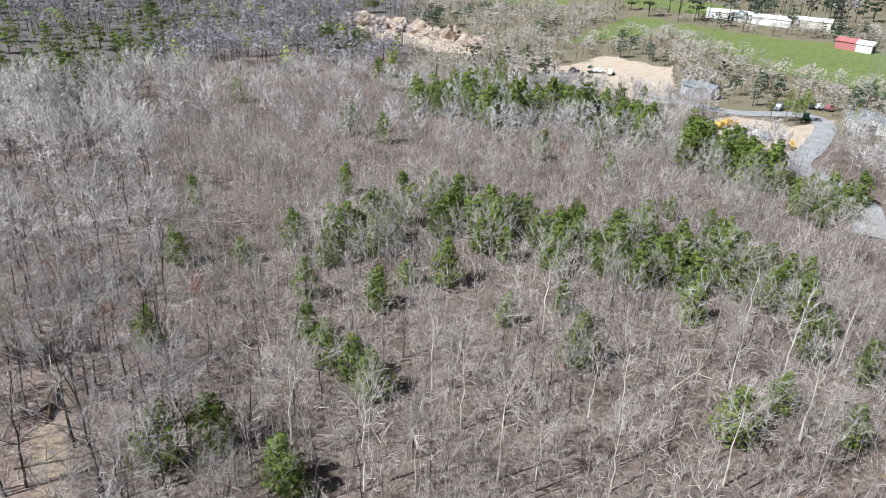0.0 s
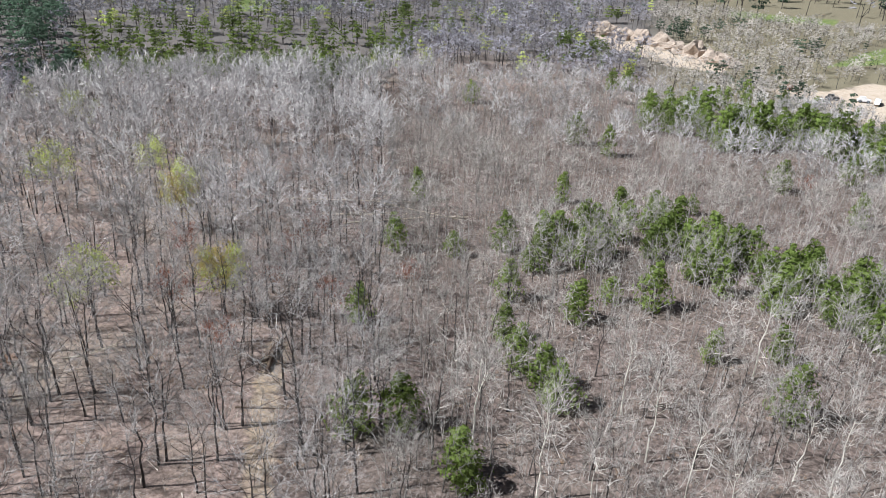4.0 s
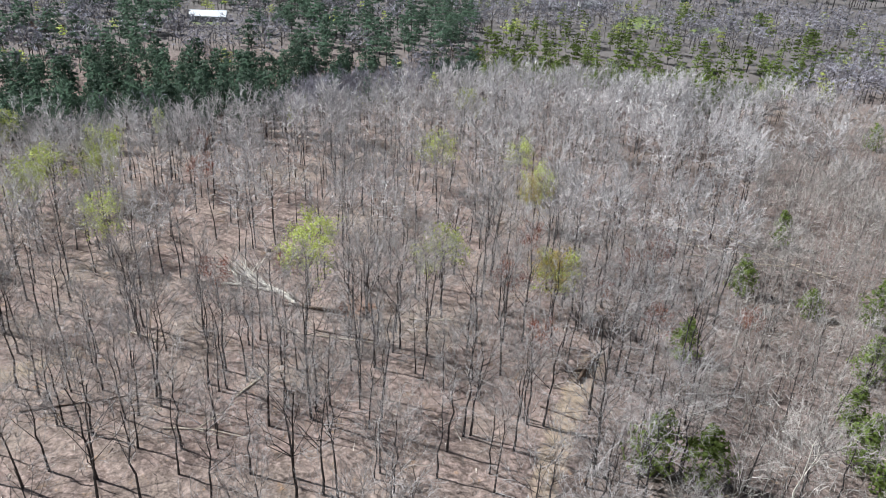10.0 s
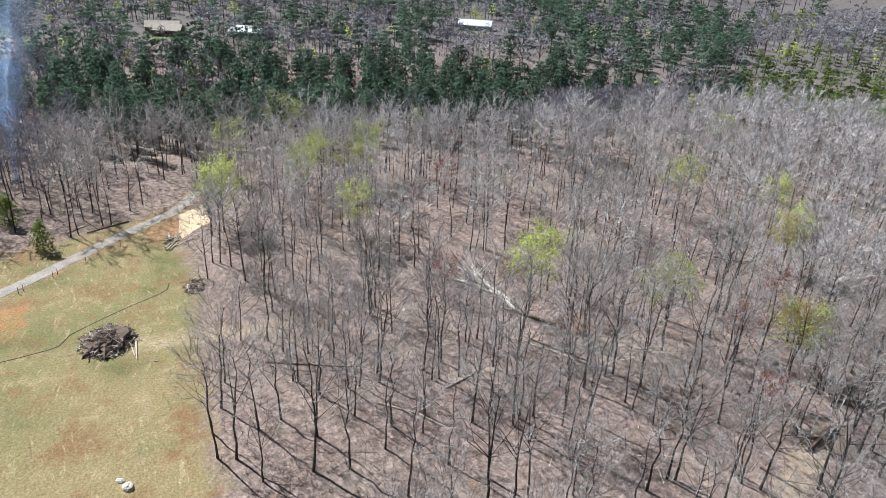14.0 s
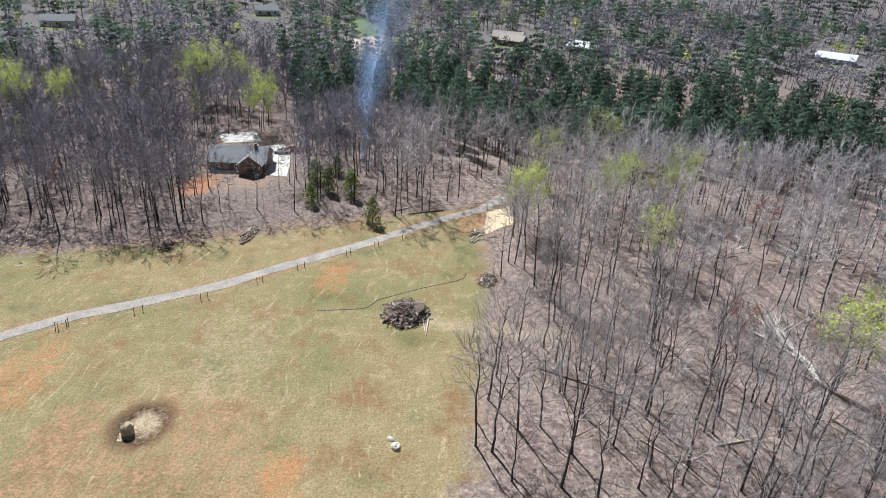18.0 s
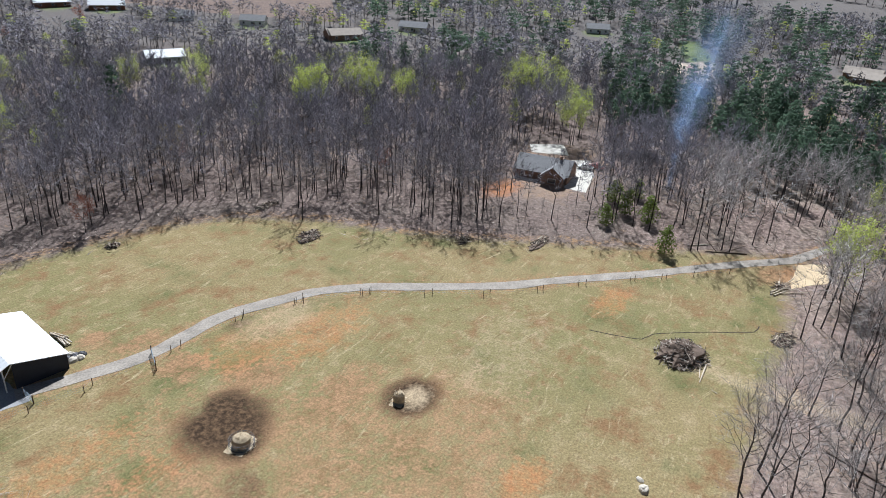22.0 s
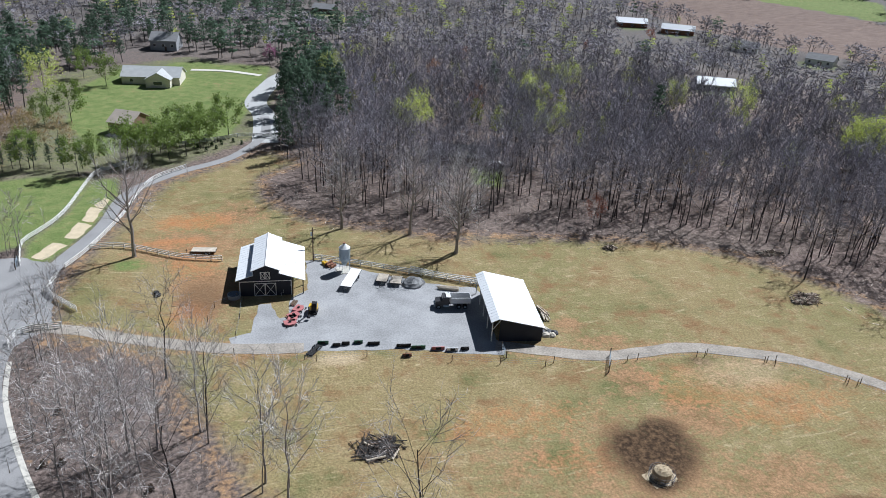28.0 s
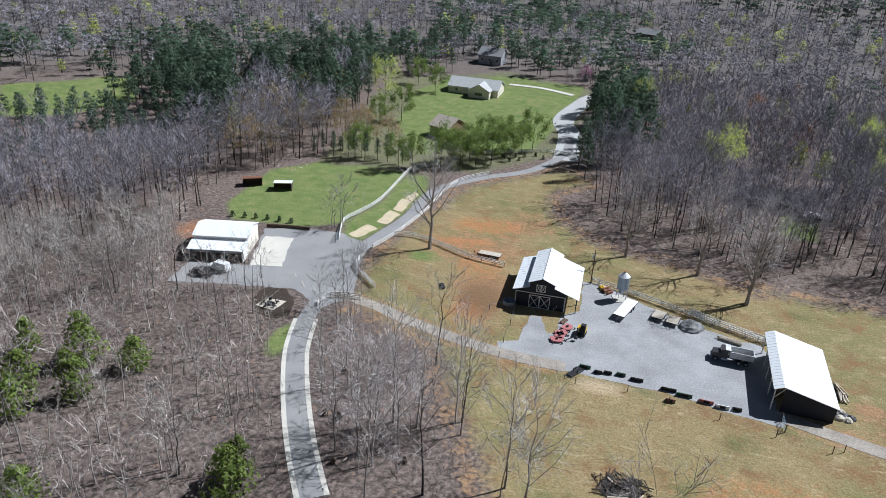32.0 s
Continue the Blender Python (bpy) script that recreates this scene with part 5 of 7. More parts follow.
def build_barn():
    ob = thing("barn", "navy barn with white trim and a raised white metal roof", "barn", -3.7, -134.6, 0, 175)
    D = 16.0
    g = Geo()
    out = [(-6.5, 0, 0), (4.2, 0, 0), (4.2, 0, 4.3), (1.7, 0, 5.2), (1.7, 0, 5.9), (-0.95, 0, 7.1), (-3.6, 0, 5.9), (-3.6, 0, 4.9), (-6.5, 0, 3.95)]
    g.prism(out[::-1], (0, D - 0.6, 0))
    part("wall", g, NAVY, ob, "navy board siding")
    slopes = (
        ("monitor_roof", (-0.95, 7.4), (-4.0, 6.1)),
        ("monitor_roof", (-0.95, 7.4), (2.1, 6.1)),
        ("side_roof", (-3.55, 5.15), (-7.2, 3.95)),
        ("side_roof", (1.7, 5.5), (7.1, 3.6)),
    )
    for nm, (x0, z0), (x1, z1) in slopes:
        a, b, c, d = (x0, -0.5, z0), (x0, D, z0), (x1, D, z1), (x1, -0.5, z1)
        sg = Geo()
        sheet(sg, *((a, b, c, d) if x1 < x0 else (d, c, b, a)))
        rf = part(nm, sg, WHITE_ROOF, ob, "white metal roof")
        ribs(rf, a, b, c, d, 14, WHITE_ROOF)
    part("ridge_cap", Geo().tube([(-0.95, -0.5, 7.42), (-0.95, D, 7.42)], [0.12, 0.12], 6), WHITE_ROOF, ob)
    cross_door(ob, -3.45, -1.3, 0.05, 2.95, -0.06)
    cross_door(ob, -1.2, 0.95, 0.05, 2.95, -0.06)
    cross_door(ob, -2.1, -1.2, 4.0, 5.6, -0.06, "loft_door")
    cross_door(ob, -1.12, -0.2, 4.0, 5.6, -0.06, "loft_door")
    part("trim_board", Geo().box((-1.15, -0.07, 3.45), (10.7, 0.06, 0.16)), WHITE, ob, "white trim board")
    for x in (-6.45, 4.15):
        part("corner_board", Geo().box((x, -0.06, 1.7), (0.18, 0.07, 3.4)), WHITE, ob, "white corner board")
    part("rail_rack", Geo().tube([(2.0, -0.5, 0.1), (2.0, -0.5, 0.9), (2.5, -0.5, 0.9), (2.5, -0.5, 1.5)], [0.05] * 4, 5), WHITE, ob)
    for y in np.linspace(0.2, D - 0.6, 5):
        part("post", Geo().box((6.6, y, 1.65), (0.2, 0.2, 3.3)), NAVY, ob)
    part("back_wall", Geo().box((5.4, D - 0.7, 1.8), (2.4, 0.12, 3.4)), NAVY, ob)


def build_shed():
    ob = thing("machine_shed", "open-fronted navy machine shed with a white metal roof", "shed", -43.9, -108.7, 0, 171)
    Lg = 19.7
    a, b = (-0.1, -0.4, 4.6), (-0.1, Lg, 4.6)
    r0, r1 = (1.5, -0.4, 5.35), (1.5, Lg, 5.35)
    c, d = (10.7, -0.4, 3.2), (10.7, Lg, 3.2)
    g1, g2 = Geo(), Geo()
    sheet(g1, r0, r1, b, a)
    sheet(g2, c, d, r1, r0)
    f = part("front_roof", g1, WHITE_ROOF, ob, "white metal roof")
    k = part("back_roof", g2, WHITE_ROOF, ob, "white metal roof")
    ribs(f, a, b, r1, r0, 20, WHITE_ROOF)
    ribs(k, r0, r1, d, c, 20, WHITE_ROOF)
    end = [(1.8, 0, 0), (10.3, 0, 0), (10.3, 0, 3.15), (1.8, 0, 5.1)]
    part("end_wall", Geo().prism(end, (0, 0.15, 0)), NAVY, ob, "navy metal siding")
    part("end_wall", Geo().prism([(x, Lg - 0.55, z) for x, y, z in end], (0, 0.15, 0)), NAVY, ob, "navy metal siding")
    part("back_wall", Geo().box((10.3, Lg / 2 - 0.2, 1.55), (0.15, Lg - 0.4, 3.1)), NAVY, ob, "navy metal siding")
    for y in np.linspace(0.1, Lg - 0.5, 5):
        part("post", Geo().box((0.3, y, 2.3), (0.18, 0.18, 4.6)), WHITE, ob, "white post")
    part("header_beam", Geo().box((0.3, Lg / 2 - 0.2, 4.3), (0.14, Lg - 0.4, 0.3)), WHITE, ob)
    part("brace", Geo().tube([(0.3, 0.05, 2.6), (1.9, 0.05, 4.9)], [0.08, 0.08], 4), WHITE, ob)


def window(parent, c, w, h, yaw=0.0):
    """A window of frame and pane set on a wall; c its middle, yaw the wall's turn."""
    ca, sa = math.cos(radians(yaw)), math.sin(radians(yaw))
    fr = part("window", Geo().box(c, (w + 0.2, 0.10, h + 0.2), yaw), WHITE, parent, "white-framed window")
    part("pane", Geo().box((c[0] + sa * 0.03, c[1] - ca * 0.03, c[2]), (w, 0.1, h), yaw), GLASS, fr, "dark glass pane")


def build_garage():
    ob = thing("garage", "white metal garage with a lean-to roof along the front", "garage", 79.5, -137.1, 0, 188)
    out = [(0, 4.3, 0), (0, 13.6, 0), (0, 13.6, 4.3), (0, 9.0, 5.7), (0, 4.3, 4.4)]
    part("wall", Geo().prism(out, (12.8, 0, 0)), WHITE, ob, "white metal siding")
    for y0, z0, y1, z1, nm in ((4.0, 4.5, 9.0, 5.95, "main_roof"), (9.0, 5.95, 14.0, 4.4, "main_roof"), (-0.2, 2.9, 4.3, 3.7, "lean_to_roof")):
        g = Geo()
        a, b, c, d = (-0.3, y0, z0), (13.1, y0, z0), (13.1, y1, z1), (-0.3, y1, z1)
        sheet(g, a, b, c, d)
        rf = part(nm, g, WHITE_ROOF, ob, "white metal roof")
        ribs(rf, a, b, c, d, 14, WHITE_ROOF)
    for x in np.linspace(0.2, 12.6, 4):
        part("post", Geo().box((x, 0.1, 1.4), (0.2, 0.2, 2.8)), WHITE, ob, "white post")
    part("side_wall", Geo().prism([(12.75, 0, 0), (12.75, 4.3, 0), (12.75, 4.3, 3.5), (12.75, 0, 2.75)], (0.12, 0, 0)), WHITE, ob)
    for y in (5.6, 8.9, 12.0):
        dr = part("roller_door", Geo().box((12.84, y, 1.5), (0.1, 2.5, 3.0)), CREAM, ob, "pale roller door")
        for z in (0.75, 1.5, 2.25):
            part("door_seam", Geo().box((12.9, y, z), (0.03, 2.4, 0.05)), GREY_WALL, dr)
    part("storage_cabinet", Geo().box((4.6, 3.6, 0.9), (0.9, 0.7, 1.8)), GREY_WALL, ob)


def house(x, y, yaw, w, l, h, rise, wall, roof, label, wing=None, porch=False, chimney=False):
    """A house: front along local x, depth along local y away from the front."""
    ob = thing("house", label, "house", x, y, float(height(x, y)), yaw, "houses")
    o = 0.5

    def block(x0, x1, y0, y1, hh, rr, along_x):
        if along_x:
            m = (y0 + y1) / 2
            out = [(x0, y0, -0.4), (x0, y1, -0.4), (x0, y1, hh), (x0, m, hh + rr), (x0, y0, hh)]
            part("wall", Geo().prism(out, (x1 - x0, 0, 0)), wall, ob)
            for ya, za, yb, zb in ((y0 - o, hh - 0.1, m, hh + rr + .12), (m, hh + rr + .12, y1 + o, hh - 0.1)):
                g = Geo()
                sheet(g, (x0 - o, ya, za), (x1 + o, ya, za), (x1 + o, yb, zb), (x0 - o, yb, zb), 0.2)
                part("roof", g, roof, ob)
        else:
            m = (x0 + x1) / 2
            out = [(x0, y0, -0.4), (x1, y0, -0.4), (x1, y0, hh), (m, y0, hh + rr), (x0, y0, hh)]
            part("wall", Geo().prism(out[::-1], (0, y1 - y0, 0)), wall, ob)
            for xa, za, xb, zb in ((x0 - o, hh - 0.1, m, hh + rr + .12), (m, hh + rr + .12, x1 + o, hh - 0.1)):
                g = Geo()
                sheet(g, (xb, y0 - o, zb), (xb, y1 + o, zb), (xa, y1 + o, za), (xa, y0 - o, za), 0.2)
                part("roof", g, roof, ob)

    block(-w / 2, w / 2, 0, l, h, rise, True)
    if wing:
        wx, ww, wd = wing
        block(wx - ww / 2, wx + ww / 2, -wd, l / 2, h - 0.05, rise * 0.85, False)
        window(ob, (wx, -wd - 0.03, h * 0.5), ww * 0.35, 1.3)
    for k in range(3):
        xx = -w / 2 + w * (k + 0.5) / 3
        if wing and abs(xx - wing[0]) < wing[1] / 2 + 0.6:
            continue
        window(ob, (xx, -0.03, h * 0.52), 1.2, 1.3)
    part("door", Geo().box((w * 0.08, -0.04, 1.0), (1.0, 0.1, 2.1)), POST, ob)
    if porch:
        part("porch", Geo().box((-w * 0.25, -1.4, 0.15), (w * 0.45, 2.6, 0.3)), CONCRETE, ob)
    if chimney:
        part("chimney", Geo().box((w * 0.28, l * 0.5, h + rise), (0.8, 0.8, 1.8)), BRICK_WALL, ob)
    return ob


build_barn()
build_shed()
build_garage()
house(-199.2, -83.6, 98, 17.5, 12, 3.0, 3.4, BRICK_WALL, SHINGLE, "brown brick house with a dark grey roof in the woods", wing=(4.5, 7.0, 2.5), porch=True, chimney=True)
house(*(36.6, -327.8), 172, 24.0, 13, 3.4, 3.2, CREAM, PALE_SHINGLE, "cream ranch house with a pale grey roof above a lawn", wing=(4.0, 10.0, 5.0), chimney=False)
house(*(40.5, -256.7), 150, 9.0, 11, 4.5, 3.0, BRICK_WALL, TAN_ROOF, "brown house with a tan shingle roof among trees", porch=True)
house(*(35.7, -391.7), 168, 13.0, 11, 5.0, 3.5, GREY_WALL, SHINGLE, "two-storey grey house behind tall trees")
house(-69.0, -213.0, 160, 21.0, 10, 3.0, 2.4, BROWN_WALL, DARK_SHINGLE, "low brown house with a nearly black roof behind bare trees")
FAR_HOUSES = [(-58.4, -508.3), (-227.6, -298.5), (-283.9, -424.5), (-321.1, -336.2), (-336.1, -274.3), (-264.5, -450.7), (-298.1, -372.8), (-383.7, -259.4), (-337.1, -275.1), (-472.4, -168.4), (-439.7, -8.1), (-426.0, 37.0), (-437.4, 93.4), (-580.4, 174.4), (-431.4, 178.8), (-431.1, -6.1), (-364.4, 460.3), (-395.4, 548.3), (-369.8, 426.7), (347.6, 546.9)]
far_looks = [(BROWN_WALL, SHINGLE, "dark house with a grey roof on the far slope"), (GREY_WALL, WHITE_ROOF, "grey house with a white metal roof in the woods"), (RUST, WHITE_ROOF, "long low building with a white roof"), (WHITE, SHINGLE, "white house with a grey shingle roof"), (BRICK_WALL, TAN_ROOF, "brick house with a tan roof"), (CREAM, SHINGLE, "cream house with a grey roof by a lawn")]
for n, (x, y) in enumerate(FAR_HOUSES):
    wl, rf, lb = far_looks[(0, 1, 2, 3, 4, 2, 3, 5, 4, 3, 4, 1, 4, 5, 1, 4, 3, 5, 3, 0)[n % 20]]
    house(x, y, math.degrees(math.atan2(-x, y)) + (n * 37) % 50 - 25, 15 + n % 3 * 3, 10, 3.2, 2.8, wl, rf, lb)


# ---------------------------------------------------------------- fences
def board_fence(line, label, rails=3, step=2.5, h=1.35, material=WHITE, closed_label="fence"):
    pts = smooth_line(line, step)
    ob = thing("fence", label, "fence", *pts[0], 0, 0)
    x0, y0 = pts[0]
    for x, y in pts:
        part("post", Geo().box((x - x0, y - y0, h / 2), (0.2, 0.2, h)), material, ob)
    for (ax, ay), (bx, by) in zip(pts, pts[1:]):
        ln = math.hypot(bx - ax, by - ay)
        for k in range(rails):
            z = h * (0.32 + 0.62 * k / max(rails - 1, 1))
            part("rail", Geo().box(((ax + bx) / 2 - x0, (ay + by) / 2 - y0, z), (ln, 0.07, 0.2), math.degrees(math.atan2(by - ay, bx - ax))), material, ob)


for line in (
    [(49.2, -157.3), (51.3, -168.5), (49.4, -174.1), (45.7, -186.3), (43.0, -214.8), (39.6, -219.9), (35.0, -225.2)],
    [(39.6, -154.3), (36.0, -163.6), (31.2, -182.7), (29.0, -198.2), (25.6, -210.2), (17.4, -219.4)],
    [(36.0, -163.6), (31.2, -164.1), (26.0, -162.0), (20.8, -158.7), (15.3, -155.4), (6.5, -152.8)],
    [(40.3, -150.9), (41.1, -143.9), (37.4, -138.5), (34.1, -134.7)],
    [(43.5, -123.4), (43.0, -126.9), (40.6, -128.5), (35.7, -128.8)],
    [(-14.3, -150.3), (-24.5, -145.3), (-39.5, -136.5), (-48.9, -131.0)],
    [(20.4, -243.0), (9.4, -247.2), (-0.9, -251.7), (-11.7, -247.9)],
    [(-35.4, -140.6), (-40.0, -137.1), (-48.6, -132.4), (-48.9, -131.0)],
):
    board_fence(line, "white three-board rail fence")


def wire_fence(pairs, label):
    ob = thing("wire_fence", label, "fence", *pairs[0], 0)
    x0, y0 = pairs[0]
    for x, y in pairs:
        part("post", Geo().tube([(x - x0, y - y0, -0.1), (x - x0, y - y0, 1.5)], [0.075, 0.065], 6), POST, ob)
    for (ax, ay), (bx, by) in zip(pairs, pairs[1:]):
        for z in (0.5, 0.95, 1.35):
            part("wire", Geo().tube([(ax - x0, ay - y0, z), (bx - x0, by - y0, z)], [0.012, 0.012], 3, cap=False), GALV, ob)


wire_fence([(-83.7, -95.6), (-94.3, -91.5), (-95.6, -90.1), (-105.8, -83.0), (-107.0, -81.5), (-113.9, -71.6), (-115.3, -70.5), (-121.5, -61.1), (-122.7, -60.1), (-130.8, -52.4), (-131.9, -51.5), (-139.2, -45.9), (-140.5, -44.6), (-148.4, -36.7), (-149.6, -36.0), (-154.4, -31.0), (-155.3, -30.2), (-160.7, -25.1), (-167.9, -18.2)], "wire fence with dark posts along the farm road")
wire_fence([(4.2, -113.4), (-10.2, -108.4), (-19.5, -108.1), (-26.5, -106.3), (-34.7, -103.6), (-43.3, -101.0), (-51.5, -98.8), (-53.5, -99.5), (-63.7, -96.4), (-67.7, -97.2), (-70.0, -97.3), (-82.1, -95.9), (-84.6, -96.2), (-94.9, -91.5), (-96.9, -91.5), (-105.6, -82.3), (-108.0, -81.8)], "wire fence with dark posts beside the gravel yard")
wire_fence([(9.1, -126.0), (7.9, -131.3), (3.4, -134.1)], "old wire pen fence beside the barn")
wire_fence([(3.8, -119.1), (3.0, -125.9), (2.5, -132.7)], "old wire pen fence beside the barn")


# ---------------------------------------------------------------- vehicles and machines
def wheel(parent, x, y, r=0.5, w=0.3, name="wheel"):
    wh = part(name, Geo().tube([(x, y - w / 2, r), (x, y + w / 2, r)], [r, r], 12), BLACK, parent)
    part("rim", Geo().tube([(x, y - w / 2 - 0.01, r), (x, y + w / 2 + 0.01, r)], [r * 0.55, r * 0.55], 10), GALV, wh)


def dump_truck(x, y, yaw):
    """Nose towards local -x."""
    ob = thing("dump_truck", "dark dump truck with a grey steel tipper bed", "truck", x, y, 0.04, yaw)
    part("frame", Geo().box((0.2, 0, 0.85), (7.0, 0.9, 0.25)), DARK_METAL, ob)
    part("hood", Geo().prism([(-3.6, -0.95, 0.8), (-2.2, -1.0, 0.8), (-2.2, -1.0, 1.9), (-3.5, -0.95, 1.7)], (0, 1.95, 0)), DARK_METAL, ob)
    cab = part("cab", Geo().prism([(-2.2, -1.1, 0.8), (-0.75, -1.1, 0.8), (-0.75, -1.1, 2.7), (-1.95, -1.1, 2.7), (-2.2, -1.1, 1.9)], (0, 2.2, 0)), DARK_METAL, ob)
    part("windscreen", Geo().prism([(-2.23, -0.95, 1.92), (-1.98, -0.95, 2.62), (-2.0, -0.95, 2.64), (-2.26, -0.95, 1.94)], (0, 1.9, 0)), GLASS, cab)
    part("bumper", Geo().box((-3.7, 0, 0.7), (0.2, 2.2, 0.35)), GALV, ob)
    part("fuel_tank", Geo().tube([(-1.9, -1.05, 0.75), (-0.8, -1.05, 0.75)], [0.3, 0.3], 10), GALV, ob)
    part("exhaust", Geo().tube([(-0.65, 0.9, 1.0), (-0.65, 0.9, 3.2)], [0.08, 0.08], 6), GALV, ob)
    for yy in (-1.2, 1.12):
        part("bed_side", Geo().box((1.7, yy, 2.0), (4.3, 0.1, 1.3)), GREY_STEEL, ob, "grey steel bed side")
        for k in range(5):
            part("bed_rib", Geo().box((-0.2 + k * 0.95, yy + (-0.08 if yy < 0 else 0.08), 2.0), (0.1, 0.08, 1.25)), GREY_STEEL, ob)
    part("bed_floor", Geo().box((1.7, 0, 1.35), (4.3, 2.3, 0.12)), DARK_METAL, ob)
    part("bed_front", Geo().box((-0.45, 0, 2.1), (0.1, 2.4, 1.5)), GREY_STEEL, ob)
    part("tailgate", Geo().box((3.85, 0, 1.95), (0.1, 2.4, 1.2)), GREY_STEEL, ob)
    part("cab_shield", Geo().box((-0.9, 0, 2.85), (1.0, 2.3, 0.08)), GREY_STEEL, ob)
    for xx in (-2.9, 1.4, 2.7):
        for yy in (-1.0, 1.0):
            wheel(ob, xx, yy, 0.5, 0.35 if xx < 0 else 0.55)


GREY_STEEL = mat("light_grey_steel", (0.66, 0.67, 0.68), 0.5, 0.0, var=0.12, scale=0.9)
dump_truck(-40.3, -123.2, 171)


def pickup(x, y, yaw, material, label, cap=False):
    ob = thing("pickup_truck" if not cap else "van", label, "vehicle", x, y, 0.05, yaw)
    part("body", Geo().prism([(-2.7, -0.95, 0.45), (2.7, -0.95, 0.45), (2.7, -0.95, 1.05), (-1.4, -0.95, 1.1), (-2.65, -0.95, 0.95)], (0, 1.9, 0)), material, ob)
    roof_z = 1.85 if not cap else 2.2
    cabn = part("cab", Geo().prism([(-1.4, -0.85, 1.08), (0.8 if not cap else 2.6, -0.85, 1.08), (0.6 if not cap else 2.5, -0.85, roof_z), (-0.7, -0.85, roof_z)], (0, 1.7, 0)), material, ob)
    part("windscreen", Geo().prism([(-1.38, -0.78, 1.14), (-0.74, -0.78, roof_z - 0.06), (-0.78, -0.78, roof_z - 0.04), (-1.44, -0.78, 1.16)], (0, 1.56, 0)), GLASS, cabn)
    for yy in (-0.86, 0.84):
        part("side_window", Geo().box((-0.1, yy, 1.5), (1.1, 0.03, 0.4)), GLASS, cabn)
    if not cap:
        part("bed_liner", Geo().box((1.75, 0, 1.06), (1.6, 1.5, 0.06)), BLACK, ob)
    for xx in (-1.75, 1.75):
        for yy in (-0.85, 0.85):
            wheel(ob, xx, yy, 0.38, 0.25)


pickup(*(70.4, -133.9), 165, WHITE_STEEL, "white van parked on the asphalt by the garage", True)
pickup(*(72.9, -130.6), 170, DARK_METAL, "dark pickup truck parked beside the white van")
pickup(*(-220.1, -76.3), 100, WHITE_STEEL, "white pickup on the pale concrete drive of the wood house")
pickup(*(-223.3, -73.5), 70, RED, "dark red car beside the wood house")


def excavator(x, y, yaw):
    ob = thing("mini_excavator", "yellow and black mini excavator on crawler tracks", "excavator", x, y, 0.04, yaw)
    for yy in (-0.75, 0.75):
        part("crawler", Geo().prism([(-1.1, yy - 0.18, 0.25), (-0.9, yy - 0.18, 0), (0.9, yy - 0.18, 0), (1.1, yy - 0.18, 0.25), (0.9, yy - 0.18, 0.5), (-0.9, yy - 0.18, 0.5)], (0, 0.36, 0)), BLACK, ob)
    part("undercarriage", Geo().box((0, 0, 0.4), (1.2, 1.2, 0.25)), DARK_METAL, ob)
    part("body", Geo().prism([(-0.4, -0.85, 0.6), (1.2, -0.85, 0.6), (1.35, -0.85, 0.9), (1.2, -0.85, 1.45), (-0.4, -0.85, 1.4)], (0, 1.7, 0)), YELLOW, ob)
    cb = part("cab", Geo().prism([(-0.9, -0.8, 0.7), (0.4, -0.8, 0.7), (0.4, -0.8, 2.35), (-0.6, -0.8, 2.35), (-0.9, -0.8, 1.6)], (0, 1.0, 0)), BLACK, ob)
    part("cab_glass", Geo().box((-0.15, -0.82, 1.75), (0.8, 0.03, 0.8)), GLASS, cb)
    bm_ = part("boom", Geo().tube([(-0.7, 0.4, 0.9), (-1.6, 0.4, 2.6), (-2.6, 0.4, 2.7)], [0.17, 0.16, 0.12], 4), YELLOW, ob)
    part("ram", Geo().tube([(-0.9, 0.4, 0.8), (-1.9, 0.4, 2.2)], [0.06, 0.06], 6), GALV, bm_)
    part("dipper", Geo().tube([(-2.6, 0.4, 2.8), (-3.1, 0.4, 1.1)], [0.12, 0.1], 4), BLACK, ob)
    part("bucket", Geo().prism([(-3.35, 0.1, 0.9), (-2.85, 0.1, 1.1), (-2.7, 0.1, 0.5), (-3.2, 0.1, 0.4)], (0, 0.6, 0)), DARK_METAL, ob)
    part("blade", Geo().box((-1.4, 0, 0.3), (0.1, 1.7, 0.4)), BLACK, ob)


excavator(*(-11.5, -126.0), 255)


def mower(x, y, yaw, label="red rotary mower deck lying on the gravel"):
    ob = thing("mower_deck", label, "mower", x, y, 0.04, yaw, "red mowing machines")
    part("deck", Geo().prism([(-1.2, -0.9, 0.25), (1.2, -0.9, 0.25), (1.2, 0.5, 0.25), (0.6, 0.95, 0.25), (-0.6, 0.95, 0.25), (-1.2, 0.5, 0.25)], (0, 0, 0.22)), RED, ob)
    part("gearbox", Geo().box((0, 0, 0.6), (0.4, 0.4, 0.3)), BLACK, ob)
    part("hitch", Geo().tube([(-0.5, -0.9, 0.4), (0, -1.5, 0.9), (0.5, -0.9, 0.4)], [0.05] * 3, 5), RED, ob)
    for xx in (-0.9, 0.9):
        wheel(ob, xx, 1.2, 0.22, 0.15, "tail_wheel")


for (x, y), a in zip([(-6.6, -122.2), (-7.5, -125.0), (-8.7, -127.5), (-7.2, -123.8)], (10, 30, 55, 80)):
    mower(x, y, a)


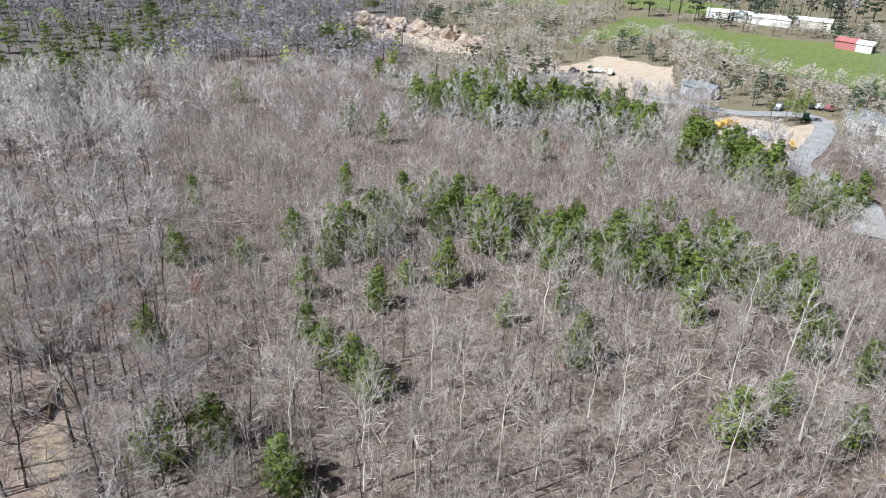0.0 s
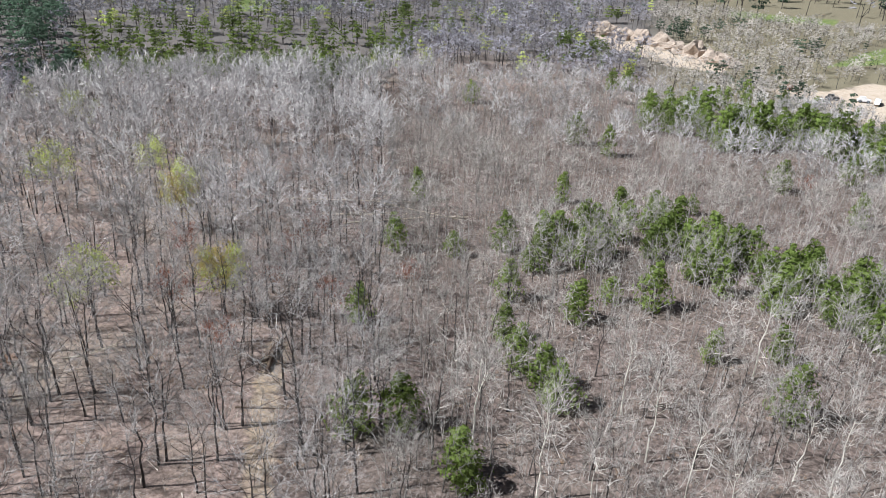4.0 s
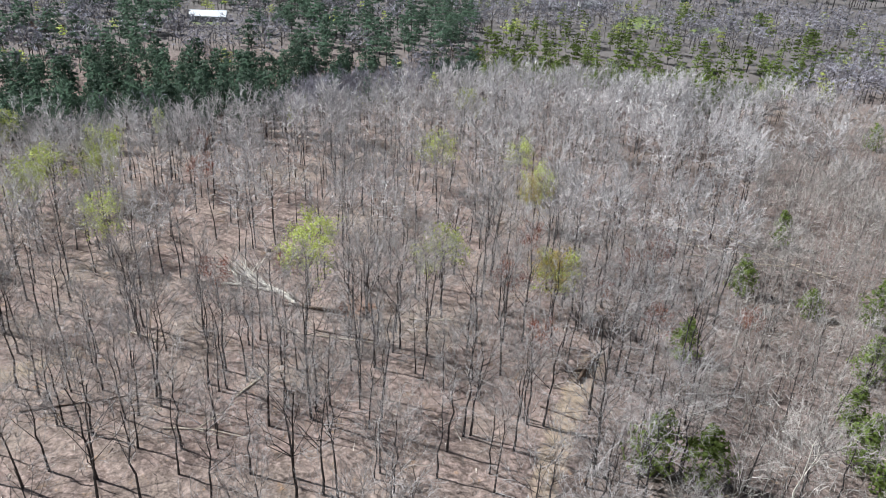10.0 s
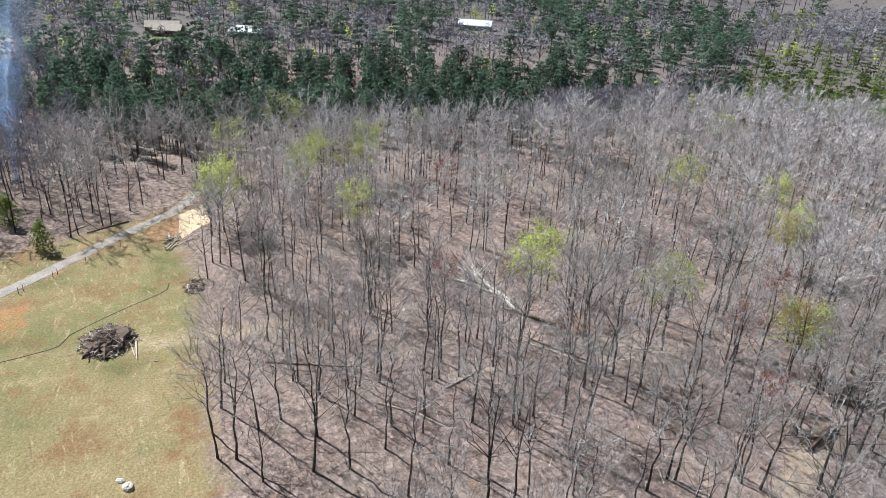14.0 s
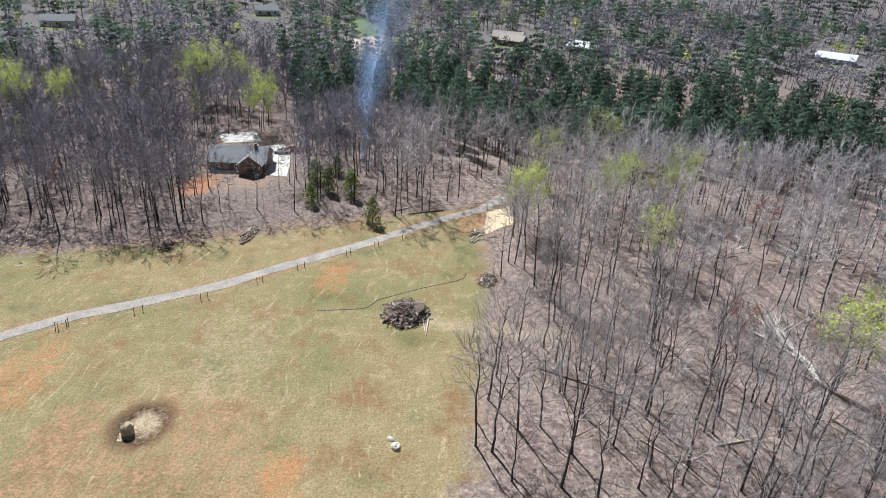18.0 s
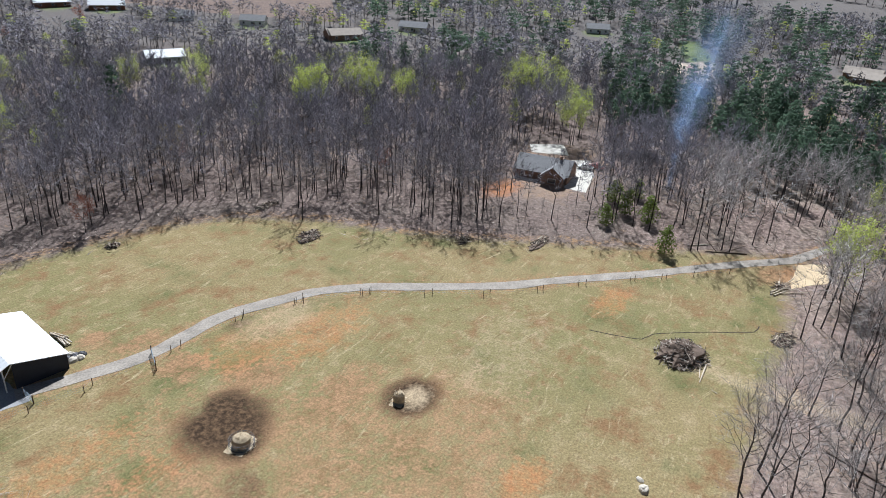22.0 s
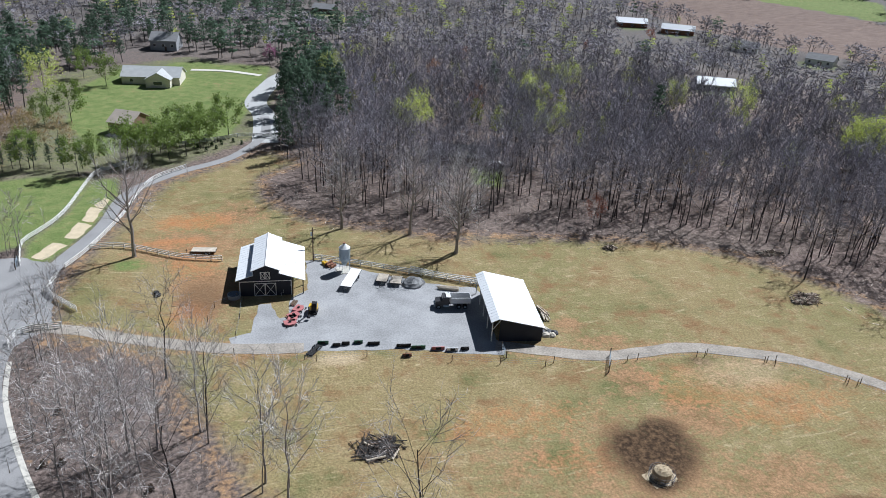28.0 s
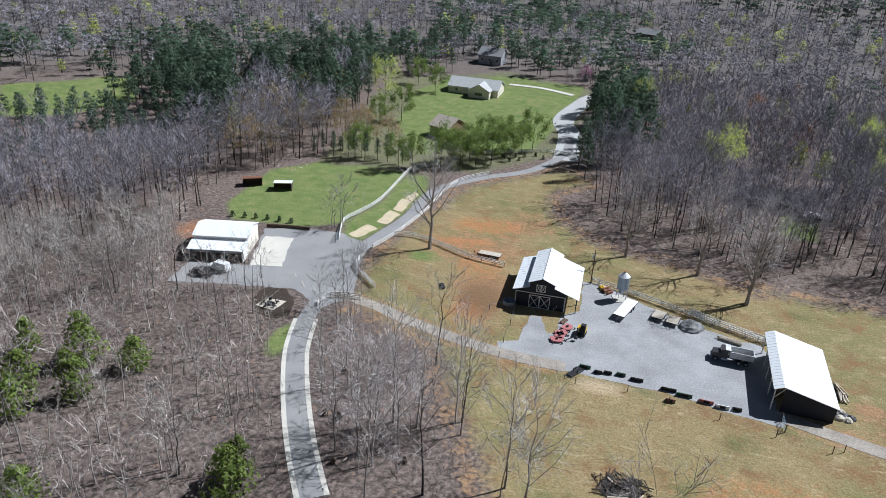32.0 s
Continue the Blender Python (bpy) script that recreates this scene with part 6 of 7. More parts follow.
def trailer(x, y, yaw, l, w, deck_material, label, h=0.85):
    """Tongue towards local -y."""
    ob = thing("trailer", label, "trailer", x, y, 0.04, yaw, "trailers")
    for k in range(7):
        part("plank", Geo().box((-w / 2 + w * (k + 0.5) / 7, 0, h), (w / 7 - 0.02, l, 0.07)), deck_material, ob)
    part("frame", Geo().box((-w / 2, 0, h - 0.1), (0.1, l, 0.16)).box((w / 2, 0, h - 0.1), (0.1, l, 0.16)).box((0, l / 2, h - 0.1), (w, 0.1, 0.16)).box((0, -l / 2, h - 0.1), (w, 0.1, 0.16)), DARK_METAL, ob)
    part("tongue", Geo().tube([(-w * 0.35, -l / 2, h - 0.12), (0, -l / 2 - 1.5, h - 0.3), (w * 0.35, -l / 2, h - 0.12)], [0.06] * 3, 5), DARK_METAL, ob)
    part("jack", Geo().tube([(0, -l / 2 - 1.3, 0), (0, -l / 2 - 1.3, 0.9)], [0.05, 0.05], 6), DARK_METAL, ob)
    for yy in (l * 0.1, l * 0.25):
        for xx in (-w / 2 + 0.1, w / 2 - 0.1):
            tw = part("wheel", Geo().tube([(xx - 0.1, yy, 0.36), (xx + 0.1, yy, 0.36)], [0.36, 0.36], 10), BLACK, ob)
            part("rim", Geo().tube([(xx - 0.11, yy, 0.36), (xx + 0.11, yy, 0.36)], [0.2, 0.2], 8), GALV, tw)
    return ob


trailer(-21.1, -137.6, 155, 8.6, 2.5, WHITE, "long flatbed trailer with a pale plank deck", 1.15)
trailer(-28.1, -136.9, 158, 3.7, 2.4, PLANK, "small flat trailer with a weathered plank deck")
trailer(-30.9, -135.4, 160, 3.5, 2.4, PLANK, "small flat trailer with a weathered plank deck")
trailer(*(10.5, -157.7), 80, 5.5, 2.2, PLANK, "flat hay wagon parked by the white fence")


def silo(x, y):
    ob = thing("feed_bin", "blue-grey steel feed bin on four legs with a cone top", "silo", x, y, 0.04, 10)
    part("tank", Geo().tube([(0, 0, 3.0), (0, 0, 5.8)], [1.25, 1.25], 20), GALV, ob)
    part("hopper", Geo().tube([(0, 0, 1.3), (0, 0, 3.0)], [0.25, 1.25], 20), GALV, ob)
    part("roof", Geo().tube([(0, 0, 5.8), (0, 0, 6.8)], [1.32, 0.25], 20), WHITE_STEEL, ob, "pale cone roof")
    part("lid", Geo().tube([(0, 0, 6.8), (0, 0, 7.0)], [0.3, 0.28], 10), RUST, ob)
    for z in (3.7, 4.4, 5.1):
        part("hoop", Geo().tube([(0, 0, z - 0.03), (0, 0, z + 0.03)], [1.28, 1.28], 20), GALV, ob)
    for k in range(4):
        a = radians(45 + 90 * k)
        part("leg", Geo().tube([(1.2 * math.cos(a), 1.2 * math.sin(a), 0), (1.2 * math.cos(a), 1.2 * math.sin(a), 3.6)], [0.07, 0.07], 5), GALV, ob)
    part("ladder", Geo().tube([(-1.3, 0.2, 0.5), (-1.3, 0.2, 6)], [0.03, 0.03], 4).tube([(-1.3, -0.2, 0.5), (-1.3, -0.2, 6)], [0.03, 0.03], 4), GALV, ob)
    part("base_slab", Geo().box((0, 0, 0.06), (3.4, 3.4, 0.12)), CONCRETE, ob)


silo(-20.5, -143.4)


def utility_pole(x, y, h=8.7):
    ob = thing("utility_pole", "dark wooden utility pole beside the barn", "pole", x, y, 0, 20)
    part("pole", Geo().tube([(0, 0, -0.3), (0, 0, h)], [0.16, 0.11], 8), POST, ob)
    part("crossarm", Geo().box((0, 0, h - 0.7), (1.6, 0.1, 0.12)), POST, ob)
    part("transformer", Geo().tube([(0.3, 0, h - 2.0), (0.3, 0, h - 1.2)], [0.2, 0.2], 10), GALV, ob)


utility_pole(-14.0, -149.2)


def lumpy(seed, rx, ry, rz, rough=0.2, seg=14, rings=6):
    """A heap or boulder: an uneven dome that sits on the ground."""
    g = Geo()
    rows = []
    for i in range(rings + 1):
        f = i / rings
        ring = []
        for k in range(seg):
            a = 2 * math.pi * k / seg
            p = Vector((math.cos(a) * math.cos(f * 1.5), math.sin(a) * math.cos(f * 1.5), math.sin(f * 1.5)))
            s = 1 + rough * noise.noise(p * 2.2 + Vector((seed * 3.1, 0, 0)))
            ring.append((p.x * rx * s, p.y * ry * s, p.z * rz * s - 0.05))
        rows.append(ring)
    for r0, r1 in zip(rows, rows[1:]):
        for k in range(seg):
            l = (k + 1) % seg
            g.face(r0[k], r0[l], r1[l], r1[k])
    g.face(*rows[-1])
    return g


def heap(name, x, y, rx, ry, rz, material, label, category, seed, group="", rough=0.25):
    ob = new(name, lumpy(seed, rx, ry, rz, rough).mesh(name, material))
    ob.matrix_world = pose(x, y, float(height(x, y)) + 0.02, 0, 0, seed * 40)
    return tagged(ob, label, category, group)


heap("gravel_pile", -34.7, -134.4, 2.7, 2.4, 1.4, GREY_STONE, "heap of dark crushed stone on the yard", "pile", 1)
for n, (x, y) in enumerate([(-55.4, -109.7), (-55.8, -108.7), (-56.7, -109.5), (-57.1, -108.5), (-54.9, -110.4), (-56.3, -110.7), (-57.8, -109.1)]):
    heap("boulder", x, y, 0.9 + 0.2 * (n % 3), 0.8, 0.7, STONE if n % 2 else DARK_METAL, "rough boulder dumped beside the machine shed", "boulder", n + 3, "boulders beside the shed")


def sticks(name, x, y, rx, ry, h, n, materials, label, category, seed, big=0):
    """A heap of brush: crossed sticks and a few thick pale logs."""
    rng = random.Random(seed)
    ob = thing(name, label, category, x, y, 0, 0)
    for k in range(3):
        g = Geo()
        for _ in range(n // 3):
            a, q = rng.uniform(0, 6.283), rng.random() ** 0.6
            px, py = math.cos(a) * q * rx, math.sin(a) * q * ry
            z = h * (1 - q) * rng.uniform(0.2, 1.0)
            d = Vector((rng.gauss(0, 1), rng.gauss(0, 1), rng.gauss(0, 0.3))).normalized() * rng.uniform(0.7, 2.4)
            r = rng.uniform(0.03, 0.12)
            p0 = Vector((px, py, z + 0.12)) - d / 2
            p1 = p0 + d
            p0.z, p1.z = max(p0.z, 0.03), max(p1.z, 0.03)
            g.tube([p0, p1], [r, r * 0.5], 4)
        tagged(part("brushwood", g, materials[k % len(materials)], ob), kind="stuff")
    part("core", lumpy(seed, rx * 0.8, ry * 0.8, h * 0.6, 0.7, 16, 6), materials[0], ob)
    for k in range(big):
        a = rng.uniform(0, 6.283)
        d = Vector((math.cos(a), math.sin(a), 0.12)) * rng.uniform(1.5, 3)
        p = Vector((rng.uniform(-1, 1) * rx * 0.8, rng.uniform(-1, 1) * ry * 0.8, 0.3))
        part("log", Geo().tube([p - d / 2, p + d / 2], [0.2, 0.16], 7), LOG, ob, "pale cut log")
    return ob


sticks("brush_pile", *(-124.3, -18.4), 5.8, 5.0, 3.3, 540, [BRUSH_WOOD, CHAR, LITTER_STICK], "tangled brown brush pile on the pasture", "brush pile", 3, 6)
sticks("burn_pile", *(-16.8, -83.2), 4.3, 3.2, 0.5, 150, [CHAR, CHAR, BRUSH_WOOD], "charred remains of a burned brush pile", "burn pile", 4, 3)
for n, ((x, y), rx, ry) in enumerate(zip([(-122.4, -112.8), (-143.5, -79.2), (-153.8, -63.0), (-167.7, -6.5), (-141.9, -2.7), (-130.0, -134.4), (-143.2, -2.0), (-120.5, -110.7), (-88.7, -144.3)], (4, 2.5, 6, 2, 3, 4, 3, 4, 2), (1.6, 1.2, 1.6, 1.5, 2, 1.5, 2, 1.6, 1))):
    sticks("slash_heap", x, y, rx, ry, 0.9, 75, [BRUSH_WOOD, CHAR, LOG], "low heap of cut branches at the wood's edge", "brush pile", 10 + n, 2)


def hay_ring(x, y, r, h, label, ring):
    """A pulled-apart round bale: a slumped, shaggy stack with loose wisps about it."""
    rng = random.Random(int(-x))
    ob = thing("hay_bale", label, "hay bale", x, y, 0, 0)
    part("bale", Geo().tube([(0, 0, 0), (0.03, 0, h * 0.45), (0, 0.04, h * 0.85), (0.05, 0, h * 1.05)], [r * 1.02, r * 1.08, r * 0.97, r * 0.55], 20), HAY, ob)
    g = Geo()
    for _ in range(240):
        a, q = rng.uniform(0, 6.283), rng.random() ** 0.7
        d = Vector((rng.gauss(0, 1), rng.gauss(0, 1), rng.gauss(0.1, 0.4))).normalized() * rng.uniform(0.3, 0.8)
        z = h * 1.02 if q < 0.5 else 0.05
        g.sliver((math.cos(a) * q * r * 1.7, math.sin(a) * q * r * 1.7, z), d, rng.uniform(0.05, 0.12), rng)
    tagged(part("loose_hay", g, HAY, ob), kind="stuff")
    part("spilled_hay", lumpy(9, r * 1.9, r * 1.6, 0.14, 0.5), HAY, ob)
    if ring:
        for z in (0.12, 0.62, 1.1):
            pts = [(math.cos(2 * math.pi * k / 20) * r * 1.45, math.sin(2 * math.pi * k / 20) * r * 1.45, z) for k in range(21)]
            part("hoop", Geo().tube(pts, [0.035] * 21, 4, cap=False), DARK_METAL, ob)
        for k in range(10):
            a = 2 * math.pi * k / 10
            part("bar", Geo().tube([(math.cos(a) * r * 1.45, math.sin(a) * r * 1.45, 0.0), (math.cos(a) * r * 1.45, math.sin(a) * r * 1.45, 1.1)], [0.03, 0.03], 4), DARK_METAL, ob)


hay_ring(*(-57.5, -68.2), 1.35, 1.6, "round hay bale in a dark feeder ring on trampled mud", True)
hay_ring(*(-80.4, -54.8), 0.95, 1.7, "round hay bale standing on scattered straw", False)
heap("rock", *(-84.3, -13.3), 1.1, 0.8, 0.7, STONE, "pale rock lying alone on the pasture", "rock", 5)
heap("rock", *(-86.0, -14.4), 0.7, 0.5, 0.4, STONE, "small pale rock on the pasture", "rock", 6)


def log_at(a, b, r, material, label, name="fallen_log", limbs=0, seed=0):
    """A fallen stem from a to b on the ground, thick end first."""
    rng = random.Random(seed)
    p, q = Vector((*a, r)), Vector((*b, r * 0.6))
    ob = thing(name, label, "log", *a, 0)
    o = Vector((*a, 0))
    part("stem", Geo().tube([p - o, (p + q) / 2 - o, q - o], [r, r * 0.8, r * 0.45], 7), material, ob)
    for k in range(limbs):
        s = p.lerp(q, rng.uniform(0.4, 1.0)) - o
        d = ((q - p).normalized() + Vector((rng.gauss(0, .45), rng.gauss(0, .45), rng.uniform(0, .5)))).normalized() * rng.uniform(3, 8)
        part("limb", Geo().tube([s, s + d], [r * 0.45, 0.06], 5), material, ob)


log_at((-117.3, 61.5), (-133.2, 56.9), 0.6, PALE_BARK, "big uprooted tree fallen among the standing trunks", "fallen_tree", 22, 1)
log_at((-113.6, 61.0), (-135.4, 59.3), 0.4, PALE_BARK, "pale split stem of the uprooted tree", "fallen_log", 8, 5)
log_at((-120.2, 60.9), (-130.8, 53.8), 0.4, PALE_BARK, "pale split stem of the uprooted tree", "fallen_log", 8, 6)
log_at((-124.0, -14.7), (-118.4, -13.5), 0.16, LOG, "pale cut pole leaning out of the brush pile", "cut_pole")
log_at((-123.0, -13.4), (-116.9, -13.1), 0.18, LOG, "pale cut pole leaning out of the brush pile", "cut_pole")
strip("rill", [(-122.2, -36.6), (-123.0, -33.1), (-124.1, -29.4), (-125.3, -26.6), (-128.5, -25.3), (-130.9, -22.8), (-134.9, -18.0), (-137.7, -14.2), (-140.0, -10.8), (-142.4, -8.0), (-145.5, -7.5)], 0.22, MULCH, "thin dark washed-out rill across the pasture", "rill", 0.03)
log_at((-106.4, 66.6), (-113.6, 61.0), 0.5, BRUSH_WOOD, "dark root end of the uprooted tree", "fallen_log", 6, 2)
heap("root_plate", *(-106.8, 67.5), 1.2, 1.0, 2.2, RUST, "upturned red-brown root plate of a fallen tree", "root plate", 8)
log_at((-64.6, 96.2), (-61.6, 88.3), 0.8, POST, "dark trunk lying beside the forest track", "fallen_log", 2, 3)
for n, seg in enumerate((
    [(-109.7, 8.8), (-103.7, 24.4)], [(-93.4, 37.7), (-96.2, 44.3)], [(-92.7, 66.4), (-106.9, 54.1)], [(-66.7, 97.8), (-60.7, 94.8)], [(-77.1, 172.0), (-52.7, 170.9)], [(-102.4, 163.2), (-68.9, 177.4)],
    [(-91.5, 177.9), (-83.4, 177.2)], [(42.8, 106.3), (50.1, 113.2)], [(-177.9, -30.8), (-184.8, -23.9)], [(-182.1, -16.9), (-177.2, -26.2)], [(-163.5, -8.1), (-169.7, -5.8)], [(-162.1, -7.2), (-166.6, -5.2)], [(-60.9, 77.7), (-53.5, 80.6)], [(-162.3, -8.0), (-166.3, -6.1)],
    [(-125.6, 29.1), (-116.8, 33.9)], [(-103.9, 59.0), (-93.9, 66.5)], [(-92.6, 25.3), (-87.7, 31.4)], [(-96.6, 76.8), (-93.1, 79.8)], [(-125.8, 121.7), (-120.4, 126.4)], [(-80.2, 154.2), (-60.4, 169.7)], [(-90.4, 156.3), (-73.4, 164.5)],
)):
    log_at(seg[0], seg[1], 0.2, LOG if n % 3 else BRUSH_WOOD, "fallen stem lying on the leaf litter", "fallen_log", 3, 20 + n)


# ---------------------------------------------------------------- yard edge: attachments in a row, gate, tanks
def bucket_tool(x, y, yaw, w, material, label):
    ob = thing("loader_attachment", label, "attachment", x, y, 0.03, yaw, "machine attachments along the fence")
    part("shell", Geo().prism([(-w / 2, -0.4, 0.05), (-w / 2, 0.4, 0.0), (-w / 2, 0.5, 0.15), (-w / 2, -0.1, 0.25), (-w / 2, -0.3, 0.75), (-w / 2, -0.45, 0.75)], (w, 0, 0)), material, ob)
    part("edge", Geo().box((0, 0.5, 0.08), (w, 0.15, 0.05)), GALV, ob)
    for s in (-1, 1):
        part("side_plate", Geo().prism([(s * w / 2, -0.45, 0.03), (s * w / 2, 0.5, 0.03), (s * w / 2, -0.3, 0.75)], (0.04, 0, 0)), material, ob)
    part("mount", Geo().box((0, -0.5, 0.45), (w * 0.4, 0.12, 0.5)), BLACK, ob)


for (x, y), w, m, lb in zip([(-12.1, -114.1), (-14.5, -112.9), (-16.3, -113.1), (-18.7, -113.1), (-21.5, -112.1), (-27.0, -110.3), (-29.6, -109.2), (-33.2, -108.1), (-35.8, -107.2), (-38.3, -107.1), (-26.9, -107.0)], (2.0, 1.4, 1.4, 1.6, 2.2, 2.6, 2.6, 2.4, 2.2, 1.4, 1.6), (GREEN_PAINT, BLACK, BLACK, GREEN_PAINT, BLACK, BLACK, GREEN_PAINT, RED, WHITE_STEEL, BLACK, RUST), ("dark green loader bucket by the yard fence", "black tool carrier by the yard fence", "black tool carrier by the yard fence", "green grapple bucket by the yard fence", "wide black loader bucket by the yard fence", "long black blade by the yard fence", "long dark green blade by the yard fence", "dark red loader bucket by the yard fence", "white and black bucket by the yard fence", "black pallet fork frame by the yard fence", "rusty brown bucket lying in the grass")):
    bucket_tool(x, y, 172, w, m, lb)
trailer(*(-10.2, -111.8), 140, 3.6, 1.2, BLACK, "narrow black ramp trailer lying by the fence", 0.3)


def water_tank(x, y):
    ob = thing("water_trough", "round dark stock tank beside the barn", "tank", x, y, 0, 0)
    part("tub", Geo().tube([(0, 0, 0), (0, 0, 0.9)], [1.3, 1.35], 20), GREY_WALL, ob)
    part("water", Geo().tube([(0, 0, 0.88), (0, 0, 0.915)], [1.2, 1.2], 20), GLASS, ob)


water_tank(*(4.0, -134.9))


def metal_gate(a, b, label):
    ob = thing("gate", label, "gate", *a, 0)
    o = Vector((*a, 0))
    d = Vector((*b, 0)) - o
    for z in (0.3, 0.6, 0.9, 1.2, 1.45):
        part("bar", Geo().tube([Vector((0, 0, z)), d + Vector((0, 0, z))], [0.035, 0.035], 5), GALV, ob)
    for k in (0, 1):
        part("post", Geo().tube([d * k + Vector((0, 0, 0)), d * k + Vector((0, 0, 1.7))], [0.1, 0.1], 6), POST, ob)


metal_gate((-45.4, -105.8), (-45.1, -102.6), "open galvanised farm gate at the machine shed")
metal_gate((-65.4, -99.7), (-62.4, -94.5), "open farm gate across the gravel road")
metal_gate((50.2, -160.0), (49.6, -155.4), "dark gate beside the asphalt drive")


def rough_stack(name, x, y, n, length, r, yaw, material, label, category, seed):
    rng = random.Random(seed)
    ob = thing(name, label, category, x, y, 0.03, yaw)
    for k in range(n):
        row = k % 4
        part("piece", Geo().tube([(-length / 2 * rng.uniform(0.7, 1), (row - 1.5) * r * 2.3, r + (k // 4) * r * 1.8), (length / 2, (row - 1.5) * r * 2.3 + rng.uniform(-.3, .3), r + (k // 4) * r * 1.8)], [r, r], 6), material, ob)


rough_stack("timber_stack", *(-58.7, -117.7), 10, 4.0, 0.12, 100, LOG, "stack of pale poles behind the machine shed", "timber", 1)
rough_stack("timber_stack", *(-58.3, -115.2), 8, 3.0, 0.14, 80, PLANK, "stack of weathered boards behind the machine shed", "timber", 2)
rough_stack("pipe_stack", *(-41.6, -130.8), 6, 5.0, 0.18, 160, PLANK, "long pipes stacked along the white fence", "pipes", 3)
rough_stack("scrap_stack", *(-17.7, -145.9), 9, 2.0, 0.2, 40, RUST, "rusty machine parts heaped by the feed bin", "scrap", 4)
rough_stack("scrap_stack", *(-16.7, -147.3), 7, 1.6, 0.18, 110, YELLOW, "yellow machine frame parts by the white fence", "scrap", 5)
rough_stack("implement_frame", *(-8.0, -130.1), 9, 2.2, 0.1, 60, POST, "brown and rusty tillage frames before the barn", "implement", 6)


# ---------------------------------------------------------------- around the garage and the drive
def patio():
    slab("mulch_bed", PATIO_BED, MULCH, "dark mulched bed beside the driveway", "bed", 0.05)
    x, y = (53.3, -121.7)
    slab("patio_stones", [(x - 2.6, y - 2.0), (x + 1.6, y - 2.4), (x + 2.6, y + 1.0), (x - 1.2, y + 2.2)], STONE, "pale flagstones of a seating place", "patio", 0.09)
    for k in range(5):
        a = k * 1.26
        ch = thing("garden_chair", "black garden chair on pale flagstones", "chair", x + 1.6 * math.cos(a), y + 1.6 * math.sin(a), 0.09, math.degrees(a) + 90, "garden chairs")
        part("seat", Geo().box((0, 0, 0.42), (0.65, 0.65, 0.08)), BLACK, ch)
        part("backrest", Geo().box((0, 0.33, 0.8), (0.65, 0.08, 0.75)), BLACK, ch)
        for sx in (-0.28, 0.28):
            for sy in (-0.28, 0.28):
                part("leg", Geo().box((sx, sy, 0.2), (0.06, 0.06, 0.4)), BLACK, ch)
    fp = thing("fire_pit", "round dark fire pit between the garden chairs", "fire pit", x, y, 0.09)
    part("bowl", Geo().tube([(0, 0, 0), (0, 0, 0.45)], [0.6, 0.75], 14), DARK_METAL, fp)


patio()


def shrub(x, y, s, label, group, material=SHRUB):
    rng = random.Random(int(x * 10))
    g = Geo()
    for _ in range(150):
        a, q, z = rng.uniform(0, 6.283), rng.random() ** 0.5, rng.random()
        g.leaf((math.cos(a) * q * 0.7 * s * (1.1 - z * 0.7), math.sin(a) * q * 0.7 * s * (1.1 - z * 0.7), 0.1 + z * 1.5 * s), 0.22, rng)
    ob = thing("shrub", label, "shrub", x, y, 0, 0, group)
    part("foliage", g, material, ob)
    part("stem", Geo().tube([(0, 0, -0.1), (0, 0, s)], [0.06, 0.03], 5), BARK, ob)


for x, y in [(81.0, -164.2), (77.6, -164.3), (74.5, -164.4), (71.3, -164.5), (67.8, -164.3), (64.5, -164.1)]:
    shrub(x, y, 1.0, "small dark evergreen shrub above the retaining wall", "shrubs above the wall")
for x, y in [(14.7, -239.9), (11.9, -236.0), (8.7, -238.1), (7.1, -243.0), (3.2, -245.3), (0.4, -242.4), (10.2, -242.0)]:
    shrub(x, y, 0.9, "dark rounded shrub in the entrance bed", "entrance shrubs")
for x, y in [(28.4, -89.5), (26.1, -79.1), (15.7, -81.5), (30.9, -89.7), (31.2, -101.9)]:
    shrub(x, y, 0.7, "brown-green bush on the leaf litter", "low bushes", BRUSH_WOOD)
wall_line = smooth_line([(69.6, -159.9), (64.0, -160.7), (58.2, -160.8)], 1.0)
rw = thing("retaining_wall", "low dark timber retaining wall behind the garage pad", "wall", *wall_line[0], 0)
for (ax, ay), (bx, by) in zip(wall_line, wall_line[1:]):
    for k in range(3):
        part("timber", Geo().box(((ax + bx) / 2 - wall_line[0][0], (ay + by) / 2 - wall_line[0][1], 0.16 + k * 0.3), (math.hypot(bx - ax, by - ay) - 0.01, 0.25, 0.28), math.degrees(math.atan2(by - ay, bx - ax))), POST, rw)
for n, poly in enumerate(([(48.1, -161.1), (44.8, -168.6), (41.5, -166.8), (45.0, -159.4)], [(43.1, -171.1), (41.3, -180.2), (37.9, -178.1), (39.7, -170.1)], [(40.9, -181.2), (40.0, -190.3), (36.9, -188.8), (37.7, -179.9)], [(39.5, -191.4), (37.4, -197.0), (35.8, -195.0), (37.0, -189.2)])):
    slab("straw_blanket", poly, STRAW_MAT, "tan erosion blanket pegged along the driveway bank", "blanket", 0.06)


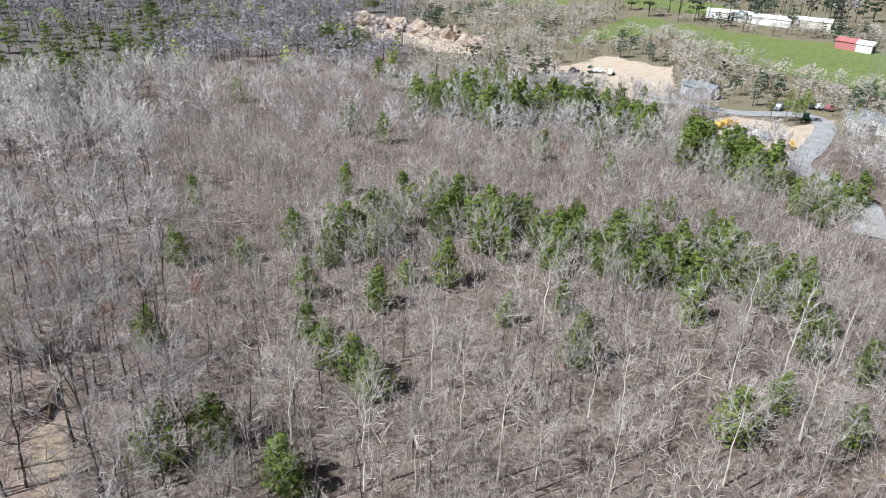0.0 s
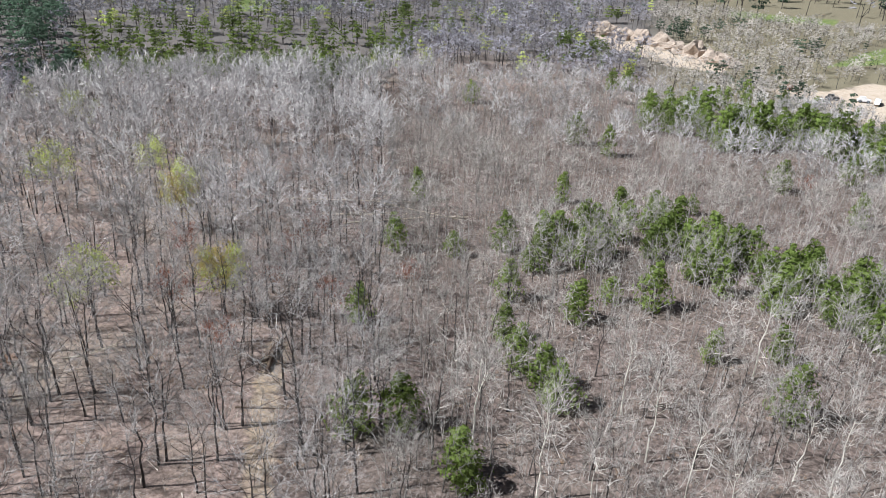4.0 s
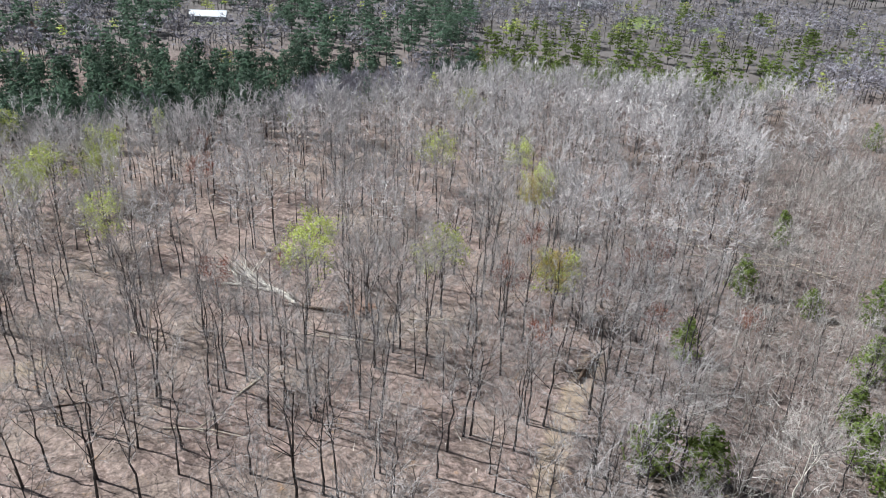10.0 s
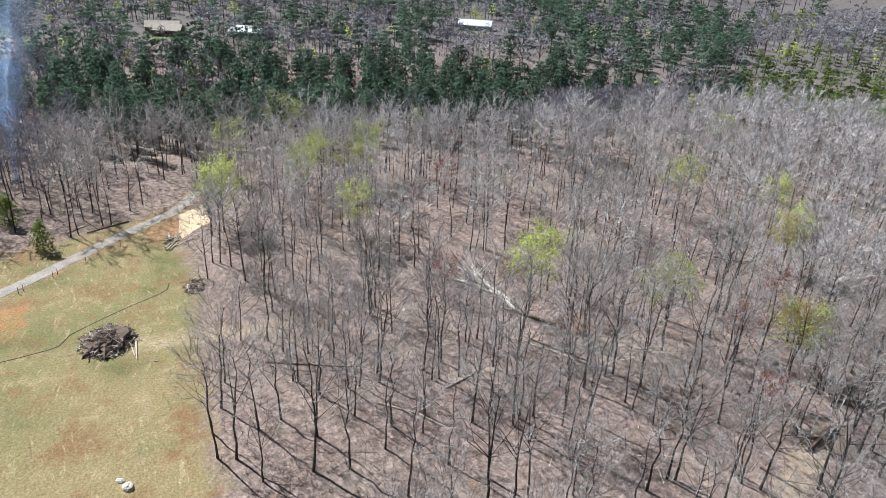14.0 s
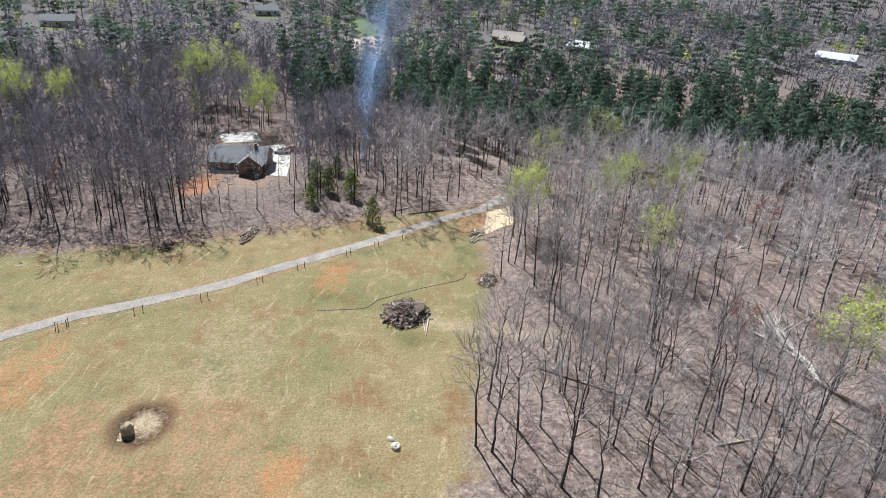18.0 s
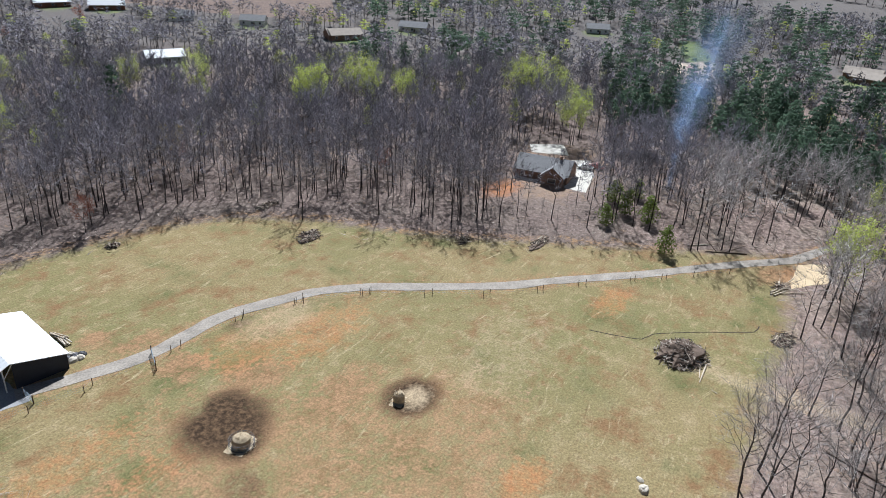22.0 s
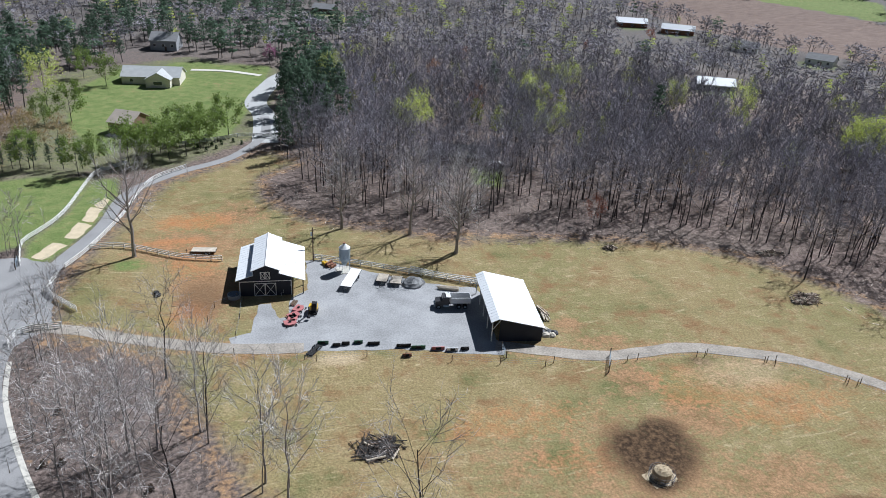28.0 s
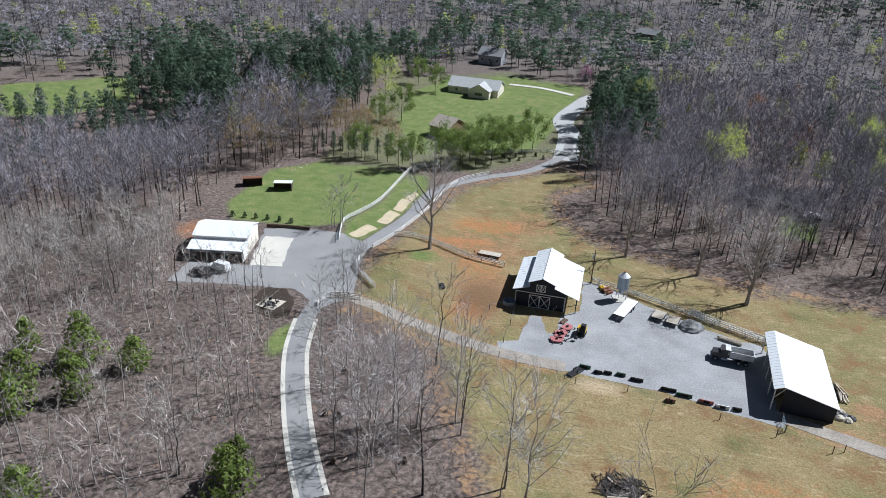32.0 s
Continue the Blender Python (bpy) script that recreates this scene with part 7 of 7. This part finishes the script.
def run_in_shed(x, y, yaw, w, d, roof, label):
    ob = thing("run_in_shed", label, "shed", x, y, 0, yaw, "field sheds")
    part("back_wall", Geo().box((0, d, 1.0), (w, 0.1, 2.0)), BROWN_WALL, ob)
    for s in (-1, 1):
        part("side_wall", Geo().prism([(s * w / 2, 0, 0), (s * w / 2, d, 0), (s * w / 2, d, 2.0), (s * w / 2, 0, 2.5)], (0.08, 0, 0)), BROWN_WALL, ob)
    g = Geo()
    sheet(g, (-w / 2 - .2, -0.3, 2.6), (w / 2 + .2, -0.3, 2.6), (w / 2 + .2, d + .2, 2.05), (-w / 2 - .2, d + .2, 2.05), 0.1)
    part("roof", g, roof, ob)


run_in_shed(-79.5, -206.5, 160, 4.5, 3.0, WHITE_ROOF, "small open shelter with a white roof on a back lawn")
run_in_shed(75.3, -186.1, 195, 5.0, 3.5, WHITE_ROOF, "small field shed with a white sheet roof")
run_in_shed(*(85.2, -187.3), 205, 5.5, 3.0, RUST, "small field shed with a rusty sheet roof")
slab("sand_pad", CLAY_PAD, SAND, "smooth tan clay pad at the wood's edge", "pad", 0.05)
slab("house_drive", [(-226.0, -83.8), (-230.4, -78.4), (-216.0, -71.5), (-198.3, -67.5), (-197.9, -74.4)], CONCRETE, "white concrete drive beside the wood house", "driveway", 0.05, 0.08)
slab("house_drive", [(-234.2, -103.8), (-241.9, -93.5), (-230.7, -86.6), (-225.5, -98.9)], CONCRETE, "white concrete turning place behind the wood house", "driveway", 0.05, 0.08)
ob = thing("feed_box", "black feed tub lying in the paddock", "tub", *(19.2, -138.3), 0, 30)
part("tub", Geo().tube([(0, 0, 0), (0, 0, 0.5)], [0.5, 0.6], 12), BLACK, ob)
ob = thing("feed_box", "black feed tub lying in the paddock", "tub", *(19.6, -139.4), 0, 10)
part("tub", Geo().tube([(0, 0, 0), (0, 0, 0.5)], [0.5, 0.6], 12), BLACK, ob)


# ---------------------------------------------------------------- works yard beyond the young woods
def works_hall(x, y, yaw, w, l, roof, wall, label):
    ob = thing("works_hall", label, "hall", x, y, float(height(x, y)), yaw, "works buildings")
    part("wall", Geo().prism([(-w / 2, 0, -0.5), (w / 2, 0, -0.5), (w / 2, 0, 5), (0, 0, 7), (-w / 2, 0, 5)][::-1], (0, l, 0)), wall, ob)
    for s in (-1, 1):
        g = Geo()
        q = [(0, -0.6, 7.2), (0, l + 0.6, 7.2), (s * (w / 2 + 0.6), l + 0.6, 4.9), (s * (w / 2 + 0.6), -0.6, 4.9)]
        sheet(g, *(q if s < 0 else q[::-1]), 0.2)
        part("roof", g, roof, ob)
    part("bay_door", Geo().box((0, -0.06, 2), (w * 0.4, 0.12, 4)), DARK_METAL, ob)


BLUE_ROOF = mat("blue_grey_metal_roof", (0.38, 0.48, 0.58), 0.4, var=0.08, scale=0.3)
for (x, y), a, w, l, rf, wl, lb in zip([(177.5, 296.8), (264.4, 479.1), (269.3, 470.8), (128.3, 346.1), (231.4, 582.0), (253.4, 560.2), (279.8, 553.1)], (-20, 40, 40, 35, 60, 55, 60), (14, 9, 7, 8, 10, 12, 11), (16, 14, 10, 18, 34, 28, 24), (BLUE_ROOF, RED, WHITE_ROOF, GALV, WHITE_ROOF, WHITE_ROOF, WHITE_ROOF), (WHITE, RED, WHITE, GREY_WALL, WHITE, WHITE, CREAM), ("white works hall with a blue-grey metal roof", "red-roofed hall beside the far road", "white hall beside the far road", "long grey storage shed among bare trees", "long white warehouse by the far fields", "long white warehouse by the far fields", "pale warehouse by the far fields")):
    works_hall(x, y, a, w, l, rf, wl, lb)
works_rng = random.Random(8)
for n, (x, y) in enumerate([(115.1, 297.1), (120.1, 301.3), (122.8, 288.4), (125.6, 286.4), (128.4, 284.5), (134.1, 273.2), (59.7, 382.7), (65.9, 394.4), (80.3, 396.5), (86.2, 394.7), (159.7, 316.7), (154.2, 331.7), (173.3, 332.9), (176.5, 331.2), (170.0, 334.5), (46.8, 407.4)]):
    m = (YELLOW, YELLOW, BLACK, WHITE_STEEL, GALV, YELLOW, WHITE_STEEL, DARK_METAL, WHITE_STEEL, WHITE_STEEL, GREEN_PAINT, GALV, WHITE_STEEL, RED, DARK_METAL, RUST)[n]
    nm = ("wheel loader", "wheel loader", "black truck trailer", "white box trailer", "grey flat trailer", "crawler digger", "site cabin", "rock crusher", "parked truck", "parked truck", "green waste skip", "parked trailer", "parked car", "parked car", "parked car", "burning heap")[n]
    ob = thing("works_machine", "%s standing on the works yard" % nm, "machine", x, y, float(height(x, y)) + 0.1, works_rng.uniform(0, 180), "machines on the works yard")
    ln = works_rng.uniform(5, 9) if n < 12 else 4.6
    part("body", Geo().prism([(-ln / 2, -1.2, 0.7), (ln / 2, -1.2, 0.7), (ln / 2, -1.2, 1.8), (ln * 0.1, -1.2, 2.0), (ln * 0.05, -1.2, 3.0), (-ln * 0.3, -1.2, 3.0), (-ln * 0.35, -1.2, 1.8), (-ln / 2, -1.2, 1.6)], (0, 2.4, 0)), m, ob)
    for xx in (-ln * 0.3, ln * 0.3):
        for yy in (-1.0, 1.0):
            wheel(ob, xx, yy, 0.7, 0.5)


def pylon(x, y, h=42):
    ob = thing("lattice_mast", "thin grey steel lattice mast by the works", "mast", x, y, float(height(x, y)), 15)
    for sx, sy in ((-1, -1), (1, -1), (1, 1), (-1, 1)):
        part("leg", Geo().tube([(sx * 2.6, sy * 2.6, 0), (sx * 0.5, sy * 0.5, h)], [0.12, 0.06], 4), GALV, ob)
    for k in range(14):
        z0, z1 = h * k / 14, h * (k + 1) / 14
        w0, w1 = 2.6 - 2.1 * k / 14, 2.6 - 2.1 * (k + 1) / 14
        part("lattice", Geo().tube([(-w0, -w0, z0), (w1, -w1, z1)], [0.06, 0.06], 3).tube([(w0, w0, z0), (-w1, w1, z1)], [0.06, 0.06], 3), GALV, ob)


pylon(*(223.0, 381.4))
cliff_rng = random.Random(3)
for n, (x, y) in enumerate(smooth_line([(-72.8, 513.0), (-49.5, 499.6), (-25.5, 487.3), (-2.5, 468.2), (13.7, 452.0)], 9.0)):
    heap("quarry_face", x, y, 9, 7, cliff_rng.uniform(5, 9), QUARRY_ROCK, "broken tan rock face of the quarry", "rock face", n + 40, "quarry rock faces", 0.6)


# ---------------------------------------------------------------- smoke from a small fire in the woods
def smoke_material():
    m = bpy.data.materials.new("thin_smoke")
    m.use_nodes = True
    t = m.node_tree
    t.nodes.remove(t.nodes["Principled BSDF"])
    tr, df = t.nodes.new("ShaderNodeBsdfTransparent"), t.nodes.new("ShaderNodeBsdfDiffuse")
    df.inputs["Color"].default_value = (0.58, 0.72, 0.92, 1)
    co, nz, rg, mx = t.nodes.new("ShaderNodeTexCoord"), t.nodes.new("ShaderNodeTexNoise"), t.nodes.new("ShaderNodeMapRange"), t.nodes.new("ShaderNodeMixShader")
    fade, mul = t.nodes.new("ShaderNodeAttribute"), t.nodes.new("ShaderNodeMath")
    fade.attribute_name, mul.operation = "thickness", "MULTIPLY"
    nz.inputs["Scale"].default_value, nz.inputs["Detail"].default_value = 0.11, 4
    rg.inputs["From Min"].default_value, rg.inputs["From Max"].default_value = 0.32, 0.7
    rg.inputs["To Min"].default_value, rg.inputs["To Max"].default_value = 0.08, 0.6
    t.links.new(co.outputs["Object"], nz.inputs["Vector"])
    t.links.new(nz.outputs["Fac"], rg.inputs["Value"])
    t.links.new(rg.outputs[0], mul.inputs[0])
    t.links.new(fade.outputs["Fac"], mul.inputs[1])
    t.links.new(mul.outputs[0], mx.inputs["Fac"])
    t.links.new(tr.outputs[0], mx.inputs[1])
    t.links.new(df.outputs[0], mx.inputs[2])
    t.links.new(mx.outputs[0], t.nodes["Material Output"].inputs["Surface"])
    return m


SMOKE = smoke_material()
sx, sy = (-219.2, -47.8)
plume = thing("smoke_plume", "thin blue smoke rising from a small fire in the woods", "smoke", sx, sy, 0)
smoke_rng = random.Random(12)
for k in range(5):
    turn = radians(180 * k / 5 + 14)
    g, thick = Geo(), []
    drift = [(smoke_rng.uniform(-1, 1), smoke_rng.uniform(-1, 1)) for _ in range(13)]
    for i in range(13):
        f = i / 12
        half = 0.9 + 14.0 * f
        for j in range(9):
            u = j / 4 - 1
            g.v.append((-6 * f + drift[i][0] * 1.5 * f + math.cos(turn) * u * half, 9 * f * f + drift[i][1] * 1.5 * f + math.sin(turn) * u * half, 0.3 + 60 * f))
            thick.append((1 - u * u) ** 1.5 * (1.0 - 0.4 * f) * min(1.0, (1 - f) * 4))
    for i in range(12):
        for j in range(8):
            g.f.append((i * 9 + j, i * 9 + j + 1, i * 9 + j + 10, i * 9 + j + 9))
    wisp = part("wisp", g, SMOKE, plume)
    wisp.data.attributes.new("thickness", "FLOAT", "POINT").data.foreach_set("value", thick)
    for p in wisp.data.polygons:
        p.use_smooth = True
    wisp.visible_shadow = False
fire = sticks("smouldering_heap", sx, sy, 1.6, 1.4, 0.6, 45, [CHAR, BRUSH_WOOD, CHAR], "small smouldering heap of branches in the woods", "burn pile", 66)
